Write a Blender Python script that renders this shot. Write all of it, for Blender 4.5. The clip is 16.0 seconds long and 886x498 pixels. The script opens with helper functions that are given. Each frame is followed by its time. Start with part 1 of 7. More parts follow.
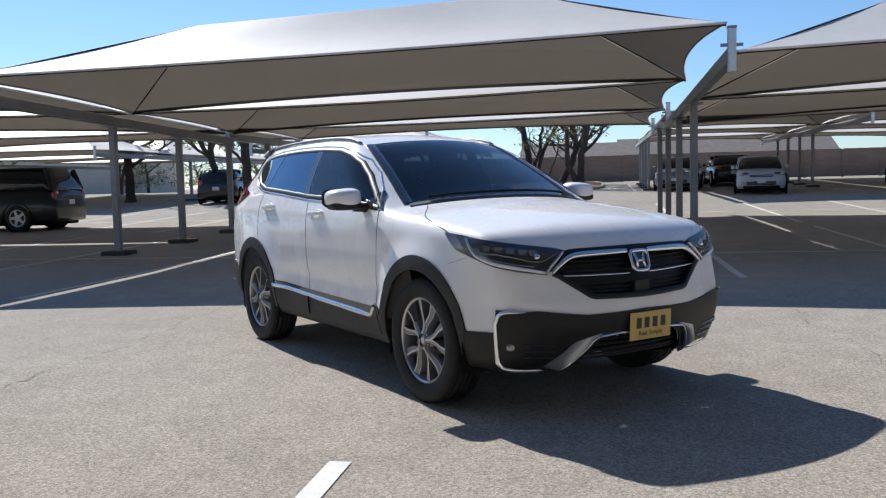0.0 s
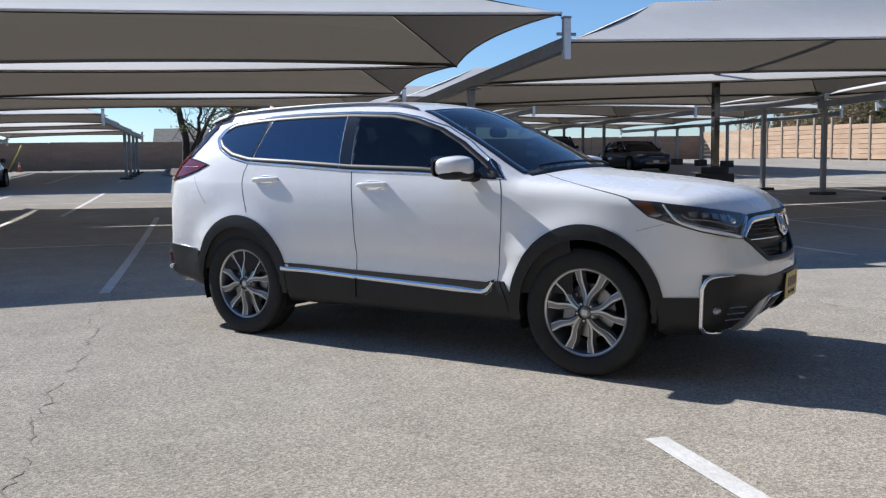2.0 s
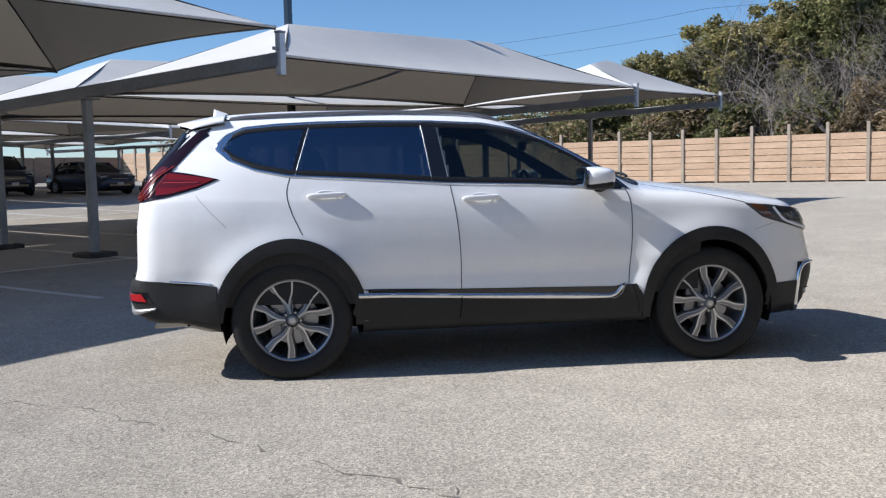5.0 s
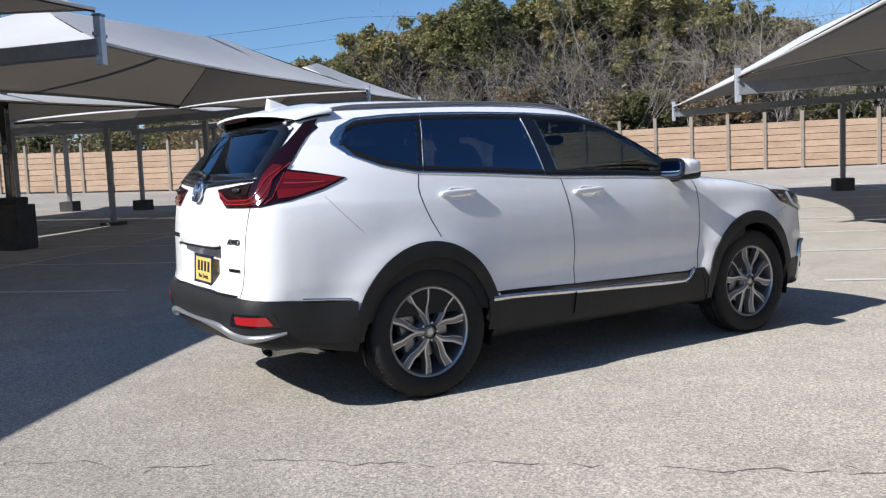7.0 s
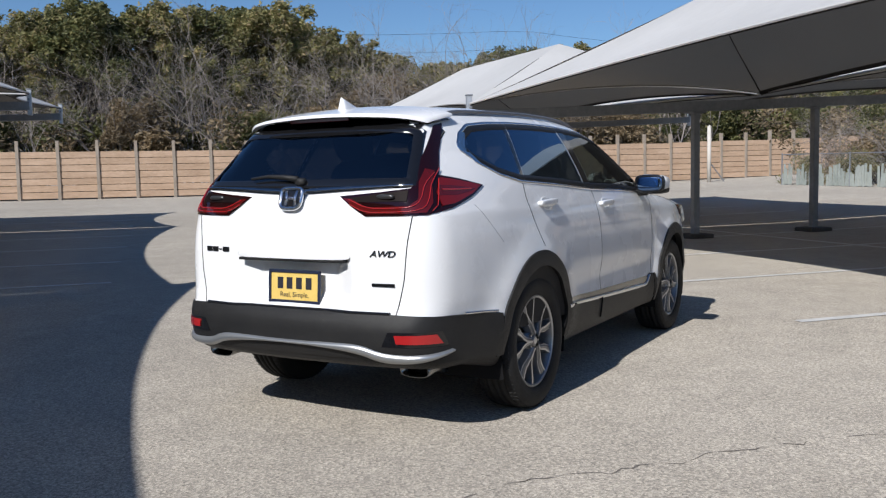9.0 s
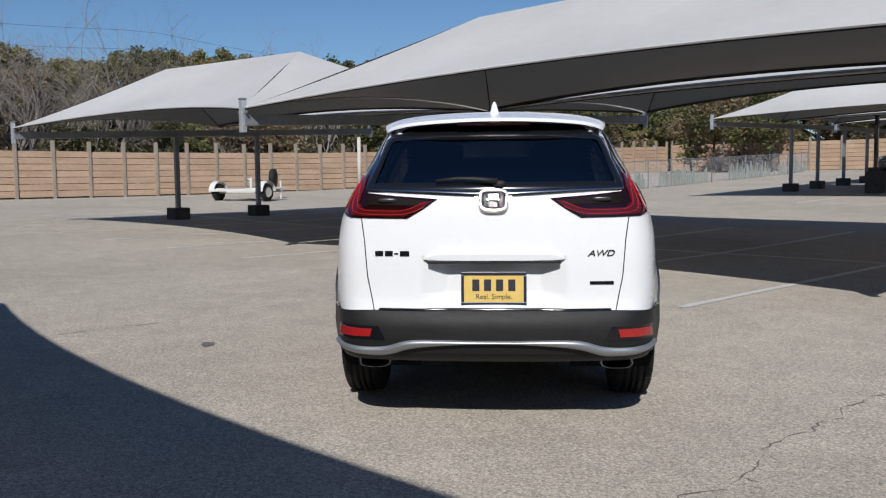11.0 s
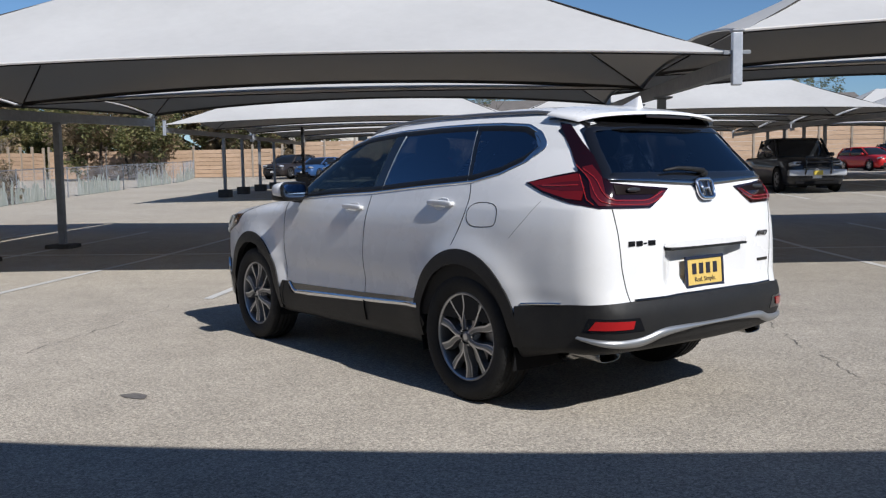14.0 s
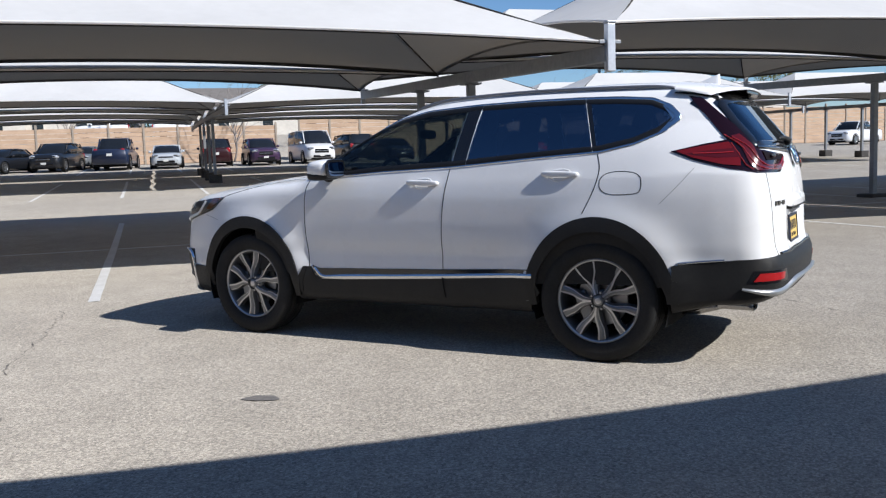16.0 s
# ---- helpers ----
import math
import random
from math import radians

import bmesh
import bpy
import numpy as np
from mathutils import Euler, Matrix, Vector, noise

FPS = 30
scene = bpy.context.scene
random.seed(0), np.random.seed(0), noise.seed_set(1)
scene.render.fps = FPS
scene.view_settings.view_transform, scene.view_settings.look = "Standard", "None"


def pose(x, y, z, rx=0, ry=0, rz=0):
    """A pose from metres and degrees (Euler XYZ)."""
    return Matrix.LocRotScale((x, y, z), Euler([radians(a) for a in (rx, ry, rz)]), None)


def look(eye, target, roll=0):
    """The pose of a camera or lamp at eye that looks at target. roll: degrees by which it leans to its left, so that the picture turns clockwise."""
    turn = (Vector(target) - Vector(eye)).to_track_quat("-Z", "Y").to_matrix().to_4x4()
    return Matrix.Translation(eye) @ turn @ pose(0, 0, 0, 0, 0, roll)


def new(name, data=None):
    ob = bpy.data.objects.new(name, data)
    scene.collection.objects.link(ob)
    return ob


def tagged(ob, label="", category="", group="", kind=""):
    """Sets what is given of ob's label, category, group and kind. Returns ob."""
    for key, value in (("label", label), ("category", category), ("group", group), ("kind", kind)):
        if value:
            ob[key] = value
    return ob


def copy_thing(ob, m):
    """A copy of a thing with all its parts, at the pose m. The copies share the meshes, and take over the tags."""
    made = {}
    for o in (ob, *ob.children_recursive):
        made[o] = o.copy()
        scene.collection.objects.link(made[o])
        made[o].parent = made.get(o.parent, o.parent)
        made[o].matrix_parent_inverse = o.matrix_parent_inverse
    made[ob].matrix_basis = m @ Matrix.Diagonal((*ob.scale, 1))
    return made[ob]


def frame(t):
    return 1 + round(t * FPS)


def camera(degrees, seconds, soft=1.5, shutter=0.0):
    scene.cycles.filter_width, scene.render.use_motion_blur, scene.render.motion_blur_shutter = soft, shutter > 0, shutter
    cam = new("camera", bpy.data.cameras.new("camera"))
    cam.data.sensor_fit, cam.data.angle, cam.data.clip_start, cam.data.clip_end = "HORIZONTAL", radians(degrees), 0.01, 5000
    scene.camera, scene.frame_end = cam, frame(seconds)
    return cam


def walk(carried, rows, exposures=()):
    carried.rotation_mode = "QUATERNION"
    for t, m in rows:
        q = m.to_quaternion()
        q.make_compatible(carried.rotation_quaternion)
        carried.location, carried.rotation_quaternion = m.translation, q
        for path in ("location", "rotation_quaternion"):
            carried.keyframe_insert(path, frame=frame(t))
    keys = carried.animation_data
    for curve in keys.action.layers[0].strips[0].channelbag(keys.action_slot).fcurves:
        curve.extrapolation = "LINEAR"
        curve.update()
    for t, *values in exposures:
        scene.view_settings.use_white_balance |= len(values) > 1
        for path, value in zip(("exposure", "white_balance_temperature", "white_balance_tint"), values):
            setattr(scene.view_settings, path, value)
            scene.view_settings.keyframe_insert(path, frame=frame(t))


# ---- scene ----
cam = camera(53.7, 16.0, soft=1.25)
METRES, EYE, TILT, LEAN, TURN = 23.564, 1.275, 0.0, 0.0, 57.98
ROWS = [
    (0.0, 0.0, 0.0, 0.0, -0.11, -4.31, 1.4),
    (0.5, -0.0327, 0.0054, -0.0007, -5.04, -4.04, 2.02),
    (1.0, -0.0646, 0.0138, -0.0017, -11.53, -4.86, 1.68),
    (1.5, -0.0953, 0.0263, -0.0027, -18.22, -5.68, 1.14),
    (2.0, -0.1239, 0.0413, -0.0025, -25.35, -5.62, 0.87),
    (2.5, -0.1516, 0.0588, -0.0026, -31.89, -5.03, 0.45),
    (3.0, -0.1782, 0.0769, -0.0021, -39.58, -5.06, 1.12),
    (3.2, -0.188, 0.0851, -0.0021, -41.25, -4.7, 1.13),
    (3.5, -0.2027, 0.0974, -0.002, -45.0, -4.72, 1.15),
    (4.0, -0.2231, 0.122, -0.0019, -52.1, -4.8, 1.18),
    (4.5, -0.2394, 0.1499, -0.0019, -58.8, -4.86, 1.21),
    (5.0, -0.2515, 0.1801, -0.0018, -65.3, -4.9, 1.24),
    (5.3, -0.2566, 0.1992, -0.0017, -69.2, -4.95, 1.26),
    (5.5, -0.2593, 0.2119, -0.0017, -71.59, -5.66, 1.27),
    (6.0, -0.2644, 0.244, -0.002, -77.84, -5.92, 1.97),
    (6.5, -0.266, 0.275, -0.0008, -84.55, -5.63, 2.58),
    (7.0, -0.2665, 0.3055, -0.0006, -90.24, -5.34, 2.46),
    (7.5, -0.2643, 0.335, -0.0006, -96.54, -4.94, 1.62),
    (8.0, -0.2571, 0.3643, -0.0004, -103.85, -5.74, 1.16),
    (8.5, -0.2465, 0.3939, -0.0002, -111.03, -5.48, 0.98),
    (9.0, -0.2334, 0.4221, 0.0004, -118.01, -4.85, 1.2),
    (9.2, -0.2276, 0.4333, 0.0005, -120.5, -4.6, 1.14),
    (9.5, -0.2184, 0.4496, 0.0006, -124.5, -4.62, 1.04),
    (10.0, -0.2004, 0.4756, 0.0007, -131.1, -4.66, 0.88),
    (10.5, -0.1796, 0.499, 0.0009, -137.4, -4.68, 0.71),
    (11.0, -0.156, 0.5189, 0.001, -143.75, -4.66, 0.55),
    (11.3, -0.1406, 0.5285, 0.0011, -147.65, -4.64, 0.45),
    (11.5, -0.1297, 0.5343, 0.0012, -150.62, -4.84, 0.39),
    (12.0, -0.1017, 0.5465, 0.0008, -157.42, -4.88, 0.19),
    (12.5, -0.071, 0.5546, 0.0002, -164.7, -5.04, -0.12),
    (13.0, -0.0395, 0.5581, 0.0, -172.01, -4.72, -0.13),
    (13.5, -0.0078, 0.5584, -0.0007, -179.48, -4.5, 0.27),
    (14.0, 0.0228, 0.5551, -0.0005, -185.56, -4.65, 1.0),
    (14.5, 0.0534, 0.55, -0.0013, -191.57, -5.16, 1.78),
    (15.0, 0.0818, 0.5426, -0.0017, -197.66, -5.12, 2.26),
    (15.5, 0.1095, 0.5335, -0.0021, -203.76, -5.3, 2.28),
    (16.0, 0.1353, 0.5208, -0.0019, -208.78, -5.86, 1.96),
]
walk(cam, [(t, pose(5.666, -3.439, EYE, TILT, LEAN, TURN) @ pose(METRES * x, METRES * y, METRES * z, 90 + pitch, roll, yaw)) for t, x, y, z, yaw, pitch, roll in ROWS],
     exposures=[(0.0, 0.64, 6000, 9), (1.5, 0.63, 5880, 9), (2.7, 0.56, 5850, 9), (5.5, 0.62, 5850, 9), (7.0, 0.52, 5850, 9), (9.0, 0.12, 5900, 9), (11.5, -0.18, 5950, 9), (12.5, -0.15, 5950, 9), (14.5, 0.16, 5900, 9), (16.0, 0.42, 5850, 9)])

# ---- world, sun ----
world = bpy.data.worlds.new("sky")
scene.world = world
world.use_nodes = True
wn = world.node_tree
wn.nodes.clear()
sky = wn.nodes.new("ShaderNodeTexSky")
sky.sky_type = "NISHITA"
sky.sun_disc = False
sky.sun_elevation, sky.sun_rotation = radians(38.6), radians(-90)
sky.altitude, sky.air_density, sky.dust_density, sky.ozone_density = 200, 1.0, 0.15, 6.0
bg = wn.nodes.new("ShaderNodeBackground")
bg.inputs["Strength"].default_value = 0.079
wout = wn.nodes.new("ShaderNodeOutputWorld")
wn.links.new(sky.outputs[0], bg.inputs[0])
wn.links.new(bg.outputs[0], wout.inputs[0])

sun = new("sun", bpy.data.lights.new("sun", "SUN"))
sun.data.energy, sun.data.angle, sun.data.color = 4.8, radians(0.53), (1.0, 0.92, 0.82)
sun.matrix_world = look((-78.1, 0.8, 62.4), (0, 0, 0))

# ---- materials ----
def material(name, base, rough=0.5, metal=0.0, spec=0.5, coat=0.0):
    """A Principled material; gives back the material, its tree and its shader."""
    m = bpy.data.materials.new(name)
    m.use_nodes = True
    t = m.node_tree
    p = t.nodes["Principled BSDF"]
    p.inputs["Base Color"].default_value = (*base, 1)
    p.inputs["Roughness"].default_value = rough
    p.inputs["Metallic"].default_value = metal
    p.inputs["Specular IOR Level"].default_value = spec
    p.inputs["Coat Weight"].default_value = coat
    p.inputs["Coat Roughness"].default_value = 0.03
    return m, t, p


def node(t, kind, **values):
    n = t.nodes.new(kind)
    for k, v in values.items():
        n.inputs[k.replace("_", " ")].default_value = v
    return n


def ramp(t, src, stops):
    r = t.nodes.new("ShaderNodeValToRGB")
    e = r.color_ramp.elements
    while len(e) < len(stops):
        e.new(0.5)
    for el, (pos, col) in zip(e, stops):
        el.position = pos
        el.color = (*col, 1) if len(col) == 3 else col
    t.links.new(src, r.inputs[0])
    return r


def mix(t, fac, a, b, kind="MIX"):
    """A colour mix; each of fac, a, b is a socket or a value."""
    n = t.nodes.new("ShaderNodeMix")
    n.data_type, n.blend_type = "RGBA", kind
    for i, v in ((0, fac), (6, a), (7, b)):
        if hasattr(v, "is_output"):
            t.links.new(v, n.inputs[i])
        else:
            n.inputs[i].default_value = v if i == 0 else (*v, 1)
    return n.outputs[2]


def coords(t, scale=(1, 1, 1), world_space=True):
    src = t.nodes.new("ShaderNodeNewGeometry").outputs["Position"] if world_space else t.nodes.new("ShaderNodeTexCoord").outputs["Object"]
    mp = t.nodes.new("ShaderNodeMapping")
    mp.inputs["Scale"].default_value = scale
    t.links.new(src, mp.inputs[0])
    return mp.outputs[0]


def noise_tex(t, vec, scale, detail=4.0, rough=0.6):
    n = node(t, "ShaderNodeTexNoise", Scale=scale, Detail=detail, Roughness=rough)
    t.links.new(vec, n.inputs["Vector"])
    return n.outputs[0]


def bump(t, p, height, strength, distance):
    b = node(t, "ShaderNodeBump", Strength=strength, Distance=distance)
    t.links.new(height, b.inputs["Height"])
    t.links.new(b.outputs[0], p.inputs["Normal"])
    return b


def varied(name, a, b, scale, rough=0.6, metal=0.0, spec=0.4, grain=0.0, grain_scale=40.0, world_space=False, stretch=(1, 1, 1), fine=8.0):
    """Two colours mixed by noise at two scales, with a little relief."""
    m, t, p = material(name, a, rough, metal, spec)
    vec = coords(t, stretch, world_space)
    n1 = noise_tex(t, vec, scale)
    n2 = noise_tex(t, vec, scale * fine, 3.0)
    f = mix(t, 0.4, n1, n2)
    r = ramp(t, f, [(0.32, a), (0.68, b)])
    t.links.new(r.outputs[0], p.inputs["Base Color"])
    if grain:
        bump(t, p, noise_tex(t, vec, grain_scale, 4.0), grain, 0.01)
    return m


def asphalt_material():
    m, t, p = material("asphalt", (0.25, 0.24, 0.22), 0.92, 0, 0.18)
    p.inputs["Diffuse Roughness"].default_value = 0.35
    vec = coords(t)
    stones = node(t, "ShaderNodeTexVoronoi", Scale=88.0)
    t.links.new(vec, stones.inputs["Vector"])
    grit = node(t, "ShaderNodeTexVoronoi", Scale=190.0)
    t.links.new(vec, grit.inputs["Vector"])
    big = noise_tex(t, vec, 0.22, 5.0, 0.55)
    mid = noise_tex(t, vec, 2.2, 5.0, 0.65)
    fine = noise_tex(t, vec, 55.0, 4.0, 0.75)
    c = ramp(t, big, [(0.3, (0.372, 0.341, 0.298)), (0.7, (0.448, 0.413, 0.362))]).outputs[0]
    c = mix(t, 0.55, c, ramp(t, mid, [(0.3, (0.66, 0.66, 0.66)), (0.7, (1, 1, 1))]).outputs[0], "MULTIPLY")
    c = mix(t, 0.55, c, ramp(t, stones.outputs["Color"], [(0.05, (0.42, 0.41, 0.40)), (0.5, (1.05, 1.02, 0.98)), (1.0, (1.75, 1.7, 1.6))]).outputs[0], "MULTIPLY")
    c = mix(t, 0.55, c, ramp(t, grit.outputs["Color"], [(0.1, (0.5, 0.5, 0.5)), (0.6, (1.1, 1.1, 1.08)), (1.0, (1.5, 1.5, 1.5))]).outputs[0], "MULTIPLY")
    c = mix(t, 0.55, c, ramp(t, fine, [(0.36, (0.5, 0.49, 0.48)), (0.55, (1.08, 1.08, 1.08))]).outputs[0], "MULTIPLY")
    t.links.new(c, p.inputs["Base Color"])
    h = mix(t, 0.55, fine, stones.outputs["Distance"])
    bump(t, p, h, 0.3, 0.010)
    return m


def fabric_material(name, base, through_share, tint):
    m, t, p = material(name, base, 0.62, 0, 0.4)
    vec = coords(t, (1, 1, 1))
    n1 = noise_tex(t, vec, 0.35, 5.0, 0.6)
    n2 = noise_tex(t, vec, 6.0, 3.0)
    dark = tuple(k * 0.82 for k in base)
    c = ramp(t, mix(t, 0.25, n1, n2), [(0.3, dark), (0.65, base)]).outputs[0]
    t.links.new(c, p.inputs["Base Color"])
    bump(t, p, mix(t, 0.3, noise_tex(t, vec, 0.9, 3.0), noise_tex(t, vec, 9.0, 3.0)), 0.10, 0.03)
    tr = t.nodes.new("ShaderNodeBsdfTranslucent")
    tr.inputs[0].default_value = (*tint, 1)
    # the open knit lets light on mostly in the way it came
    fw = t.nodes.new("ShaderNodeBsdfRefraction")
    fw.inputs["Color"].default_value = (*tint, 1)
    fw.inputs["Roughness"].default_value = 0.8
    fw.inputs["IOR"].default_value = 1.18
    both = t.nodes.new("ShaderNodeMixShader")
    both.inputs[0].default_value = 0.45
    t.links.new(tr.outputs[0], both.inputs[1])
    t.links.new(fw.outputs[0], both.inputs[2])
    ms = t.nodes.new("ShaderNodeMixShader")
    ms.inputs[0].default_value = through_share
    t.links.new(p.outputs[0], ms.inputs[1])
    t.links.new(both.outputs[0], ms.inputs[2])
    t.links.new(ms.outputs[0], t.nodes["Material Output"].inputs[0])
    return m


ASPHALT = asphalt_material()
CRACK = varied("crack_filled_with_dirt", (0.085, 0.076, 0.067), (0.25, 0.225, 0.20), 9.0, 0.95, world_space=True)
LINE_PAINT = varied("line_paint", (0.516, 0.507, 0.490), (0.688, 0.679, 0.662), 3.0, 0.8, grain=0.4, world_space=True)
OLD_PAINT = varied("old_line_paint", (0.516, 0.507, 0.482), (0.705, 0.688, 0.662), 3.5, 0.85, grain=0.4, world_space=True)
FABRIC = fabric_material("shade_cloth", (0.79, 0.775, 0.75), 0.27, (0.82, 0.70, 0.55))
# sheet added under the cloth; its near-black colour stands for underside shade
SHADE_SHEET = varied("added_shade_sheet", (0.022, 0.020, 0.018), (0.036, 0.032, 0.028), 1.5, 0.9, world_space=True)
_t = SHADE_SHEET.node_tree
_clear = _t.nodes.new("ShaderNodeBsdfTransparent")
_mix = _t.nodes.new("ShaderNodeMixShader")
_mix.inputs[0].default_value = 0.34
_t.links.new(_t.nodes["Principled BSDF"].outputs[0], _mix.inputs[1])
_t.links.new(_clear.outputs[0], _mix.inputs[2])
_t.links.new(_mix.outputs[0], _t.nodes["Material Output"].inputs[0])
# for hems and hip seams: the missing through-light is put into the colour
HEM_SEAM_SHADE = varied("hem_seam_shade", (0.035, 0.031, 0.027), (0.055, 0.048, 0.041), 2.0, 0.9, world_space=True)
STEEL = varied("painted_steel", (0.19, 0.20, 0.215), (0.29, 0.30, 0.315), 1.5, 0.45, 0.3, 0.5)
STEEL_LIGHT = varied("galvanised_steel", (0.44, 0.46, 0.49), (0.60, 0.61, 0.63), 3.0, 0.42, 0.5, 0.5)
CONCRETE_DARK = varied("dark_footing", (0.035, 0.032, 0.03), (0.085, 0.08, 0.075), 3.0, 0.9, grain=0.5)
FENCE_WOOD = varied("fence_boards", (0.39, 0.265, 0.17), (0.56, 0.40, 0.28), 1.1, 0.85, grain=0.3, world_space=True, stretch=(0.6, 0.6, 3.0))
# darker copy of the boards: the far wall's shade is in its colour
FENCE_SHADE = varied("shaded_wall_boards", (0.20, 0.145, 0.105), (0.29, 0.215, 0.16), 1.1, 0.85, grain=0.3, world_space=True, stretch=(0.6, 0.6, 3.0))
POST = varied("fence_post", (0.252, 0.206, 0.160), (0.378, 0.323, 0.260), 2.0, 0.85, world_space=True)
SLAT = varied("privacy_slats", (0.24, 0.27, 0.24), (0.42, 0.44, 0.40), 1.2, 0.7, world_space=True)
BARK = varied("bark", (0.04, 0.033, 0.027), (0.085, 0.07, 0.057), 3.0, 0.9, grain=0.5, stretch=(1, 1, 0.3))
TWIG = varied("grey_twigs", (0.183, 0.156, 0.134), (0.329, 0.294, 0.268), 2.0, 0.9)
WALL_PALE = varied("pale_siding", (0.52, 0.48, 0.42), (0.66, 0.62, 0.55), 0.6, 0.8)
ROOF_GREY = varied("roof_shingles", (0.12, 0.11, 0.10), (0.2, 0.18, 0.165), 2.0, 0.9)


def leaf_material(name, stops):
    """Leaf colours picked at random for each clump."""
    m, t, p = material(name, stops[0][1], 0.55, 0, 0.3)
    g = t.nodes.new("ShaderNodeNewGeometry")
    r = ramp(t, g.outputs["Random Per Island"], stops)
    big = ramp(t, noise_tex(t, coords(t), 0.45, 3.0), [(0.35, (0.55, 0.55, 0.55)), (0.7, (1.25, 1.2, 1.1))])
    c = mix(t, 1.0, r.outputs[0], big.outputs[0], "MULTIPLY")
    t.links.new(c, p.inputs["Base Color"])
    tr = t.nodes.new("ShaderNodeBsdfTranslucent")
    t.links.new(c, tr.inputs[0])
    ms = t.nodes.new("ShaderNodeMixShader")
    ms.inputs[0].default_value = 0.42
    t.links.new(p.outputs[0], ms.inputs[1])
    t.links.new(tr.outputs[0], ms.inputs[2])
    t.links.new(ms.outputs[0], t.nodes["Material Output"].inputs[0])
    return m


LEAF_OLIVE = leaf_material("olive_leaves", [(0.0, (0.156, 0.163, 0.070)), (0.45, (0.273, 0.268, 0.117)), (0.8, (0.381, 0.342, 0.163)), (1.0, (0.449, 0.356, 0.216))])
LEAF_DARK = leaf_material("dark_green_leaves", [(0.0, (0.099, 0.118, 0.049)), (0.5, (0.195, 0.206, 0.088)), (1.0, (0.314, 0.295, 0.138))])
LEAF_DRY = leaf_material("dry_brown_leaves", [(0.0, (0.206, 0.155, 0.095)), (0.5, (0.322, 0.254, 0.160)), (1.0, (0.418, 0.338, 0.226))])

# ---- building helpers ----
def mesh(name, verts, faces, mat, smooth=False):
    me = bpy.data.meshes.new(name)
    me.from_pydata([tuple(map(float, v)) for v in verts], [], [tuple(int(i) for i in f) for f in faces])
    if mat is not None:
        me.materials.append(mat)
    if smooth:
        me.polygons.foreach_set("use_smooth", [True] * len(me.polygons))
    me.update()
    return me


def part(name, source, mat, parent=None, label="", m=None, smooth=False):
    """Links one mesh (a bmesh, a mesh or (verts, faces)) as an object under a thing or part."""
    if isinstance(source, tuple):
        me = mesh(name, *source, mat, smooth)
    elif isinstance(source, bmesh.types.BMesh):
        me = bpy.data.meshes.new(name)
        for f in source.faces:
            f.smooth = smooth
        source.to_mesh(me)
        source.free()
        if mat is not None:
            me.materials.append(mat)
    else:
        me = source
    ob = new(name, me)
    if m is not None:
        ob.matrix_basis = m
    if parent is not None:
        ob.parent = parent
    if label:
        ob["label"] = label
    return ob


def empty(name, m=None):
    ob = new(name)
    ob.empty_display_size = 0.2
    if m is not None:
        ob.matrix_basis = m
    return ob


def box(x0, x1, y0, y1, z0, z1, bevel=0.0, bm=None):
    """A box as a bmesh, or added to one, with bevelled edges."""
    own = bmesh.new()
    bmesh.ops.create_cube(own, size=1)
    for v in own.verts:
        v.co = Vector(((x0 + x1) / 2 + v.co.x * (x1 - x0), (y0 + y1) / 2 + v.co.y * (y1 - y0), (z0 + z1) / 2 + v.co.z * (z1 - z0)))
    if bevel:
        bmesh.ops.bevel(own, geom=own.edges[:], offset=bevel, segments=2, affect="EDGES", profile=0.6)
    return joined(bm, own) if bm is not None else own


def joined(a, b):
    """Adds bmesh b to bmesh a."""
    me = bpy.data.meshes.new("tmp")
    b.to_mesh(me)
    b.free()
    a.from_mesh(me)
    bpy.data.meshes.remove(me)
    return a


def tube(points, radius, sides=8, closed=False):
    """Verts and faces of a tube along points; radius may be a list."""
    pts = [Vector(p) for p in points]
    n = len(pts)
    verts, faces = [], []
    prev = None
    for i, p in enumerate(pts):
        a = pts[(i - 1) % n] if closed or i else pts[0]
        b = pts[(i + 1) % n] if closed or i < n - 1 else pts[-1]
        d = (b - a).normalized()
        if prev is None:
            prev = Vector((0, 0, 1)) if abs(d.z) < 0.9 else Vector((1, 0, 0))
        s = d.cross(prev).normalized()
        up = s.cross(d).normalized()
        prev = up
        r = radius[i] if isinstance(radius, (list, tuple)) else radius
        for k in range(sides):
            w = 2 * math.pi * k / sides
            verts.append(p + s * math.cos(w) * r + up * math.sin(w) * r)
    for i in range(n if closed else n - 1):
        j = (i + 1) % n
        for k in range(sides):
            q = (k + 1) % sides
            faces.append((i * sides + k, i * sides + q, j * sides + q, j * sides + k))
    if not closed:
        faces.append(tuple(range(sides))[::-1])
        faces.append(tuple((n - 1) * sides + k for k in range(sides)))
    return verts, faces


def joined_tubes(runs, sides=5):
    verts, faces = [], []
    for pts, rad in runs:
        v, f = tube(pts, rad, sides)
        b = len(verts)
        verts += v
        faces += [tuple(b + i for i in q) for q in f]
    return verts, faces


def lathe(profile, steps=48, axis="y"):
    """Turns (radius, along) pairs round an axis; profile is closed or ends at the axis."""
    verts, faces = [], []
    n = len(profile)
    for k in range(steps):
        w = 2 * math.pi * k / steps
        for r, a in profile:
            c, s = r * math.cos(w), r * math.sin(w)
            verts.append((c, a, s) if axis == "y" else (c, s, a))
    for k in range(steps):
        q = (k + 1) % steps
        for i in range(n - 1):
            faces.append((k * n + i, k * n + i + 1, q * n + i + 1, q * n + i))
    return verts, faces


# ---- the lot: u runs along the drive lane to the fence, v across it ----
LANE = radians(48.0)
LOT = Matrix.Rotation(LANE, 4, "Z")


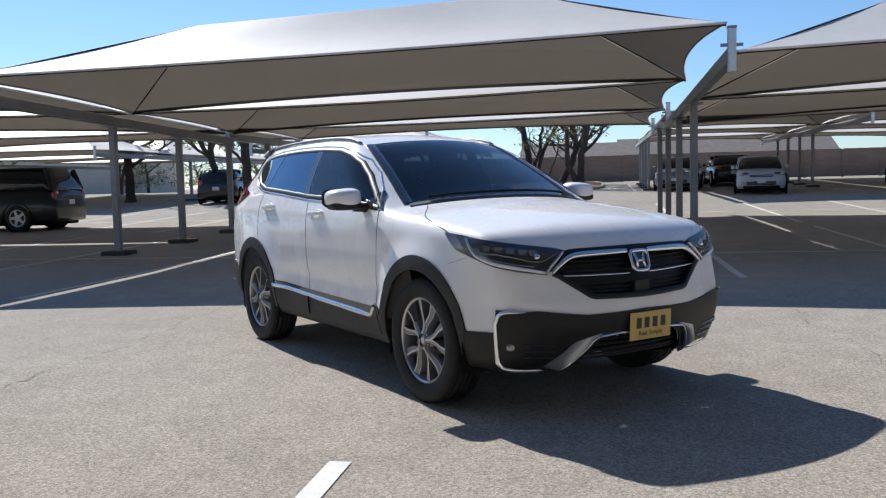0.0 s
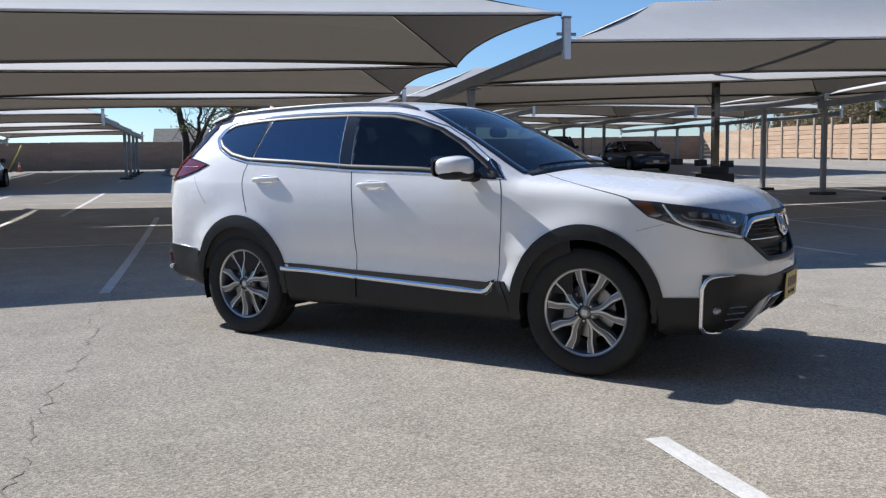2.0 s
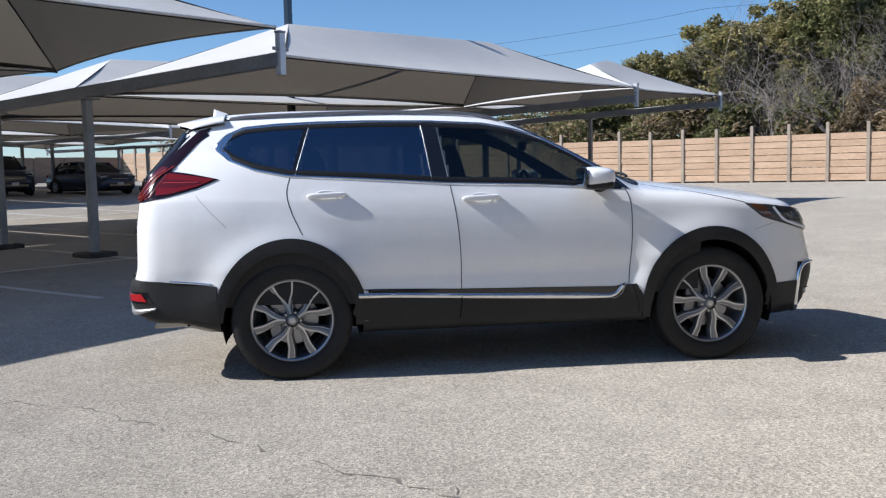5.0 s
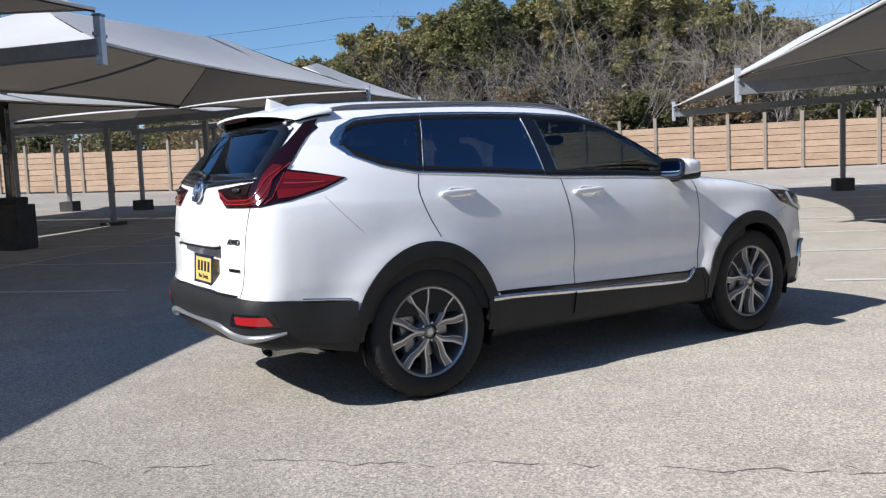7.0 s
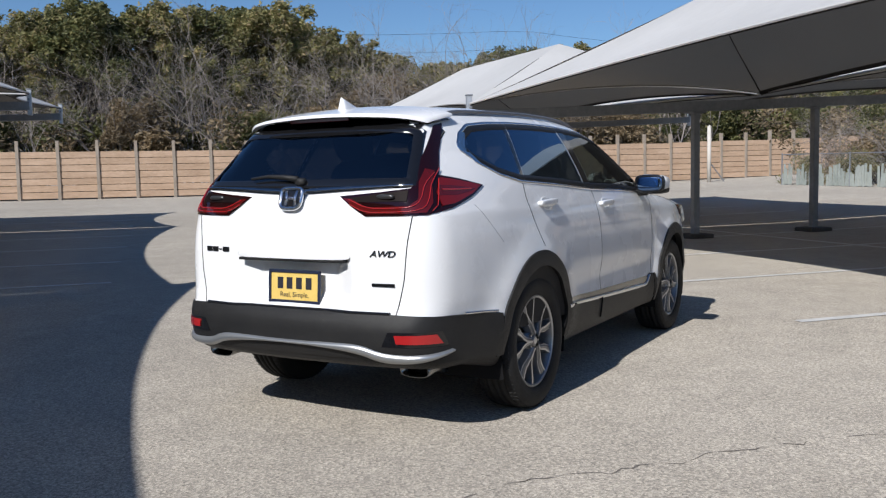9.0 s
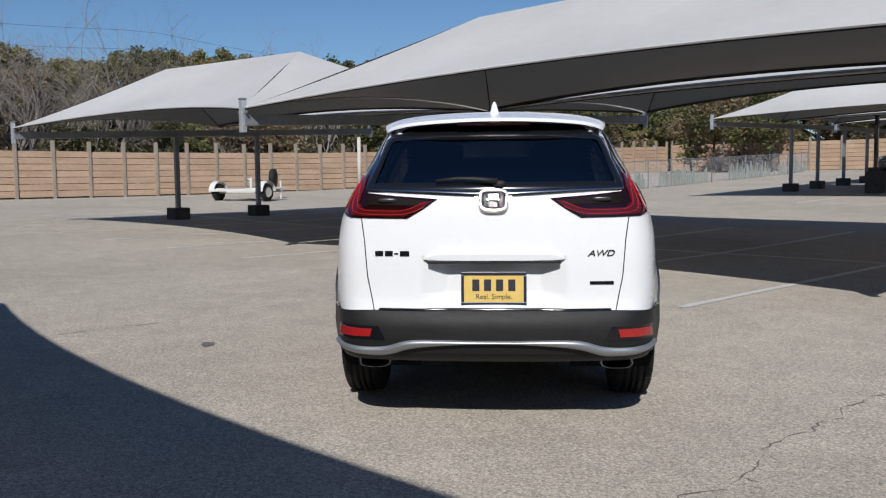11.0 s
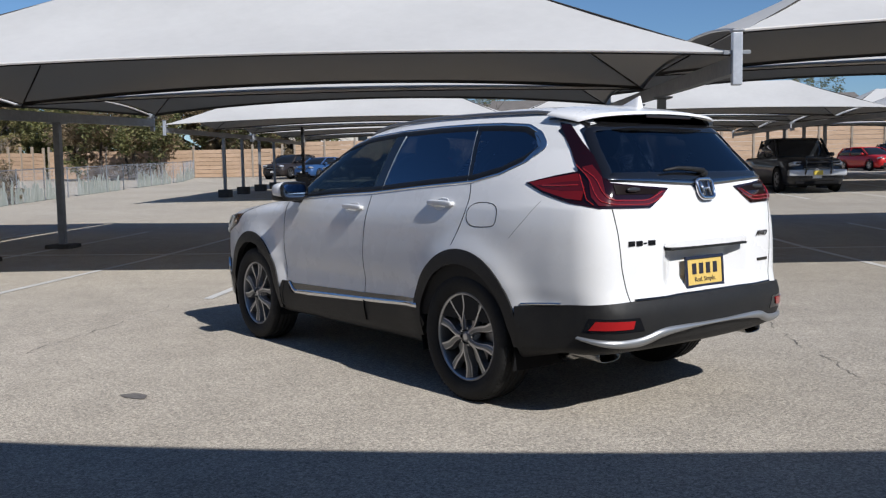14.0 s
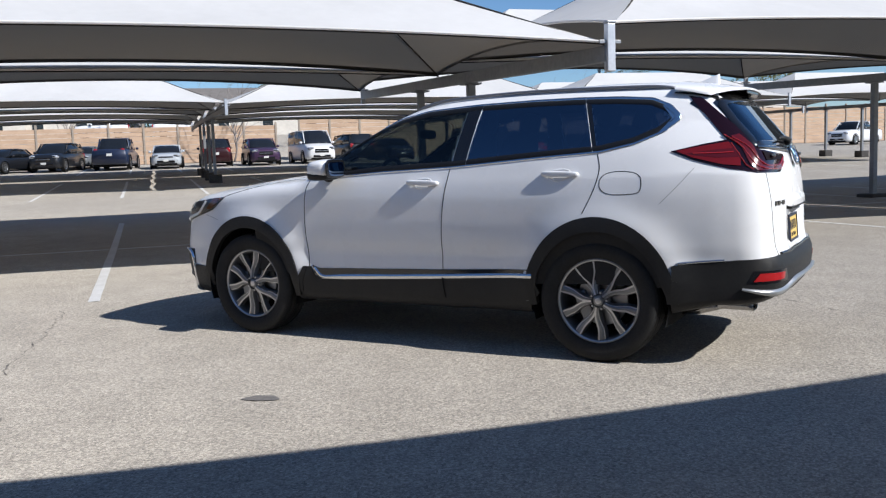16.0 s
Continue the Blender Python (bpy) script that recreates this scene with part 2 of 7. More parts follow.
def soft_ramp(x, w=4.0):
    return w * np.logaddexp(0, x / w)


def ground_z(u, v):
    """The lot is level round the car and climbs gently outwards."""
    a = 0.021 * soft_ramp(np.minimum(u, 60.0) - 10)
    b = 0.033 * soft_ramp(-np.maximum(v, -60.0) - 12)
    c = 0.030 * soft_ramp(np.minimum(v, 45.0) - 9)
    d = np.sqrt(a * a + b * b + c * c)
    bank = 2.6 * np.clip((-v - 62.0) / 14.0, 0, 1) ** 1.5
    return np.maximum(d - 0.045, 0.0) + bank


def gz(u, v):
    return float(ground_z(np.float64(u), np.float64(v)))


def at(u, v, z=0.0, turn=0.0, lift=True):
    """A pose in the lot, on the ground."""
    return LOT @ pose(u, v, z + (gz(u, v) if lift else 0.0), 0, 0, turn)


def sheet_lines(far):
    near = list(np.arange(-60, 60.1, 1.5))
    out, x, step = [], 60.0, 3.0
    while x < far:
        x += step
        step *= 1.35
        out.append(x)
    return np.array(sorted([-q for q in out] + near + out))


def build_ground():
    g = sheet_lines(1600)
    n = len(g)
    uu, vv = np.meshgrid(g, g, indexing="ij")
    z = ground_z(uu, vv)
    verts = np.stack([uu, vv, z], -1).reshape(-1, 3)
    faces = [(i * n + j, (i + 1) * n + j, (i + 1) * n + j + 1, i * n + j + 1) for i in range(n - 1) for j in range(n - 1)]
    ob = part("ground", (verts, faces), ASPHALT, m=LOT, smooth=True)
    tagged(ob, "sun-bleached grey asphalt parking lot with coarse aggregate", "ground", kind="structure")


build_ground()


def strip(u0, v0, u1, v1, width, mat, lift=0.005):
    """A painted line on the ground from one place to another."""
    d = Vector((u1 - u0, v1 - v0))
    n = max(2, int(d.length / 0.5))
    side = Vector((-d.y, d.x)).normalized() * width / 2
    verts, faces = [], []
    for i in range(n + 1):
        c = Vector((u0, v0)) + d * (i / n)
        wob = 1 + 0.05 * math.sin(i * 2.3 + u0)
        for s in (-1, 1):
            q = c + side * s * wob
            verts.append((q.x, q.y, gz(q.x, q.y) + lift))
    for i in range(n):
        faces.append((2 * i, 2 * i + 2, 2 * i + 3, 2 * i + 1))
    return part("parking_line", (verts, faces), mat, m=LOT)


def parking_row(start, spacing, lo, hi, v_front, v_mid, v_back):
    k = math.ceil((lo - start) / spacing)
    while start + k * spacing <= hi:
        q = start + k * spacing
        near = -7 < q < 15 and abs(v_front) < 10
        start_v = v_front + (1.9 if v_front > 0 and -1 < q < 5 else 0.0)
        ob = strip(q, start_v, q, v_back, 0.105, LINE_PAINT if near else OLD_PAINT)
        tagged(ob, "worn white painted line between parking stalls on asphalt", "road marking", "parking lines", "structure")
        k += 1
    ob = strip(lo, v_mid, hi, v_mid, 0.10, OLD_PAINT, 0.007)
    tagged(ob, "faded white painted line dividing rows of parking stalls", "road marking", "parking lines", "structure")


parking_row(0.06, 2.72, -24, 24, -2.7, -8.4, -14.0)
parking_row(0.14, 2.91, -24, 26, 2.95, 8.3, 13.8)
parking_row(0.3, 2.68, -30, 11, -23.6, -29.3, -35.0)
parking_row(0.3, 2.68, -30, 11, -44.0, -49.7, -55.0)
parking_row(0.55, 2.70, -24, 24, 14.9, 19.3, 23.9)
parking_row(0.3, 2.68, -30, 14, 31.5, 36.8, 42.0)


def crack(u, v0, v1, seed):
    """A ragged crack across the lane, narrow and broken, a hair above the sheet."""
    rng = random.Random(seed)
    verts, faces = [], []
    v, drift = v0, 0.0
    gap = False
    while v < v1:
        step = rng.uniform(0.03, 0.09)
        drift += rng.uniform(-0.035, 0.035) - 0.18 * drift
        w = max(0.0004, rng.gauss(0.0030, 0.0026))
        if rng.random() < 0.11:
            gap = not gap
        if gap and rng.random() < 0.3:
            gap = False
        uu = u + drift + 0.05 * math.sin(v * 0.9 + seed)
        z = gz(uu, v) + 0.0025
        verts += [(uu - w, v, z), (uu + w, v + rng.uniform(-0.01, 0.01), z)]
        n = len(verts)
        if n >= 4 and not gap:
            faces.append((n - 4, n - 3, n - 1, n - 2))
        if rng.random() < 0.05:
            a = rng.choice((-1, 1)) * rng.uniform(0.05, 0.16)
            b = len(verts)
            verts += [(uu, v, z), (uu + a * 0.5, v + 0.02, z + 0.0003), (uu + a, v + rng.uniform(-0.05, 0.08), z), (uu + a * 0.5, v + 0.028, z + 0.0003)]
            faces.append((b, b + 1, b + 2, b + 3))
            verts += verts[b - 2:b]
        v += step
    ob = part("crack", (verts, faces), CRACK, m=LOT)
    tagged(ob, "thin ragged crack filled with dirt across the asphalt", "crack", "cracks", "structure")


crack(-2.64, -3.2, 4.6, 3)
crack(3.03, -2.3, 3.6, 8)

# ---- shade canopies ----
def tent_mesh(u0, u1, v0, v1, z00, z10, z01, z11, rise, hip, bow, lift, inner):
    """A hipped cloth roof with hollow edges; z.. are its corners' heights."""
    A, B, C, D = Vector((u0, v0, z00)), Vector((u1, v0, z10)), Vector((u1, v1, z11)), Vector((u0, v1, z01))
    vm = (v0 + v1) / 2
    sgn = 1 if u1 > u0 else -1
    R1 = Vector((u0 + hip * sgn, vm, (z00 + z01) / 2 + rise))
    R2 = Vector((u1 - hip * sgn, vm, (z10 + z11) / 2 + rise))
    mid = (A + B + C + D) / 4
    verts, faces, rim = [], [], []

    def edge(p, q, s, pull, up):
        e = p.lerp(q, s)
        inward = (mid - (p + q) / 2)
        inward.z = 0
        inward.normalize()
        return e + inward * pull * 4 * s * (1 - s) + Vector((0, 0, up * 4 * s * (1 - s)))

    def patch(p, q, r, w, n, k, pull, sag, up):
        base = len(verts)
        for i in range(n + 1):
            s = i / n
            e = edge(p, q, s, pull, up)
            rim.append(e)
            top = r.lerp(w, s)
            for j in range(k + 1):
                t = j / k
                c = e.lerp(top, t)
                c.z -= sag * math.sin(math.pi * t) * (0.4 + 0.6 * math.sin(math.pi * s))
                verts.append(c)
        for i in range(n):
            for j in range(k):
                a = base + i * (k + 1) + j
                faces.append((a, a + k + 1, a + k + 2, a + 1))

    # the hems where two cloths meet run straight, one above the other
    near_in, far_in = inner in (1, 2), inner in (-1, 2)
    near, far = (-0.10 if near_in else bow), (-0.10 if far_in else bow)
    patch(A, B, R1, R2, 28, 10, near, 0.10, lift - 0.14 if near_in else lift)
    patch(B, C, R2, R2, 14, 10, 0.20 if v0 > 0 else 0.03, 0.06, lift)
    patch(C, D, R2, R1, 28, 10, far, 0.10, lift + (0.06 if v0 > 0 else 0.03) if far_in else lift)
    patch(D, A, R1, R1, 14, 10, 0.02 if v0 > 0 else 0.0, 0.06, lift)
    return verts, faces, rim, (A, B, C, D, R1, R2)


def tent(u0, u1, v0, v1, zs, rise=1.28, hip=2.25, lift=0.2, bow=0.62, inner=0):
    verts, faces, rim, key = tent_mesh(u0, u1, v0, v1, *zs, rise, hip, bow, lift, inner)
    ob = empty("shade_canopy", LOT)
    tagged(ob, "pale grey hipped shade cloth stretched over parking stalls", "canopy", "shade canopies")
    part("cloth", (verts, faces), FABRIC, ob, smooth=True)
    # added sheet: the cloth's underside shade is put into its dark colour
    part("underside", ([v - Vector((0, 0, 0.02)) for v in verts], [f[::-1] for f in faces]), SHADE_SHEET, ob, "dark see-through sheet added under the cloth for its shade", smooth=True)
    part("edge_cable", tube(rim, 0.018, 6, True), FABRIC, ob, "rolled hem round the edge cable")
    # hems doubled over their cables; the blocked light is put in as dark colour
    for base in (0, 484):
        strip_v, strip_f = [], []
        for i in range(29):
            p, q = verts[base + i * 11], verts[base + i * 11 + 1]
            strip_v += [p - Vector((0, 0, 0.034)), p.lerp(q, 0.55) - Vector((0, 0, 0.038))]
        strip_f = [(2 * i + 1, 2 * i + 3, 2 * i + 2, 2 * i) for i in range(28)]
        part("hem", (strip_v, strip_f), HEM_SEAM_SHADE, ob, "doubled hem along the long edge, coloured dark as in shade", smooth=True)
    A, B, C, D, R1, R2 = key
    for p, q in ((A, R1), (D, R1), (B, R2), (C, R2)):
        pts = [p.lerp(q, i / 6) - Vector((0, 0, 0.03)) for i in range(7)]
        # hung just below the cloth, with underside shade in its dark colour
        part("hip_seam", tube(pts, 0.014, 5), HEM_SEAM_SHADE, ob, "seam along the hip, coloured dark as in shade")
    return ob


def square_bar(p, q, w, h, bevel=0.012):
    """A box section bar from p to q."""
    p, q = Vector(p), Vector(q)
    d = q - p
    bm = box(0, d.length, -w / 2, w / 2, -h / 2, h / 2, bevel)
    m = Matrix.Translation(p) @ d.to_track_quat("X", "Z").to_matrix().to_4x4()
    bmesh.ops.transform(bm, matrix=m, verts=bm.verts)
    return bm


def canopy_frame(u, v0, v1, z0, z1, cols, drop=0.25):
    """A beam across the row on two posts, with upright tip brackets that hold the cloth's corners."""
    ob = empty("canopy_frame", LOT)
    tagged(ob, "grey painted steel canopy frame, a beam on posts", "steel frame", "canopy frames")
    part("beam", square_bar((u, v0, z0 - 0.15), (u, v1, z1 - 0.15), 0.12, 0.18), STEEL, ob)
    for c in cols:
        k = (c - v0) / (v1 - v0)
        top = z0 + (z1 - z0) * k - 0.27
        g = gz(u, c)
        part("post", box(u - 0.062, u + 0.062, c - 0.062, c + 0.062, g, top, 0.012), STEEL, ob)
        part("footing", box(u - 0.25, u + 0.25, c - 0.25, c + 0.25, g - 0.05, g + (0.34 if u > 18 or v0 < -20 else 0.08), 0.03), CONCRETE_DARK, ob, "dark concrete footing")
        part("cap_plate", box(u - 0.14, u + 0.14, c - 0.14, c + 0.14, top, top + 0.025), STEEL, ob)
    for v, z in ((v0, z0), (v1, z1)):
        part("tip_bracket", box(u - 0.05, u + 0.05, v - 0.045, v + 0.045, z - drop - 0.10, z + 0.18, 0.01), STEEL_LIGHT, ob, "pale steel bracket at the beam's tip")
        part("bracket_cap", box(u - 0.058, u + 0.058, v - 0.053, v + 0.053, z + 0.18, z + 0.21, 0.012), STEEL, ob)
        for du in (-0.09, 0.09):
            part("cable_lug", box(u + du - 0.045, u + du + 0.045, v - 0.014, v + 0.014, z - 0.04, z, 0.005), STEEL, ob)
    return ob


def canopy_row(frames, edges, cols, slope, step, rise=1.2, hip=2.5, lift=0.18):
    """frames: (u, height at the lane side). edges: where the cloths meet, across the row. slope: the far side's extra height; step: how far each next cloth hangs lower on a bracket."""
    v0, v1 = edges[0], edges[-1]
    last = len(edges) - 2
    for u, z in frames:
        canopy_frame(u, v0, v1, z, z + slope, cols)
    for (ua, za), (ub, zb), (hi, lo) in zip(frames, frames[1:], step):
        za, zb = za + hi, zb + lo
        for i, (a, b) in enumerate(zip(edges, edges[1:])):
            f = 1 if i == last else -1 if i == 0 else 2
            k0 = slope * (a - v0) / (v1 - v0)
            k1 = slope * (b - v0) / (v1 - v0)
            tent(ua + 0.07, ub - 0.07, a, b, (za + k0, zb + k0, za + k1, zb + k1), rise, hip, lift, 0.62, f)


# the row behind the car's left flank, three cloths deep
canopy_row([(-18.6, 3.10), (-7.9, 2.88), (2.9, 2.90), (14.7, 3.08), (21.2, 3.30)], (4.84, 9.75, 14.7), (9.1, 11.8, 14.5), -0.28,
           [(0.2, 0.08), (0.08, 0.25), (-0.10, 0.12), (0.1, 0.1)], 1.08, 2.6, 0.06)
canopy_row([(-18.6, 2.75), (-7.9, 2.72), (2.9, 2.80), (14.7, 2.95), (21.2, 3.15)], (14.5, 19.9), (17.2,), 0.0,
           [(0.1, 0.05), (0.05, 0.05), (0.0, 0.05), (0.05, 0.05)], 1.0, 2.6, 0.06)
# the row off its right flank
canopy_row([(-24.5, 2.75), (-13.7, 2.62), (-2.8, 2.50), (8.2, 2.42), (19.3, 2.62)], (-2.75, -8.6, -14.45), (-7.2, -9.9), 0.45,
           [(0.15, 0.15), (0.12, 0.20), (-0.02, 0.05), (0.05, 0.05)], 1.34, 2.5, 0.22)
# rows further out
canopy_row([(-33.8, 3.3), (-23.6, 3.3), (-13.4, 3.3), (-0.5, 3.3), (11.9, 3.3)], (-24.4, -29.7, -35.0), (-30.9, -33.5), 0.2, [(0.08, 0.05)] * 4)
canopy_row([(-33.8, 3.5), (-23.6, 3.5), (-13.4, 3.5), (-0.5, 3.5), (11.9, 3.5)], (-35.3, -40.6, -45.9), (-36.3, -39.0), 0.1, [(0.08, 0.05)] * 4)
for run in ([(-30.0, 2.9), (-18.5, 2.9)], [(-11.9, 2.85), (-4.95, 3.0)], [(3.6, 3.3), (10.6, 3.3), (17.6, 3.25), (24.6, 3.2)]):
    canopy_row(run, (25.8, 32.6, 39.4, 46.2), (34.2, 36.7, 39.2, 41.7), 0.0, [(0.08, 0.05)] * 3, 1.0, 2.4, 0.06)

# ---- boundary fence ----
def fence(name, u0, v0, u1, v1, spacing, post_h, panel_h, boards, mats, label, gap=0.012):
    d = Vector((u1 - u0, v1 - v0))
    n = int(d.length / spacing)
    d.normalize()
    ang = math.degrees(math.atan2(d.y, d.x))
    ob = empty(name, LOT)
    tagged(ob, label, "fence", kind="structure")
    wood, post = mats
    post_me = bpy.data.meshes.new("post")
    bm = box(-0.07, 0.07, -0.09, 0.09, -0.2, post_h, 0.01)
    bm.to_mesh(post_me)
    bm.free()
    post_me.materials.append(post)
    bh = panel_h / boards
    board_me = []
    for k in range(4):
        bm = box(0.05, spacing - 0.05, -0.03, 0.03, gap, bh - gap, 0.008)
        for v in bm.verts:
            v.co.y += 0.012 * (k - 1.5) * (v.co.z / bh)
        me = bpy.data.meshes.new("board")
        bm.to_mesh(me)
        bm.free()
        me.materials.append(wood)
        board_me.append(me)
    for i in range(n + 1):
        q = Vector((u0, v0)) + d * (i * spacing)
        z = gz(q.x, q.y)
        part("post", post_me, None, ob, m=pose(q.x, q.y, z + random.uniform(-0.05, 0.05), 0, 0, ang))
        if i < n:
            lift = random.uniform(-0.02, 0.02)
            for k in range(boards):
                part("board", board_me[(i + k) % 4], None, ob, m=pose(q.x, q.y, z + 0.05 + lift + k * bh, 0, 0, ang))


fence("fence_1", 36.7, 56.0, 36.7, -62.0, 1.65, 2.6, 2.1, 7, (FENCE_WOOD, POST), "tan horizontal-board fence with grey posts along the lot's edge")
fence("fence_2", 36.7, 56.0, -23.0, 56.0, 2.4, 1.86, 1.82, 4, (FENCE_SHADE, FENCE_SHADE), "brown board wall along the lot's far side, with shade in its colour", -0.012)
fence("fence_3", 36.7, -62.0, 16.5, -62.0, 2.4, 2.6, 2.2, 7, (FENCE_WOOD, POST), "tan board fence half hidden by trees at the lot's corner")
fence("fence_4", 16.5, -62.0, -9.3, -62.0, 2.4, 3.0, 2.7, 8, (FENCE_WOOD, POST), "tan board fence behind the parked cars")
fence("fence_5", -9.3, -62.0, -70.0, -62.0, 2.4, 3.7, 3.4, 10, (FENCE_WOOD, POST), "taller stretch of tan board fence behind the parked cars")


def low_fence(points, label):
    """Chest-high mesh fence with upright privacy slats."""
    ob = empty("mesh_fence", LOT)
    tagged(ob, label, "fence", kind="structure")
    slat = bpy.data.meshes.new("slat")
    bm = box(-0.060, 0.060, -0.006, 0.006, 0.03, 0.92)
    bm.to_mesh(slat)
    bm.free()
    slat.materials.append(SLAT)
    for (u0, v0), (u1, v1) in zip(points, points[1:]):
        d = Vector((u1 - u0, v1 - v0))
        n = max(1, round(d.length / 2.4))
        ang = math.degrees(math.atan2(d.y, d.x))
        rail = []
        for i in range(n + 1):
            q = Vector((u0, v0)) + d * (i / n)
            z = gz(q.x, q.y)
            part("post", tube([(q.x, q.y, z - 0.1), (q.x, q.y, z + 1.42)], 0.028, 8), STEEL, ob)
            rail.append((q.x, q.y, z + 1.36))
        part("top_rail", tube(rail, 0.019, 8), STEEL, ob)
        wires = []
        step = max(1, int(d.length / 0.16))
        for i in range(-8, step + 1):
            for way in (1, -1):
                pts = []
                for k in (0, 8):
                    j = (i + k) if way == 1 else (i + 8 - k)
                    j = min(max(j, 0), step)
                    h = 0.16 * ((j - i) if way == 1 else (i + 8 - j))
                    q = Vector((u0, v0)) + d * (j / step)
                    pts.append((q.x, q.y, gz(q.x, q.y) + 0.06 + h))
                wires.append((pts, [0.0035, 0.0035]))
        tagged(part("wire_mesh", joined_tubes(wires, 3), STEEL_LIGHT, ob, "galvanised diamond wire mesh"), kind="stuff")
        k = int(d.length / 0.135)
        verts, faces = [], []
        for i in range(k):
            q = Vector((u0, v0)) + d * ((i + 0.5) / k)
            if random.random() < 0.10 or noise.noise(Vector((q.x * 0.35, q.y * 0.35, 0))) > 0.22:
                continue
            z = gz(q.x, q.y)
            m = pose(q.x, q.y, z + random.uniform(-0.03, 0.01), random.uniform(-3, 3), random.uniform(-2, 2), ang) @ Matrix.Diagonal((1, 1, random.uniform(0.55, 1.1), 1))
            b = len(verts)
            verts += [m @ v.co for v in slat.vertices]
            faces += [tuple(b + j for j in f.vertices) for f in slat.polygons]
        tagged(part("slats", (verts, faces), SLAT, ob, "faded grey-green privacy slats"), kind="stuff")


low_fence([(27.2, -24.6), (18.8, -24.4), (19.6, -30.0), (20.6, -40.0), (21.8, -52.0), (24.0, -60.0)], "low mesh fence with faded grey-green slats")

# ---- trees and shrubs beyond the fence ----
def limb_tubes(start, way, length, radius, depth, out, spread=0.55, droop=0.0):
    """A branching limb: adds (points, radii) runs to out."""
    n = 5
    pts, p, d = [Vector(start)], Vector(start), Vector(way).normalized()
    for i in range(n):
        d = (d + Vector((random.gauss(0, 0.13), random.gauss(0, 0.13), random.gauss(0, 0.09) - droop))).normalized()
        p = p + d * (length / n)
        pts.append(p.copy())
    out.append((pts, [radius * (1 - 0.55 * i / n) for i in range(n + 1)]))
    if depth:
        for k in range(3 if depth > 1 else 2):
            i = random.randint(2, n)
            side = Vector((random.gauss(0, 1), random.gauss(0, 1), random.gauss(0.25, 0.6))).normalized()
            limb_tubes(pts[i], d * (1 - spread) + side * spread, length * random.uniform(0.5, 0.75), radius * 0.5, depth - 1, out, spread, droop)


def leaf_cards(blobs, count, size):
    """Many small folded leaves spread through uneven clumps."""
    verts, faces = [], []
    total = sum(b[1] ** 2 for b in blobs)
    for (c, r, flat) in blobs:
        for _ in range(int(count * r * r / total)):
            d = Vector((random.gauss(0, 1), random.gauss(0, 1), random.gauss(0, 1))).normalized()
            rr = 1.12 * r * (random.random() ** 0.5) * (0.8 + 0.5 * noise.noise(c + d * 2.1))
            p = Vector(c) + Vector((d.x * rr, d.y * rr, d.z * rr * flat))
            a = Vector((random.gauss(0, 1), random.gauss(0, 1), random.gauss(0, 0.6))).normalized()
            b = a.cross(Vector((random.gauss(0, 1), random.gauss(0, 1), random.gauss(0, 1)))).normalized()
            s = size * random.uniform(0.6, 1.4)
            n = a.cross(b) * s * 0.25
            k = len(verts)
            verts += [p - a * s, p + b * s * 0.5 + n, p + a * s, p - b * s * 0.5 + n]
            faces += [(k, k + 1, k + 2), (k, k + 2, k + 3)]
    return verts, faces


def leafy_tree(height, width, leaves, mat, label):
    ob = empty("tree")
    tagged(ob, label, "tree", "trees behind the fence")
    runs = []
    limb_tubes((0, 0, -0.2), (0.05, 0.03, 1), height * 0.45, 0.2, 0, runs)
    part("trunk", joined_tubes(runs, 8), BARK, ob, smooth=True)
    top = runs[0][0][-1]
    limbs = []
    for k in range(5):
        a = 2 * math.pi * k / 5 + random.uniform(-0.4, 0.4)
        limb_tubes(top * random.uniform(0.6, 1.0), (math.cos(a), math.sin(a), 0.7), height * 0.35, 0.1, 1, limbs)
    tagged(part("limbwork", joined_tubes(limbs, 5), BARK, ob), kind="stuff")
    blobs = []
    for k in range(170):
        a, t = random.uniform(0, 2 * math.pi), random.random()
        z = height * (0.10 + 0.86 * t)
        w = width * (0.95 - 0.75 * max(0, t - 0.45) ** 1.1) * math.sqrt(random.random())
        blobs.append((Vector((w * math.cos(a), w * math.sin(a), z)), random.uniform(0.4, 1.2) * width * 0.19, random.uniform(0.7, 1.0)))
    tagged(part("crown", leaf_cards(blobs, leaves, 0.105), mat, ob), kind="stuff")
    return ob


def bare_tree(height, label, depth=3, spread=0.5, mat=None, group="bare trees", trunks=1, thick=0.012, limbs=9):
    ob = empty("bare_tree")
    tagged(ob, label, "tree", group)
    runs, twigs = [], []
    for k in range(trunks):
        lean = Vector((random.gauss(0, 0.18), random.gauss(0, 0.18), 1)) if trunks > 1 else Vector((0.03, 0.05, 1))
        base = Vector((random.uniform(-0.3, 0.3), random.uniform(-0.3, 0.3), -0.2)) if trunks > 1 else Vector((0, 0, -0.2))
        limb_tubes(base, lean, height * 0.4, thick * height, 0, runs)
        tip = runs[-1][0]
        for q in range(limbs):
            a = random.uniform(0, 2 * math.pi)
            i = random.randint(2, 5)
            limb_tubes(tip[i], (math.cos(a) * 0.6, math.sin(a) * 0.6, 1.0), height * random.uniform(0.3, 0.5), thick * 0.5 * height, depth, twigs, spread)
    part("trunk", joined_tubes(runs, 8), mat or TWIG, ob, smooth=True)
    tagged(part("twigwork", joined_tubes(twigs, 3), mat or TWIG, ob), kind="stuff")
    return ob


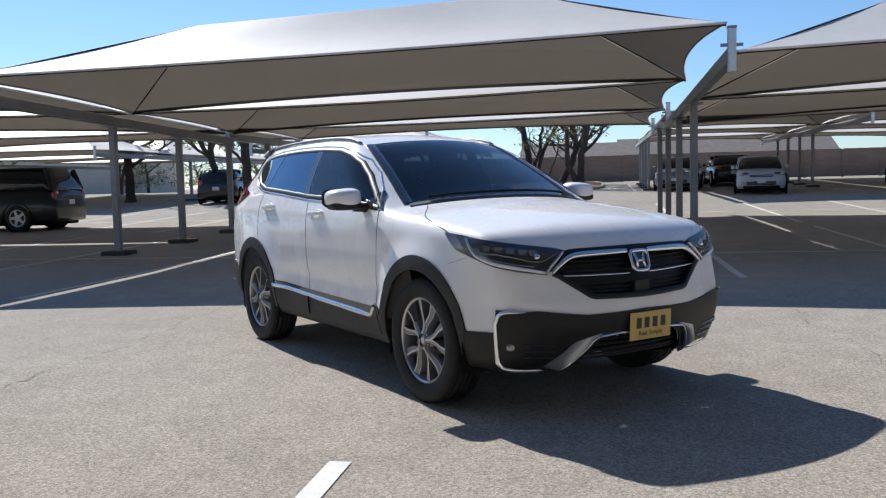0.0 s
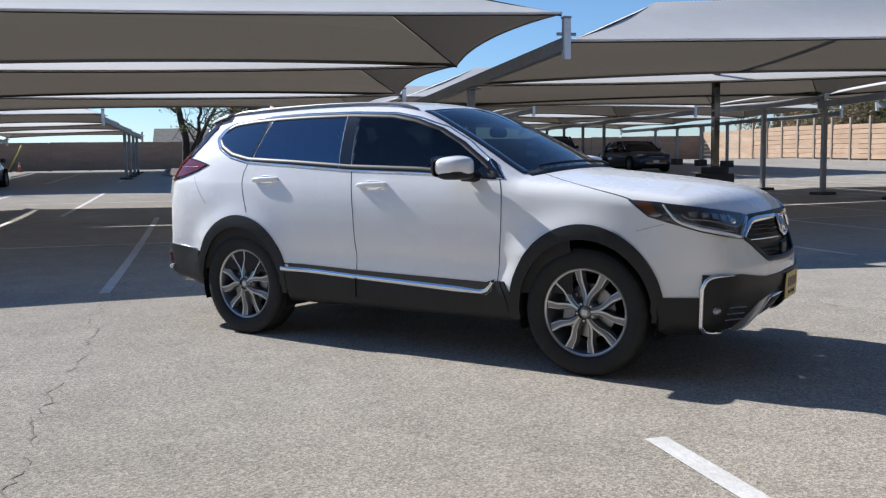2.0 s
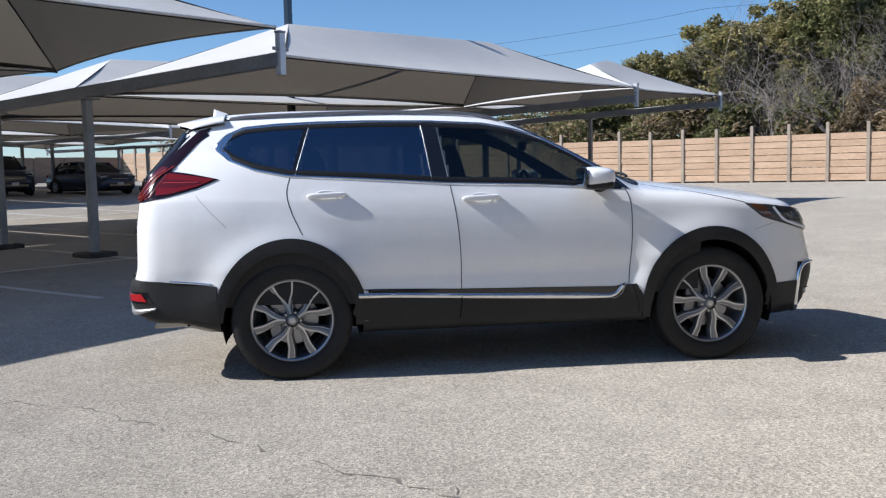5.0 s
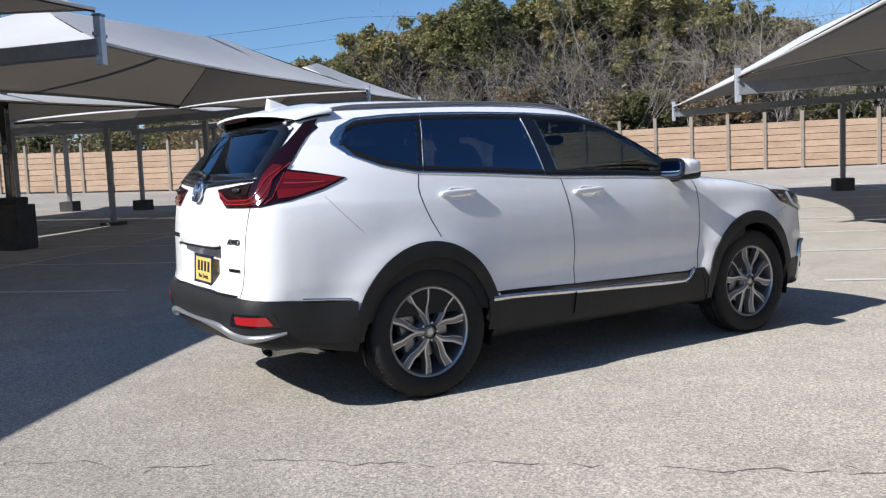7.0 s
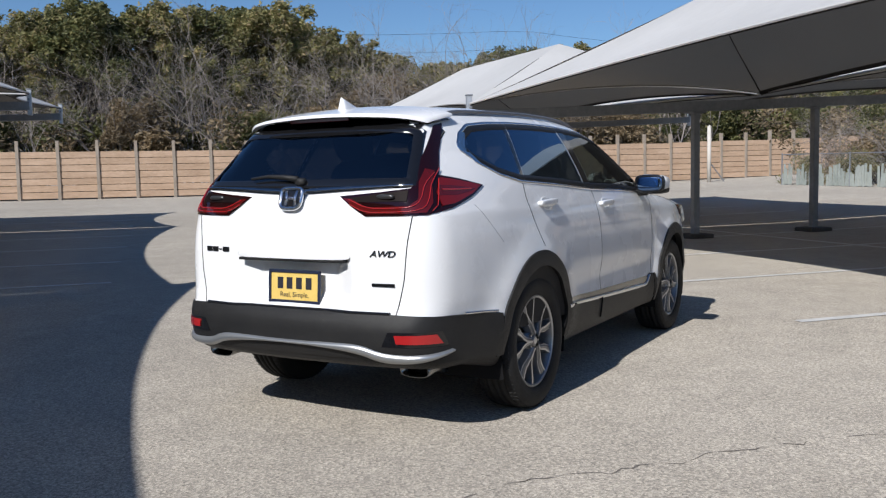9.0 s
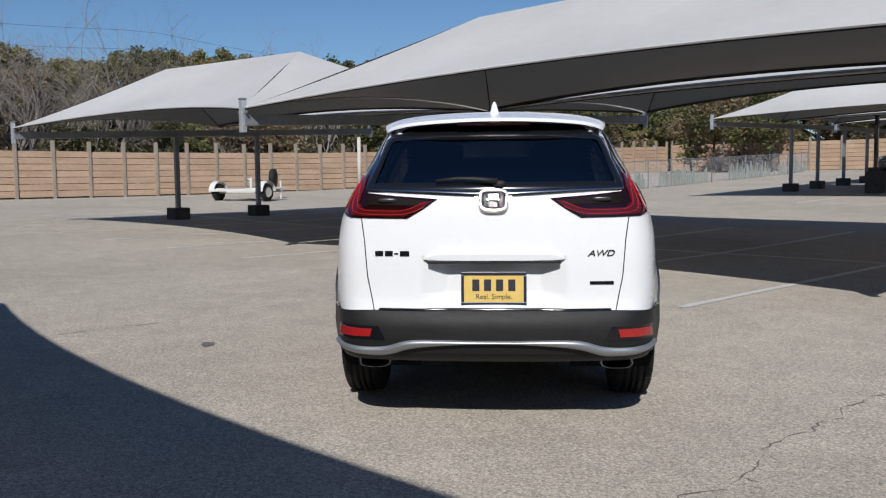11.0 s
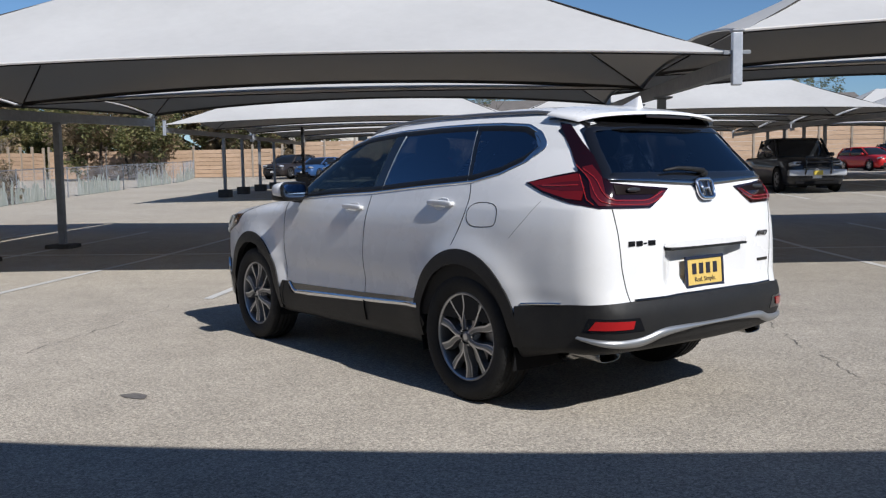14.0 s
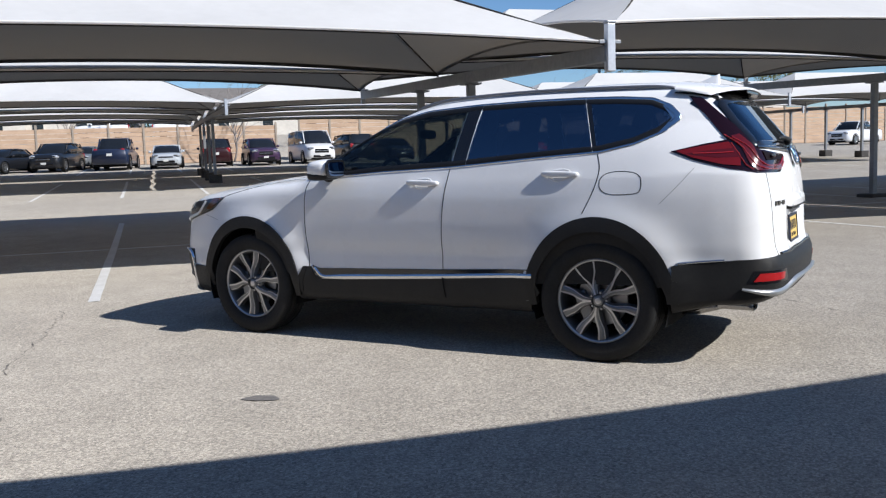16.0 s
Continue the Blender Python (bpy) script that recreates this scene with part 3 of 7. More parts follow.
def oak(trunks, label, leaves):
    """Gnarled trunks that bend on their way up, with crooked boughs and sparse leaves."""
    ob = empty("oak_tree")
    tagged(ob, label, "tree", "oaks")
    boughs, blobs = [], []
    for line, girth in trunks:
        pts = [Vector(p) for p in smooth_line(line, 2)]
        n = len(pts) - 1
        pts = [p + Vector((random.gauss(0, 0.02), random.gauss(0, 0.02), 0)) for p in pts]
        flare = 1.45 if line[0][2] < 0 else 1.0
        rad = [girth * (1 - 0.5 * i / n) * (1 + (flare - 1) * max(0, 1 - i / (0.16 * n))) for i in range(n + 1)]
        part("trunk", tube(pts, rad, 9), BARK, ob, smooth=True)
        for k in range(6):
            i = random.randint(int(0.55 * n), n)
            a = random.uniform(0, 2 * math.pi)
            limb_tubes(pts[i], (math.cos(a), math.sin(a), 0.75), random.uniform(1.2, 2.2), girth * 0.36, 2, boughs, 0.62)
            blobs.append((pts[i] + Vector((math.cos(a), math.sin(a), 0.9)) * random.uniform(0.8, 1.5), random.uniform(0.4, 0.8), 0.7))
    tagged(part("limbwork", joined_tubes(boughs, 4), BARK, ob), kind="stuff")
    tagged(part("crown", leaf_cards(blobs, leaves, 0.06), LEAF_DARK, ob, "sparse olive leaves"), kind="stuff")
    return ob


def smooth_line(pts, times=2):
    """Rounds the corners of an open line."""
    p = [Vector(q) for q in pts]
    for _ in range(times):
        out = [p[0]]
        for a, b in zip(p, p[1:]):
            out += [a.lerp(b, 0.25), a.lerp(b, 0.75)]
        out.append(p[-1])
        p = out
    return [tuple(q) for q in p]


def plant_trees():
    kinds = [leafy_tree(9.6, 3.0, 30000, LEAF_OLIVE, "tall olive-green evergreen tree behind the board fence"),
             leafy_tree(8.6, 3.2, 30000, LEAF_DARK, "dense dark green evergreen tree behind the board fence"),
             leafy_tree(7.2, 2.8, 24000, LEAF_OLIVE, "broad olive-green evergreen tree behind the board fence"),
             leafy_tree(5.2, 2.4, 14000, LEAF_DRY, "shrubby tree with dry brown leaves behind the fence"),
             leafy_tree(4.6, 2.6, 14000, LEAF_DARK, "dark green bushy tree behind the board fence")]
    bare = [bare_tree(8.5, "leafless grey tree with fine twigs behind the fence", 4, 0.42, None, "bare trees", 2, 0.009, 8), bare_tree(6.5, "small leafless grey tree behind the fence", 4, 0.5, None, "bare trees", 3, 0.008, 6)]
    # u, v, kind, scale: a belt that is highest in the middle
    belt = [(42.5, 15.0, 2, 1.02), (43.0, 11.6, 2, 1.22), (44.0, 8.3, 0, 1.0), (42.8, 5.2, 1, 1.16), (44.2, 2.0, 0, 1.06), (45.5, -1.2, 1, 1.20), (43.6, -4.2, 0, 1.08), (44.5, -7.2, 2, 1.16),
            (42.5, -10.0, 3, 1.2), (44.0, -13.2, 2, 0.94), (43.0, -16.4, 4, 1.25), (44.2, -19.6, 2, 1.05), (43.0, -22.6, 3, 1.25), (44.4, -25.6, 0, 0.86), (42.8, -29.0, 4, 1.2), (44.0, -32.2, 1, 0.94),
            (43.0, -35.4, 3, 1.2), (44.2, -38.6, 2, 1.0), (43.0, -42.2, 4, 1.2), (44.0, -46.0, 3, 1.3), (43.0, -50.0, 4, 1.15), (44.0, -54.0, 2, 0.8),
            (41.2, 17.8, 4, 1.0), (43.5, 20.6, 3, 0.95), (42.8, 24.4, 4, 0.9), (43.6, 28.4, 3, 0.85), (42.6, 32.6, 4, 0.85), (43.5, 37.0, 3, 0.9), (42.6, 41.6, 4, 0.9), (43.5, 46.5, 4, 0.95), (42.5, 52.0, 3, 0.9),
            (39.6, 9.6, 4, 0.85), (39.4, 3.2, 3, 0.9), (39.6, -2.6, 4, 0.9), (39.4, -6.8, 3, 0.95), (39.6, -12.2, 4, 0.8), (39.4, -17.6, 4, 0.85), (39.5, -23.2, 3, 0.85), (39.4, -30.6, 4, 0.95), (39.5, -36.8, 4, 0.9),
            (39.6, -43.0, 4, 1.0), (35.4, -39.5, 4, 0.95), (35.0, -42.0, 4, 0.85), (48.5, 6.0, 0, 1.1), (49.0, -2.5, 0, 1.16), (48.0, -10.5, 2, 1.2), (48.0, 12.0, 2, 1.2), (49.0, -20.0, 0, 0.92), (49.0, -28.0, 0, 0.95), (49, -37, 0, 0.95), (36.0, -65.5, 4, 1.3), (32.5, -67.5, 3, 1.4), (29.0, -65.5, 4, 1.25), (25.5, -67.5, 3, 1.4), (22.0, -66.0, 3, 1.25), (18.5, -68.0, 3, 1.2), (40.0, -70.0, 1, 1.0), (44.5, -68.4, 0, 0.9), (47.0, -74.5, 1, 1.1), (33.0, -74.0, 0, 0.85), (26.0, -76.0, 1, 0.9), (45.0, -62.0, 2, 1.1), (21.4, -26.6, 3, 0.36), (19.9, -27.4, 3, 0.30), (23.6, -27.0, 3, 0.33), (25.4, -27.8, 3, 0.38)]
    # a second line behind closes the gaps
    for i in range(30):
        v = 22.0 - 2.6 * i
        top = np.interp(v, [-56, -36, -21, -13, -10, -5, 5, 10, 16, 22], [6.5, 9.3, 9.3, 7.6, 9.3, 10.9, 10.9, 9.6, 8.0, 4.5])
        k = (0, 1, 2)[i % 3]
        belt.append((47.0 + 2.2 * (i % 2), v, k, 0.97 * top / (9.6, 8.6, 7.2)[k]))
    seen = set()
    for u, v, k, s in belt:
        m = at(u, v, -0.1, random.uniform(0, 360)) @ Matrix.Scale(s, 4)
        if k not in seen:
            seen.add(k)
            kinds[k].matrix_basis = m
        else:
            c = copy_thing(kinds[k], m)
            c.matrix_basis = m
    spots = [(40.6, 0.6, 0, 1.0), (40.2, -8.6, 0, 0.95), (40.8, -11.0, 1, 1.15), (41.0, -5.6, 1, 1.2), (40.4, -14.4, 0, 1.0), (41.5, -19.0, 0, 0.98), (40.6, 6.6, 1, 1.1), (40.5, 2.4, 1, 1.2), (41.0, -21.4, 1, 1.1),
             (40.5, -26.8, 0, 0.9), (41.0, -33.8, 0, 0.9), (40.0, -3.2, 0, 0.8), (40.3, -16.2, 1, 1.0), (30.0, -29.5, 1, 0.62), (26.5, -27.5, 1, 0.5), (22.5, -26.0, 1, 0.55), (20.6, -26.5, 0, 0.42), (39.4, 4.6, 0, 0.75), (39.6, -0.8, 1, 0.95), (39.3, -6.4, 0, 0.8), (39.5, -9.8, 1, 1.05), (39.4, -12.8, 0, 0.85), (39.2, 7.8, 1, 0.9), (40.8, 9.4, 0, 0.9), (41.2, -24.0, 0, 0.95), (40.4, -29.2, 1, 1.1), (40.7, -38.0, 1, 1.0)]
    seen = set()
    for u, v, k, s in spots:
        m = at(u, v, -0.1, random.uniform(0, 360)) @ Matrix.Scale(s, 4)
        if k not in seen:
            seen.add(k)
            bare[k].matrix_basis = m
        else:
            c = copy_thing(bare[k], m)
            c.matrix_basis = m
    # dark oaks between the far rows and leafless trees on the bank
    # (offset along the row, depth, height) of each trunk's bends, and its girth at the foot
    many = oak([([(0, 0, -0.1), (0.05, 0, 1.1), (0, 0.1, 1.9), (-0.28, 0.2, 3.2), (-0.5, 0.3, 4.8)], 0.25),
                ([(0.5, 0.1, -0.1), (0.6, 0.2, 1.0), (0.85, 0.2, 2.0), (1.5, 0.3, 3.1), (2.2, 0.4, 4.2)], 0.15),
                ([(0.25, -0.2, -0.1), (0.3, -0.2, 0.9), (0.7, -0.3, 1.9), (0.9, -0.4, 3.4)], 0.14),
                ([(1.15, 0.6, -0.1), (1.2, 0.6, 0.8), (1.65, 0.7, 1.7), (1.8, 0.8, 2.9)], 0.06)], "dark gnarled oak with four trunks in a mulched island", 2600)
    many.matrix_basis = at(-2.6, 44.3)
    lean = oak([([(0, 0, -0.1), (0.15, 0, 0.5), (0.55, 0.05, 1.15), (0.82, 0.1, 1.9), (0.8, 0.1, 2.8), (0.35, 0.2, 4.4)], 0.21),
                ([(0.84, 0.1, 2.0), (1.25, 0.1, 2.8), (1.9, 0.2, 4.2)], 0.13)], "dark oak with one trunk leaning over a mulched island", 1300)
    lean.matrix_basis = at(-0.6, 40.6)
    twin = oak([([(0, 0, -0.1), (0.02, 0, 0.6), (0.0, 0, 1.7), (0.3, 0.1, 2.6), (0.5, 0.1, 4.4)], 0.23),
                ([(-0.1, -0.05, 0.25), (-0.45, -0.1, 0.75), (-0.68, -0.1, 1.5), (-0.6, -0.1, 2.4), (-0.9, 0.0, 4.2)], 0.17),
                ([(0.05, 0, 1.75), (0.75, 0.0, 2.3), (1.3, 0.1, 3.3)], 0.10)], "dark oak forked near the ground in a mulched island", 1300)
    twin.matrix_basis = at(0.5, 37.6)
    thick = oak([([(0, 0, -0.1), (-0.05, 0, 0.35), (-0.15, 0, 1.4), (-0.25, 0.1, 2.9), (-0.2, 0.2, 4.8)], 0.27),
                 ([(-0.2, 0.1, 2.4), (0.5, 0.2, 3.4), (1.2, 0.3, 4.6)], 0.14)], "thick dark oak trunk beside the parked cars", 1500)
    thick.matrix_basis = at(-13.3, 29.0)
    for kind, u, v, turn in ((many, -30.0, 47.0, 90), (lean, -15.0, 30.9, 200), (thick, -21.4, 33.5, 120)):
        m = at(u, v, 0, turn)
        copy_thing(kind, m).matrix_basis = m
    far = bare_tree(7.0, "leafless tree on the bank beyond the parked cars", 3, 0.55, TWIG, "bank trees")
    far.matrix_basis = at(-4.0, -60.0, 0)
    for u, v, s, turn in ((8.0, -66.0, 1.1, 40), (15.0, -68.0, 1.2, 90), (-14.0, -67.0, 1.0, 200), (-30.0, -60.5, 0.8, 300), (22.0, -70.0, 1.3, 10), (-22.0, -70.0, 1.2, 80), (2.0, -72.0, 1.2, 160), (30.0, -68.0, 1.2, 220), (-36.0, -66.0, 1.0, 20)):
        m = at(u, v, 0, turn) @ Matrix.Scale(s, 4)
        copy_thing(far, m).matrix_basis = m
    big = leafy_tree(9.0, 4.0, 6000, LEAF_DARK, "broad dark tree on the bank beyond the parked cars")
    big.matrix_basis = at(3.0, -92.0, 0)
    for u, v, s in ((22.0, -94.0, 1.1), (-14.0, -98.0, 1.2), (-34.0, -95.0, 1.0), (40.0, -88.0, 1.2), (-56.0, -92.0, 1.1), (-75.0, -90.0, 1.2), (55, -85, 1.2), (-60.0, 80.0, 1.0), (-35.0, 85.0, 0.8), (-80.0, 70.0, 1.1), (-70, 45, 0.9), (-78, 25, 0.9), (-72, 60, 0.8), (-30.0, 60.0, 0.6), (-38.0, 66.0, 0.75), (-47.0, 58.0, 0.65), (-57.0, 52.0, 0.7)):
        m = at(u, v, 0, u * 7) @ Matrix.Scale(s, 4)
        copy_thing(big, m).matrix_basis = m


plant_trees()


def undergrowth():
    """Tangled brush that fills the belt behind the fence."""
    blobs = []
    for k in range(150):
        v = 54 - 112 * k / 149 + random.uniform(-0.5, 0.5)
        u = random.uniform(38.0, 41.5)
        blobs.append((Vector((u, v, gz(u, v) + random.uniform(0.6, 3.1))), random.uniform(0.8, 1.6), random.uniform(0.8, 1.2)))
    ob = part("undergrowth", leaf_cards(blobs, 26000, 0.13), LEAF_DRY, m=LOT)
    tagged(ob, "tangled grey-brown brush behind the board fence", "bushes", kind="stuff")
    blobs = [(b[0] + Vector((random.uniform(0, 2), random.uniform(-0.5, 0.5), random.uniform(-0.3, 1.2))), b[1], b[2]) for b in blobs[::2]]
    ob = part("undergrowth", leaf_cards(blobs, 16000, 0.15), LEAF_DARK, m=LOT)
    tagged(ob, "dark green creepers and brush behind the board fence", "bushes", kind="stuff")

    # the overgrown corner: trees leaning over the fence
    blobs = []
    for k in range(46):
        u, v = random.uniform(24.5, 32.0), random.uniform(-60.0, -54.0)
        blobs.append((Vector((u, v, gz(u, v) + random.uniform(1.0, 6.5))), random.uniform(0.7, 1.5), random.uniform(0.8, 1.2)))
    for k in range(30):
        u, v = random.uniform(37.6, 43.0), random.uniform(-62.0, -48.0)
        blobs.append((Vector((u, v, gz(u, v) + random.uniform(2.2, 6.5))), random.uniform(0.9, 1.7), random.uniform(0.8, 1.2)))
    for k in range(34):
        u, v = random.uniform(14.0, 38.0), random.uniform(-67.0, -63.5)
        blobs.append((Vector((u, v, gz(u, v) + random.uniform(1.5, 5.0))), random.uniform(0.9, 1.6), random.uniform(0.8, 1.2)))
    for k in range(5):
        u, v = 25.5 + 1.5 * k, -57.5 + 1.2 * math.sin(k * 2.1)
        z = gz(u, v)
        trunk = tagged(part("brush_stem", tube([(u, v, z - 0.1), (u + 0.2, v + 0.1, z + 1.6), (u - 0.1, v + 0.3, z + 3.6)], 0.09, 7), BARK, m=LOT), "grey-brown stem of an overgrown thicket", "tree")
    ob = part("thicket", leaf_cards(blobs[::2], 15000, 0.16), LEAF_DARK, m=LOT)
    tagged(ob, "dark green thicket leaning over the board fence", "bushes", kind="stuff")
    ob = part("thicket", leaf_cards(blobs[1::2], 13000, 0.15), LEAF_DRY, m=LOT)
    tagged(ob, "brown leaves and creepers in the overgrown corner", "bushes", kind="stuff")
    # dry weeds along the low mesh fence
    blobs = []
    for k in range(40):
        u = random.uniform(19.6, 29.5)
        v = -26.2 - random.uniform(0.0, 3.5)
        blobs.append((Vector((u, v, gz(u, v) + random.uniform(0.2, 2.4))), random.uniform(0.4, 0.9), random.uniform(0.9, 1.3)))
    ob = part("weeds", leaf_cards(blobs, 5200, 0.085), LEAF_DRY, m=LOT)
    tagged(ob, "dry yellow-brown weeds along the low mesh fence", "weeds", kind="stuff")
    blobs = []
    for k in range(34):
        u = random.uniform(20.5, 28.0)
        v = -25.0 - random.uniform(0.0, 1.6)
        blobs.append((Vector((u, v, gz(u, v) + random.uniform(0.1, 1.1))), random.uniform(0.3, 0.6), random.uniform(0.9, 1.3)))
    ob = part("weeds", leaf_cards(blobs, 4200, 0.06), LEAF_OLIVE, m=LOT)
    tagged(ob, "yellow-green bushes behind the low mesh fence", "weeds", kind="stuff")


undergrowth()

# ---- the parked sport utility vehicle ----
def smooth_curve(pairs):
    """A monotone cubic through (x, y) pairs, for arrays."""
    xs, ys = np.array(sorted(pairs), float).T
    h = np.diff(xs)
    d = np.diff(ys) / h
    m = np.zeros(len(xs))
    m[0], m[-1] = d[0], d[-1]
    for i in range(1, len(xs) - 1):
        if d[i - 1] * d[i] > 0:
            w1, w2 = 2 * h[i] + h[i - 1], h[i] + 2 * h[i - 1]
            m[i] = (w1 + w2) / (w1 / d[i - 1] + w2 / d[i])

    def f(x):
        x = np.clip(x, xs[0], xs[-1])
        i = np.clip(np.searchsorted(xs, x) - 1, 0, len(h) - 1)
        t = (x - xs[i]) / h[i]
        return (ys[i] * (1 + 2 * t) * (1 - t) ** 2 + h[i] * m[i] * t * (1 - t) ** 2
                + ys[i + 1] * t * t * (3 - 2 * t) + h[i] * m[i + 1] * t * t * (t - 1))
    return f


HALF = smooth_curve([(0.15, 0.79), (0.25, 0.845), (0.35, 0.872), (0.48, 0.884), (0.6, 0.885), (0.7, 0.894), (0.8, 0.896), (0.9, 0.893), (0.97, 0.888), (1.03, 0.879), (1.08, 0.868),
                     (1.13, 0.853), (1.18, 0.838), (1.25, 0.814), (1.35, 0.769), (1.45, 0.718), (1.55, 0.655), (1.62, 0.59), (1.72, 0.47)])
PLAN = smooth_curve([(-2.45, -0.22), (-2.3, -0.135), (-2.15, -0.085), (-1.95, -0.042), (-1.6, -0.008), (-1.0, 0.0), (0.9, 0.0), (1.3, -0.004), (1.7, -0.03),
                     (1.95, -0.075), (2.15, -0.15), (2.3, -0.26)])
CABIN = smooth_curve([(-2.3, -0.10), (-2.0, -0.075), (-1.7, -0.045), (-1.2, -0.012), (-0.6, 0.0), (0.3, 0.0), (1.0, -0.02)])
NOSE = smooth_curve([(0.15, 1.96), (0.25, 2.09), (0.35, 2.17), (0.45, 2.215), (0.55, 2.238), (0.62, 2.235), (0.70, 2.212), (0.80, 2.185), (0.90, 2.152), (0.97, 2.11),
                     (1.05, 2.04), (1.15, 1.9)])
TAIL = smooth_curve([(0.2, -2.08), (0.3, -2.22), (0.4, -2.315), (0.5, -2.36), (0.58, -2.362), (0.64, -2.338), (0.7, -2.325), (0.9, -2.318), (1.05, -2.302), (1.15, -2.285),
                     (1.25, -2.245), (1.35, -2.165), (1.45, -2.08), (1.55, -1.992), (1.65, -1.89)])
TOP = smooth_curve([(2.3, 0.82), (2.15, 0.955), (2.05, 1.01), (1.9, 1.06), (1.6, 1.108), (1.3, 1.142), (1.08, 1.165), (1.0, 1.18), (0.9, 1.222), (0.7, 1.325), (0.4, 1.472),
                    (0.15, 1.578), (0.0, 1.618), (-0.2, 1.646), (-0.5, 1.666), (-0.9, 1.676), (-1.3, 1.674), (-1.7, 1.655), (-2.0, 1.618), (-2.2, 1.58)])
AXLES = (1.33, -1.33)
HUB_Z = 0.365


def smax(a, b, r):
    return np.maximum(a, b) + np.maximum(r - np.abs(a - b), 0) ** 2 / (4 * r)


def skin(p):
    """Below nought inside the body; p is an array of points."""
    x, y, z = p[..., 0], np.abs(p[..., 1]), p[..., 2]
    half = HALF(z) + PLAN(x) + CABIN(x) * np.clip((z - 1.1) / 0.3, 0, 1)
    for ax in AXLES:
        r = np.hypot(x - ax, z - HUB_Z)
        half = half + 0.034 * np.exp(-((r - 0.44) / 0.12) ** 2) * np.clip((z - 0.2) / 0.3, 0, 1)
    # a shallow hollow low on the doors
    half = half - 0.010 * np.exp(-((z - 0.62) / 0.08) ** 2) * np.exp(-((x - 0.0) / 0.85) ** 4)
    side = y - half
    front = (x - (NOSE(z) - 0.26 * y * y)) * 0.9
    recess = np.clip((0.37 - y) / 0.13, 0, 1) * np.clip((z - 0.62) / 0.10, 0, 1) * np.clip((0.905 - z) / 0.02, 0, 1)
    back = (TAIL(z) + 0.11 * y * y + 0.10 * y ** 6 + 0.07 * recess - x) * 0.85
    bow = np.clip((1.2 - x) / 0.3, 0, 1) * np.clip((x + 0.6) / 0.6, 0, 1)
    top = z - (TOP(x + 0.20 * y * y * bow) - (0.10 + 0.0 * x) * y * y)
    low = (0.265 + 0.095 * np.clip((-x - 1.58) / 0.42, 0, 1)) - z
    f = smax(side, top, 0.075)
    f = smax(f, front, 0.07)
    f = smax(f, back, 0.10)
    return smax(f, low, 0.05)


def onto(origin, way, far=2.6):
    """Where rays from inside leave the body."""
    o, w = np.asarray(origin, float), np.asarray(way, float)
    w = w / np.linalg.norm(w, axis=-1, keepdims=True)
    a = np.zeros(o.shape[:-1])
    b = np.full(o.shape[:-1], far)
    for _ in range(26):
        m = (a + b) / 2
        inside = skin(o + m[..., None] * w) < 0
        a, b = np.where(inside, m, a), np.where(inside, b, m)
    return o + a[..., None] * w


def outward(p, e=0.004):
    """The unit normals of the body's skin."""
    g = np.stack([skin(p + np.eye(3)[i] * e) - skin(p - np.eye(3)[i] * e) for i in range(3)], -1)
    return g / np.maximum(np.linalg.norm(g, axis=-1, keepdims=True), 1e-9)


def body_grid():
    """Rays from the car's spine, fanned out at both ends."""
    rows = []
    rear, nose = -1.55, 1.45
    for k in range(60):
        a = (1 - k / 60) * math.pi / 2
        rows.append((rear, -math.sin(a), math.cos(a)))
    for k in range(200):
        rows.append((rear + (nose - rear) * k / 199, 0.0, 1.0))
    for k in range(1, 61):
        a = k / 60 * math.pi / 2
        rows.append((nose, math.sin(a), math.cos(a)))
    n = 240
    w = np.linspace(0, 2 * np.pi, n, endpoint=False)
    o = np.zeros((len(rows), n, 3))
    d = np.zeros((len(rows), n, 3))
    for i, (x, sx, c) in enumerate(rows):
        c = max(c, 0.004)
        o[i, :, 0], o[i, :, 2] = x, 0.80
        d[i, :, 0], d[i, :, 1], d[i, :, 2] = sx, np.cos(w) * c, np.sin(w) * c
    return onto(o, d)

# car materials
def car_paint():
    m, t, p = material("pearl_white_paint", (0.82, 0.82, 0.825), 0.28, 0.0, 0.2, 0.6)
    p.inputs["Coat IOR"].default_value = 1.5
    n = noise_tex(t, coords(t, world_space=False), 900.0, 1.0)
    r = ramp(t, n, [(0.3, (0.80, 0.80, 0.805)), (0.7, (0.835, 0.835, 0.835))])
    t.links.new(r.outputs[0], p.inputs["Base Color"])
    dust = noise_tex(t, coords(t, world_space=False), 3.0, 5.0)
    q = ramp(t, dust, [(0.35, (0.22, 0.22, 0.22)), (0.7, (0.34, 0.34, 0.34))])
    t.links.new(q.outputs[0], p.inputs["Roughness"])
    return m


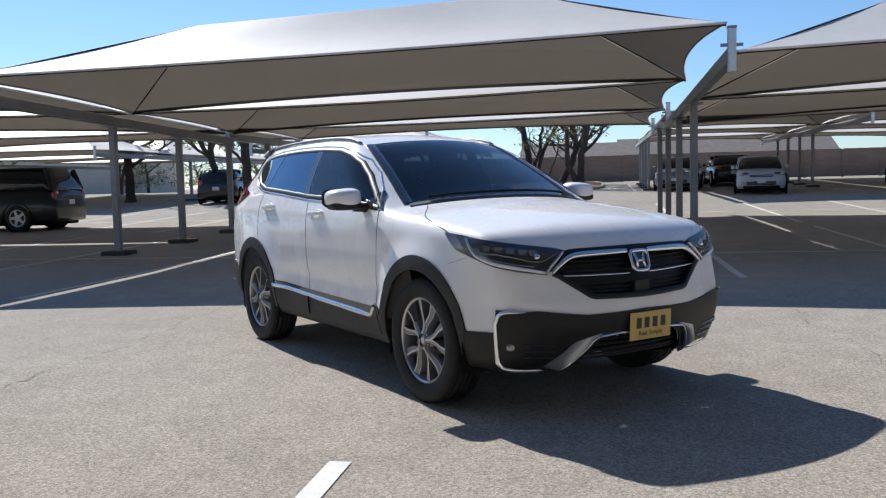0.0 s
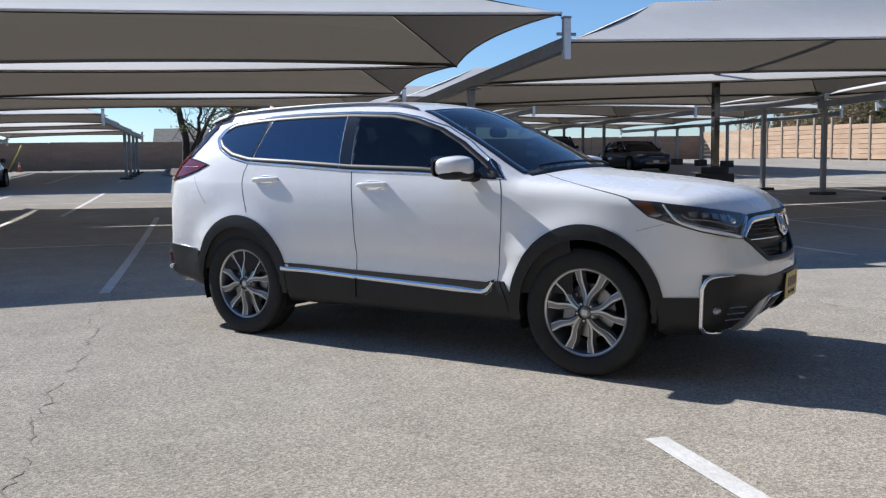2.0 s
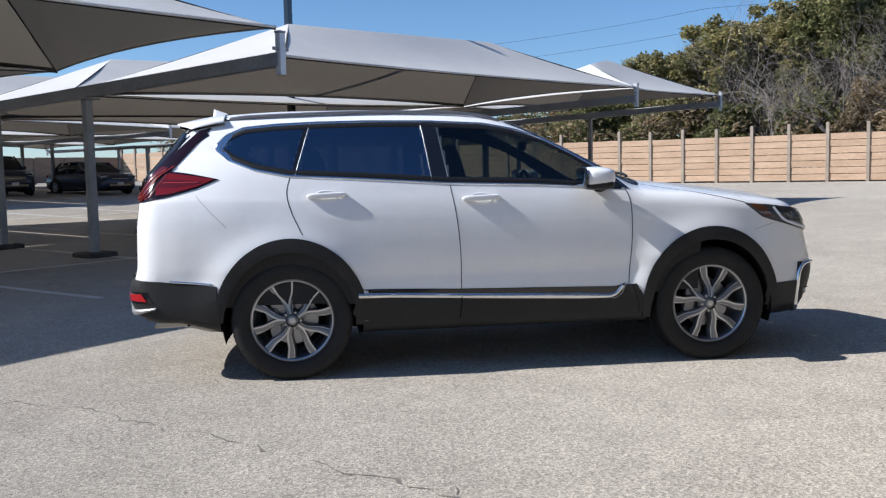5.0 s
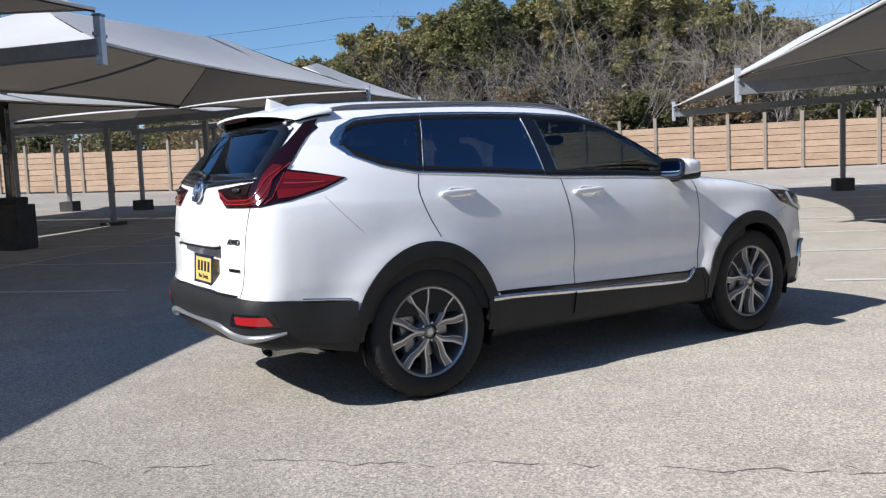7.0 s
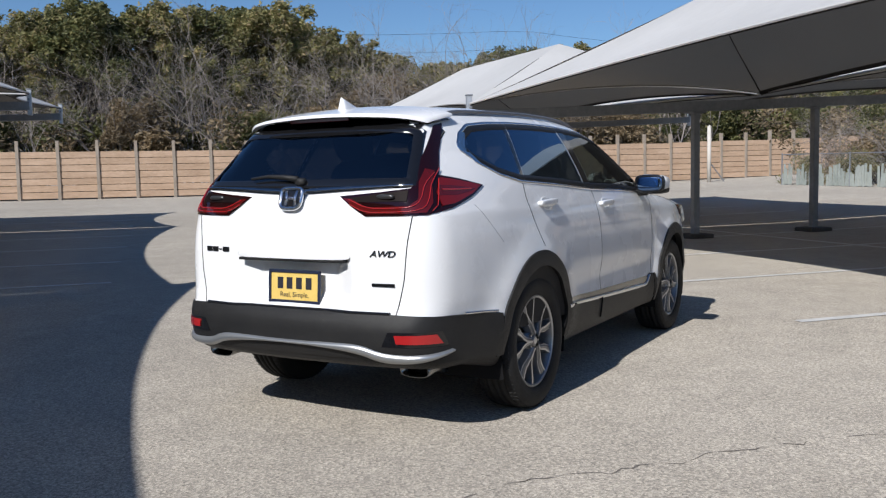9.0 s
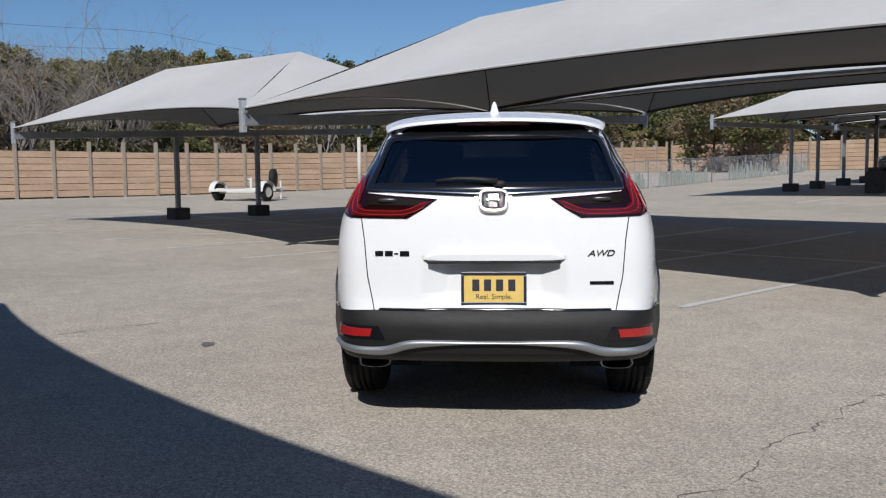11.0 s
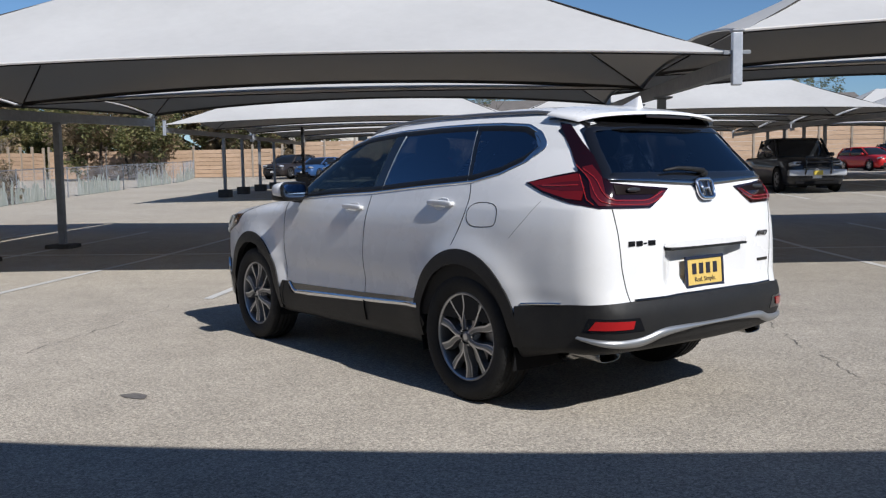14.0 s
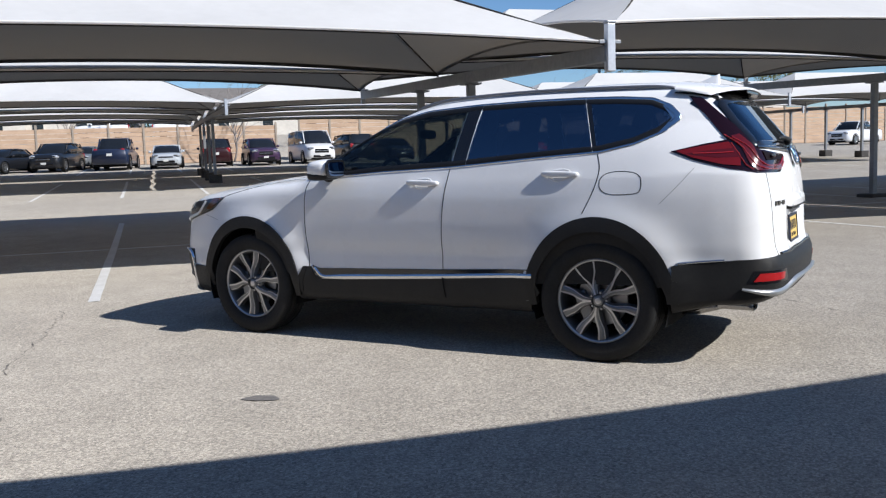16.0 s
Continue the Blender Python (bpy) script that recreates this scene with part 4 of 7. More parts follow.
def tinted_glass(name, tint, straight=0.08, gloss_tint=(0.92, 0.96, 1.0)):
    m, t, p = material(name, (0, 0, 0))
    t.nodes.remove(p)
    clear = t.nodes.new("ShaderNodeBsdfTransparent")
    clear.inputs[0].default_value = (*tint, 1)
    gloss = t.nodes.new("ShaderNodeBsdfGlossy")
    gloss.inputs["Roughness"].default_value = 0.015
    gloss.inputs["Color"].default_value = (*gloss_tint, 1)
    lw = node(t, "ShaderNodeLayerWeight", Blend=0.5)
    pw = t.nodes.new("ShaderNodeMath")
    pw.operation = "POWER"
    pw.inputs[1].default_value = 5.0
    t.links.new(lw.outputs["Facing"], pw.inputs[0])
    fr = t.nodes.new("ShaderNodeMath")
    fr.operation = "MULTIPLY_ADD"
    fr.inputs[1].default_value, fr.inputs[2].default_value = 1.0 - straight, straight
    t.links.new(pw.outputs[0], fr.inputs[0])
    ms = t.nodes.new("ShaderNodeMixShader")
    t.links.new(fr.outputs[0], ms.inputs[0])
    t.links.new(clear.outputs[0], ms.inputs[1])
    t.links.new(gloss.outputs[0], ms.inputs[2])
    t.links.new(ms.outputs[0], t.nodes["Material Output"].inputs[0])
    return m


PAINT = car_paint()
# bluish gloss on rear and side panes paints in the sky's reflected blue
GLASS_DARK = tinted_glass("privacy_glass", (0.12, 0.135, 0.16), 0.10, (0.70, 0.85, 1.0))
GLASS_SIDE = tinted_glass("side_privacy_glass", (0.12, 0.15, 0.20), 0.22, (0.58, 0.77, 1.0))
GLASS_CLEAR = tinted_glass("windscreen_glass", (0.28, 0.32, 0.31), 0.045)
LENS = tinted_glass("clear_lens", (0.86, 0.88, 0.90), 0.06)
PLASTIC = varied("grained_black_plastic", (0.014, 0.014, 0.015), (0.022, 0.0215, 0.021), 6.0, 0.46, spec=0.30, grain=0.25, grain_scale=300.0)
GLOSS_BLACK, _, _ = material("gloss_black", (0.008, 0.008, 0.009), 0.12, 0, 0.5, 0.6)
SEAM, _, _ = material("panel_gap", (0.012, 0.012, 0.013), 0.9, 0, 0.1)
SEAM_PALE, _, _ = material("shallow_panel_gap", (0.30, 0.30, 0.31), 0.8, 0, 0.2)
# the reflected sky's blue is put into the mirror's own colour
MIRROR, _, _ = material("mirror_sky_blue", (0.22, 0.32, 0.50), 0.02, 1.0)
RED_MID, _, _ = material("mid_red_lens", (0.085, 0.0035, 0.0035), 0.10, 0, 0.5, 0.6)
CHROME, _, _ = material("chrome", (0.72, 0.73, 0.75), 0.09, 1.0)
# chrome with the dark surroundings it mirrors put into its colour
CHROME_DARK_REFLECTION, _, _ = material("chrome_dark_reflection", (0.34, 0.35, 0.37), 0.12, 1.0)
SATIN, _, _ = material("satin_silver", (0.42, 0.43, 0.44), 0.36, 0.75)
RUBBER = varied("tyre_rubber", (0.013, 0.013, 0.013), (0.024, 0.0235, 0.023), 9.0, 0.70, spec=0.3, grain=0.3, grain_scale=150.0)
RIM_DARK, _, _ = material("grey_wheel_paint", (0.20, 0.205, 0.215), 0.34, 0.6, 0.5, 0.4)
RIM_BRIGHT, _, _ = material("machined_alloy", (0.50, 0.505, 0.52), 0.28, 1.0)
RED_LENS, _, _ = material("red_lens", (0.15, 0.006, 0.006), 0.08, 0, 0.4, 0.5)
RED_DARK, _, _ = material("dark_red_lens", (0.012, 0.0013, 0.0018), 0.06, 0, 0.4, 0.4)
RED_BRIGHT, _, _ = material("bright_red_lens", (0.36, 0.012, 0.012), 0.25, 0, 0.6, 1.0)
RAIL, _, _ = material("grey_roof_rail", (0.22, 0.22, 0.23), 0.35, 0.6)
LAMP_GREY, _, _ = material("dim_lamp", (0.30, 0.31, 0.33), 0.25, 0.6)
LAMP_DARK, _, _ = material("smoked_lamp_housing", (0.045, 0.045, 0.048), 0.3, 0.3, 0.5)
LAMP_WHITE, _, _ = material("white_lamp_strip", (0.78, 0.80, 0.82), 0.25, 0.0, 0.5, 0.5)
GRILLE_BLACK, _, _ = material("grille_black", (0.010, 0.010, 0.011), 0.45, 0, 0.35)
SMOKED, _, _ = material("smoked_lens", (0.010, 0.006, 0.006), 0.5, 0, 0.06)
AMBER, _, _ = material("amber_lens", (0.16, 0.045, 0.010), 0.12, 0, 0.6, 1.0)
TRIM_GREY = varied("cabin_trim", (0.012, 0.012, 0.013), (0.022, 0.021, 0.02), 5.0, 0.8)
SEAT_CLOTH = varied("seat_leather", (0.028, 0.027, 0.026), (0.045, 0.043, 0.04), 8.0, 0.6)
BRAKE, _, _ = material("brake_disc", (0.33, 0.33, 0.34), 0.4, 1.0)
PLATE_YELLOW = varied("yellow_plate", (0.66, 0.46, 0.11), (0.76, 0.55, 0.17), 20.0, 0.45)
PLATE_INK, _, _ = material("plate_print", (0.02, 0.02, 0.03), 0.5)
PLATE_BLUE, _, _ = material("dark_blue_frame", (0.015, 0.02, 0.045), 0.35)
EXHAUST, _, _ = material("exhaust_steel", (0.33, 0.325, 0.315), 0.22, 1.0)
# near-black disc that closes the pipe's bore
DISC_DARK, _, _ = material("exhaust_bore_black", (0.006, 0.006, 0.006), 0.9)


# ways of laying flat outlines onto the body
def side_way(s):
    return lambda q: (np.stack([q[:, 0], 0 * q[:, 0], q[:, 1]], -1), np.tile([0.0, s, 0.0], (len(q), 1)))


def top_way(q):
    return np.stack([q[:, 0], q[:, 1], 0 * q[:, 0] + 0.85], -1), np.tile([0.0, 0.0, 1.0], (len(q), 1))


def rear_way(q):
    return np.stack([0 * q[:, 0] - 1.2, q[:, 0], q[:, 1]], -1), np.tile([-1.0, 0.0, 0.0], (len(q), 1))


def fan_way(cx, face, s=1):
    """Outlines in degrees round an upright axis and height; face +1 looks ahead, -1 back."""
    def f(q):
        a = np.radians(q[:, 0]) * s
        return np.stack([0 * a + cx, 0 * a, q[:, 1]], -1), np.stack([face * np.cos(a), np.sin(a), 0 * a], -1)
    return f


def nose_way(s=1):
    return fan_way(1.2, 1, s)


def tail_way(s=1):
    return fan_way(-1.3, -1, s)


def place(way, q, off=0.0):
    o, d = way(np.asarray(q, float).reshape(-1, 2))
    p = onto(o, d)
    n = outward(p)
    return p + n * np.asarray(off).reshape(-1, 1) if np.ndim(off) else p + n * off, n


def chaikin(poly, times=1):
    p = [Vector(q) for q in poly]
    for _ in range(times):
        out = []
        for a, b in zip(p, p[1:] + p[:1]):
            out += [a.lerp(b, 0.25), a.lerp(b, 0.75)]
        p = out
    return [tuple(q) for q in p]


def even(pts, step, closed=False):
    """Evenly spaced points along a line."""
    p = [np.array(q, float) for q in pts]
    if closed:
        p.append(p[0])
    p = np.array(p)
    d = np.concatenate([[0], np.cumsum(np.linalg.norm(np.diff(p, axis=0), axis=1))])
    n = max(2, int(round(d[-1] / step)))
    t = np.linspace(0, d[-1], n + 1)
    out = np.stack([np.interp(t, d, p[:, k]) for k in range(p.shape[1])], -1)
    return out[:-1] if closed else out


def inset(poly, d):
    """A closed outline moved inwards."""
    p = np.array(poly, float)
    area = 0.5 * np.sum(p[:, 0] * np.roll(p[:, 1], -1) - np.roll(p[:, 0], -1) * p[:, 1])
    e = np.roll(p, -1, 0) - p
    e /= np.maximum(np.linalg.norm(e, axis=1, keepdims=True), 1e-9)
    n = np.stack([-e[:, 1], e[:, 0]], -1) * (1 if area > 0 else -1)
    m = n + np.roll(n, 1, 0)
    m /= np.maximum(np.linalg.norm(m, axis=1, keepdims=True), 0.35)
    return [tuple(q) for q in p + m * d]


def inside(poly, q):
    """Which points lie in an outline."""
    x, y = q[:, 0], q[:, 1]
    hit = np.zeros(len(q), bool)
    p = np.array(poly)
    for (x0, y0), (x1, y1) in zip(p, np.roll(p, -1, 0)):
        c = (y0 > y) != (y1 > y)
        with np.errstate(divide="ignore", invalid="ignore"):
            hit ^= c & (x < (x1 - x0) * (y - y0) / (y1 - y0) + x0)
    return hit


def panel(name, poly, way, mat, parent, off=0.003, depth=0.01, step=(0.04, 0.04), label="", bulge=None):
    """A skin of the body's form inside an outline, with a turned-in edge."""
    bm = bmesh.new()
    bm.faces.new([bm.verts.new((a, b, 0)) for a, b in poly])
    lo, hi = np.min(poly, 0), np.max(poly, 0)
    for k in range(2):
        for c in np.arange(lo[k] + step[k], hi[k] - step[k] * 0.3, step[k]):
            co, no = [0, 0, 0], [0, 0, 0]
            co[k], no[k] = c, 1
            bmesh.ops.bisect_plane(bm, geom=bm.verts[:] + bm.edges[:] + bm.faces[:], plane_co=co, plane_no=no)
    bm.verts.ensure_lookup_table()
    bm.verts.index_update()
    q = np.array([v.co[:2] for v in bm.verts])
    p, n = place(way, q)
    raise_by = np.full(len(q), off) if bulge is None else off + np.array([bulge(a, b) for a, b in q])
    for v, a, m, r in zip(bm.verts, p, n, raise_by):
        v.co = a + m * r
    nv = {v: Vector(m) for v, m in zip(bm.verts, n)}
    bm.normal_update()
    score = sum(f.normal.dot(nv[f.verts[0]]) for f in bm.faces)
    if score < 0:
        bmesh.ops.reverse_faces(bm, faces=bm.faces[:])
    rim = [e for e in bm.edges if e.is_boundary]
    got = bmesh.ops.extrude_edge_only(bm, edges=rim)
    olds = {}
    for e in rim:
        for v in e.verts:
            olds[tuple(round(c, 6) for c in v.co)] = nv[v]
    for v in [g for g in got["geom"] if isinstance(g, bmesh.types.BMVert)]:
        v.co -= olds[tuple(round(c, 6) for c in v.co)] * depth
    for f in bm.faces:
        f.smooth = True
    for e in rim:
        e.smooth = False
    me = bpy.data.meshes.new(name)
    bm.to_mesh(me)
    bm.free()
    me.materials.append(mat)
    return part(name, me, mat, parent, label)


def ribbon(name, line, width, way, mat, parent, high=0.004, closed=False, step=0.02, base=0.0, label=""):
    """A low rounded strip laid along a line on the body."""
    q = even(line, step, closed)
    w = width if np.ndim(width) else np.full(len(q), width)
    if np.ndim(width):
        w = np.interp(np.linspace(0, 1, len(q)), np.linspace(0, 1, len(width)), width)
    p, n = place(way, q)
    d = (np.roll(p, -1, 0) - np.roll(p, 1, 0)) if closed else np.gradient(p, axis=0)
    s = np.cross(n, d)
    s /= np.maximum(np.linalg.norm(s, axis=1, keepdims=True), 1e-9)
    cols = [(-0.5, -0.002), (-0.42, high * 0.75), (0, high), (0.42, high * 0.75), (0.5, -0.002)]
    verts = np.concatenate([(p + s * (w[:, None] * a) + n * (b + base))[:, None] for a, b in cols], 1).reshape(-1, 3)
    k, m = len(cols), len(q)
    faces = [(i * k + j, i * k + j + 1, ((i + 1) % m) * k + j + 1, ((i + 1) % m) * k + j) for i in range(m if closed else m - 1) for j in range(k - 1)]
    faces = [f[::-1] for f in faces]
    return part(name, (verts, faces), mat, parent, label, smooth=True)


def egg(rx, ry, rz, e=0.6, n=20, k=28):
    """A rounded block: verts and faces."""
    verts, faces = [], []

    def pw(c):
        return math.copysign(abs(c) ** e, c)
    for i in range(n + 1):
        f = -math.pi / 2 + math.pi * i / n
        for j in range(k):
            w = 2 * math.pi * j / k
            verts.append((rx * pw(math.cos(f)) * pw(math.cos(w)), ry * pw(math.cos(f)) * pw(math.sin(w)), rz * pw(math.sin(f))))
    for i in range(n):
        for j in range(k):
            faces.append((i * k + j, i * k + (j + 1) % k, (i + 1) * k + (j + 1) % k, (i + 1) * k + j))
    return verts, faces


# outlines on the side, as (along, height)
DLO = [(0.79, 1.118), (0.19, 1.148), (-0.36, 1.168), (-0.88, 1.205), (-1.33, 1.232), (-1.53, 1.273), (-1.68, 1.335), (-1.765, 1.405), (-1.772, 1.435), (-1.71, 1.50),
       (-1.60, 1.548), (-1.40, 1.566), (-1.15, 1.576), (-0.85, 1.580), (-0.45, 1.575), (-0.10, 1.556), (0.10, 1.518), (0.29, 1.455), (0.47, 1.362), (0.64, 1.255)]
GLASS_Q = [(-1.308, 1.25), (-1.52, 1.291), (-1.655, 1.352), (-1.715, 1.42), (-1.668, 1.485), (-1.58, 1.526), (-1.40, 1.547), (-1.217, 1.556)]
GLASS_R = [(-0.455, 1.19), (-0.88, 1.222), (-1.288, 1.246), (-1.19, 1.557), (-0.85, 1.562), (-0.505, 1.558)]
GLASS_F = [(0.735, 1.137), (0.19, 1.165), (-0.345, 1.184), (-0.405, 1.555), (-0.10, 1.538), (0.09, 1.50), (0.28, 1.438), (0.46, 1.345), (0.625, 1.24)]
DOOR_F = [(0.80, 1.118), (0.805, 0.98), (0.805, 0.78), (0.79, 0.60), (0.785, 0.48), (-0.287, 0.48), (-0.287, 0.7), (-0.305, 0.95), (-0.35, 1.168), (-0.42, 1.58), (-0.10, 1.556),
          (0.10, 1.518), (0.29, 1.455), (0.47, 1.362), (0.64, 1.255)]
DOOR_R = [(-0.35, 1.168), (-0.305, 0.95), (-0.287, 0.7), (-0.287, 0.48), (-0.90, 0.50), (-1.0, 0.68), (-1.12, 0.80), (-1.25, 0.885), (-1.315, 1.02), (-1.345, 1.14), (-1.315, 1.235),
          (-1.205, 1.576), (-0.85, 1.58), (-0.42, 1.58)]
SCREEN = [(0.985 - 0.24 * y * y, y) for y in np.linspace(-0.70, 0.70, 15)] + [(0.115 - 0.16 * y * y, y) for y in np.linspace(0.555, -0.555, 13)]
REAR_GLASS = [(-0.655, 1.236), (0.655, 1.236), (0.575, 1.50), (0.53, 1.53), (0.3, 1.548), (0, 1.552), (-0.3, 1.548), (-0.53, 1.53), (-0.575, 1.50)]
GRILLE = [(-31.3, 0.786), (-26.6, 0.890), (-26, 0.906), (-13, 0.910), (0, 0.913), (13, 0.910), (26, 0.906), (26.6, 0.890), (31.3, 0.786), (29.6, 0.770), (26.6, 0.733), (20.2, 0.655), (18.4, 0.647),
          (9, 0.640), (0, 0.637), (-9, 0.640), (-18.4, 0.647), (-20.2, 0.655), (-26.6, 0.733), (-29.6, 0.770)]
LOW_GRILLE = [(-25, 0.275), (-17, 0.415), (-13, 0.44), (0, 0.447), (13, 0.44), (17, 0.415), (25, 0.275), (12, 0.255), (-12, 0.255)]

CAR = empty("suv")
tagged(CAR, "pearl white compact sport utility vehicle parked on sunlit asphalt", "car")


def car_shell():
    g = body_grid()
    r, n = g.shape[:2]
    p = g.reshape(-1, 3)
    i, j = np.meshgrid(np.arange(r - 1), np.arange(n), indexing="ij")
    k = (j + 1) % n
    f = np.stack([i * n + j, i * n + k, (i + 1) * n + k, (i + 1) * n + j], -1).reshape(-1, 4)
    c = p[f].mean(1)
    nrm = outward(p)
    fn = outward(c)
    xz, ay = c[:, [0, 2]], np.abs(c[:, 1])
    hole = np.zeros(len(c), bool)
    for ax in AXLES:
        hole |= (np.hypot(c[:, 0] - ax, c[:, 2] - HUB_Z) < 0.432) & (ay > 0.45) & (c[:, 2] < 0.82)
    glass = np.zeros(len(c), bool)
    for o in (GLASS_Q, GLASS_R, GLASS_F):
        glass |= inside(inset(o, 0.012), xz) & (ay > 0.45)
    glass |= inside(inset(SCREEN, 0.03), c[:, :2]) & (c[:, 2] > 1.1)
    glass |= inside(inset(REAR_GLASS, 0.02), c[:, 1:]) & (c[:, 0] < -1.85)
    hole |= glass
    ang = np.stack([np.degrees(np.arctan2(c[:, 1], c[:, 0] - 1.2)), c[:, 2]], -1)
    for o in (GRILLE, LOW_GRILLE):
        if o is GRILLE:
            o = [(a / 0.018, b) for a, b in inset([(a * 0.018, b) for a, b in o], 0.012)]
        hole |= inside(o, ang) & (c[:, 0] > 1.7)
    kind = np.zeros(len(c), int)
    kind[(fn[:, 2] < -0.5) | (c[:, 2] < 0.345) | ((c[:, 0] < -1.6) & (c[:, 2] < 0.44))] = 6
    side = (ay > 0.4) & (fn[:, 2] < 0.9) & (kind == 0)
    for s, a, b in ((-1, 1, 2), (1, 3, 4)):
        m = side & (np.sign(c[:, 1]) == s)
        kind[m & inside(DOOR_F, xz)] = a
        kind[m & inside(DOOR_R, xz)] = b
    hood = (c[:, 0] > 0.8) & (c[:, 2] > 0.915) & (kind == 0)
    line = smooth_curve([(0.80, 1.172), (1.055, 1.117), (1.25, 1.085), (1.40, 1.052), (1.54, 1.02), (1.70, 0.985), (2.2, 0.90)])
    kind[hood & (c[:, 2] > line(c[:, 0]))] = 5
    gate = (c[:, 0] < -1.9) & (ay < 0.665 - 0.10 * np.clip((1.09 - c[:, 2]) / 0.46, 0, 1)) & (c[:, 2] > 0.628) & (c[:, 2] < 1.56)
    kind[gate] = 7
    names = ["body", "front_door", "rear_door", "front_door", "rear_door", "hood", "underbody", "tailgate"]
    made = {}
    for q, name in enumerate(names):
        ff = f[(kind == q) & ~hole]
        used, inv = np.unique(ff, return_inverse=True)
        me = mesh(name, p[used], inv.reshape(-1, 4), PLASTIC if q == 6 else PAINT, True)
        me.normals_split_custom_set_from_vertices([tuple(v) for v in nrm[used]])
        made[q] = part(name, me, None, CAR, "black plastic underside" if q == 6 else "")
    # the cabin's dark lining, set in from the skin
    ff = f[~glass & (c[:, 2] > 0.45) & (c[:, 0] < 1.25) & (c[:, 0] > -2.25)]
    used, inv = np.unique(ff, return_inverse=True)
    part("cabin_lining", (p[used] - nrm[used] * 0.012, inv.reshape(-1, 4)), TRIM_GREY, CAR, "black cabin lining")
    return made


SHELL = car_shell()


def car_sides():
    for s, df, dr in ((-1, SHELL[1], SHELL[2]), (1, SHELL[3], SHELL[4])):
        w = side_way(s)
        panel("quarter_glass", GLASS_Q, w, GLASS_SIDE, CAR, 0.002, 0.006, (0.06, 0.06), "dark privacy glass")
        panel("window", GLASS_R, w, GLASS_SIDE, dr, 0.002, 0.006, (0.08, 0.06), "dark privacy glass")
        panel("window", GLASS_F, w, GLASS_CLEAR, df, 0.002, 0.006, (0.08, 0.06), "lightly tinted glass")
        # pillars between the panes, bright trim round them
        panel("centre_pillar", [(-0.448, 1.183), (-0.352, 1.178), (-0.41, 1.562), (-0.498, 1.566)], w, GLOSS_BLACK, CAR, 0.004, 0.01, (0.05, 0.05), "gloss black")
        panel("pillar_strip", [(-1.315, 1.238), (-1.286, 1.240), (-1.188, 1.565), (-1.222, 1.564)], w, GLOSS_BLACK, CAR, 0.004, 0.01, (0.05, 0.05), "gloss black")
        ribbon("window_divider", [(-1.286, 1.244), (-1.19, 1.562)], 0.0055, w, SATIN, CAR, 0.005, label="bright upright strip")
        ribbon("window_divider", [(-0.452, 1.19), (-0.503, 1.558)], 0.0055, w, SATIN, CAR, 0.005, label="bright upright strip")
        ring = even(inset(DLO, 0.008), 0.02, True)
        ribbon("window_trim", ring, [0.012, 0.014, 0.016, 0.020, 0.025, 0.018, 0.015, 0.012], w, CHROME, CAR, 0.005, True, 0.02, label="bright metal trim round the side windows")
        ribbon("window_seal", even(inset(DLO, 0.029), 0.02, True), 0.042, w, GRILLE_BLACK, CAR, 0.005, True, 0.02)
        panel("trim_corner", [(-1.765, 1.42), (-1.70, 1.345), (-1.66, 1.34), (-1.722, 1.42), (-1.66, 1.497), (-1.70, 1.502)], w, CHROME, CAR, 0.005, 0.01, (0.03, 0.03), "bright corner of the window trim")
        # shut lines
        for line in ([(0.775, 1.115), (0.80, 1.06), (0.808, 0.95), (0.805, 0.78), (0.79, 0.62), (0.782, 0.51)],
                     [(-0.342, 1.163), (-0.305, 0.95), (-0.288, 0.72), (-0.287, 0.5), (-0.30, 0.335)],
                     [(-1.318, 1.228), (-1.345, 1.14), (-1.315, 1.02), (-1.25, 0.885)],
                     [(-1.88, 1.135), (-1.80, 1.04), (-1.70, 0.94)],
                     [(0.86, 1.163), (1.055, 1.117), (1.25, 1.085), (1.40, 1.052), (1.54, 1.02), (1.60, 0.999)],
                     [(1.63, 0.835), (1.77, 0.872)]):
            ribbon("panel_gap", smooth_line(line), 0.006 if -1.8 < line[0][0] < 1.6 else 0.0030, w, SEAM if -1.8 < line[0][0] < 1.6 else SEAM_PALE, CAR, 0.0012)
        # black cladding along the sill and round the wheels
        sill = [(-0.93, 0.495), (-0.6, 0.478), (-0.287, 0.462), (0.2, 0.442), (0.70, 0.424), (0.742, 0.455), (0.765, 0.512), (0.83, 0.515), (0.87, 0.45), (0.91, 0.335), (0.80, 0.322), (0, 0.338),
                (-0.92, 0.352), (-0.965, 0.40)]
        panel("sill_cladding", sill, w, PLASTIC, CAR, 0.008, 0.02, (0.08, 0.05), "black grained plastic")
        panel("sill_groove", [(-0.93, 0.545), (-0.287, 0.522), (0.70, 0.502), (0.76, 0.522), (0.74, 0.46), (0.70, 0.428), (-0.287, 0.464), (-0.93, 0.497)], w, GLOSS_BLACK, CAR, 0.003, 0.006, (0.1, 0.05))
        ribbon("sill_trim", [(-0.925, 0.506), (-0.6, 0.492), (-0.287, 0.477), (0.2, 0.458), (0.66, 0.44), (0.70, 0.452), (0.745, 0.505)], [0.034, 0.034, 0.034, 0.036, 0.038, 0.040, 0.022], w, CHROME, CAR,
               0.014, label="bright metal strip along the sill")
        ribbon("panel_gap", [(-0.287, 0.475), (-0.30, 0.345)], 0.006, w, SEAM, CAR, 0.017)
        ribbon("panel_gap", [(0.80, 0.513), (0.845, 0.40), (0.85, 0.335)], 0.006, w, SEAM, CAR, 0.0105)
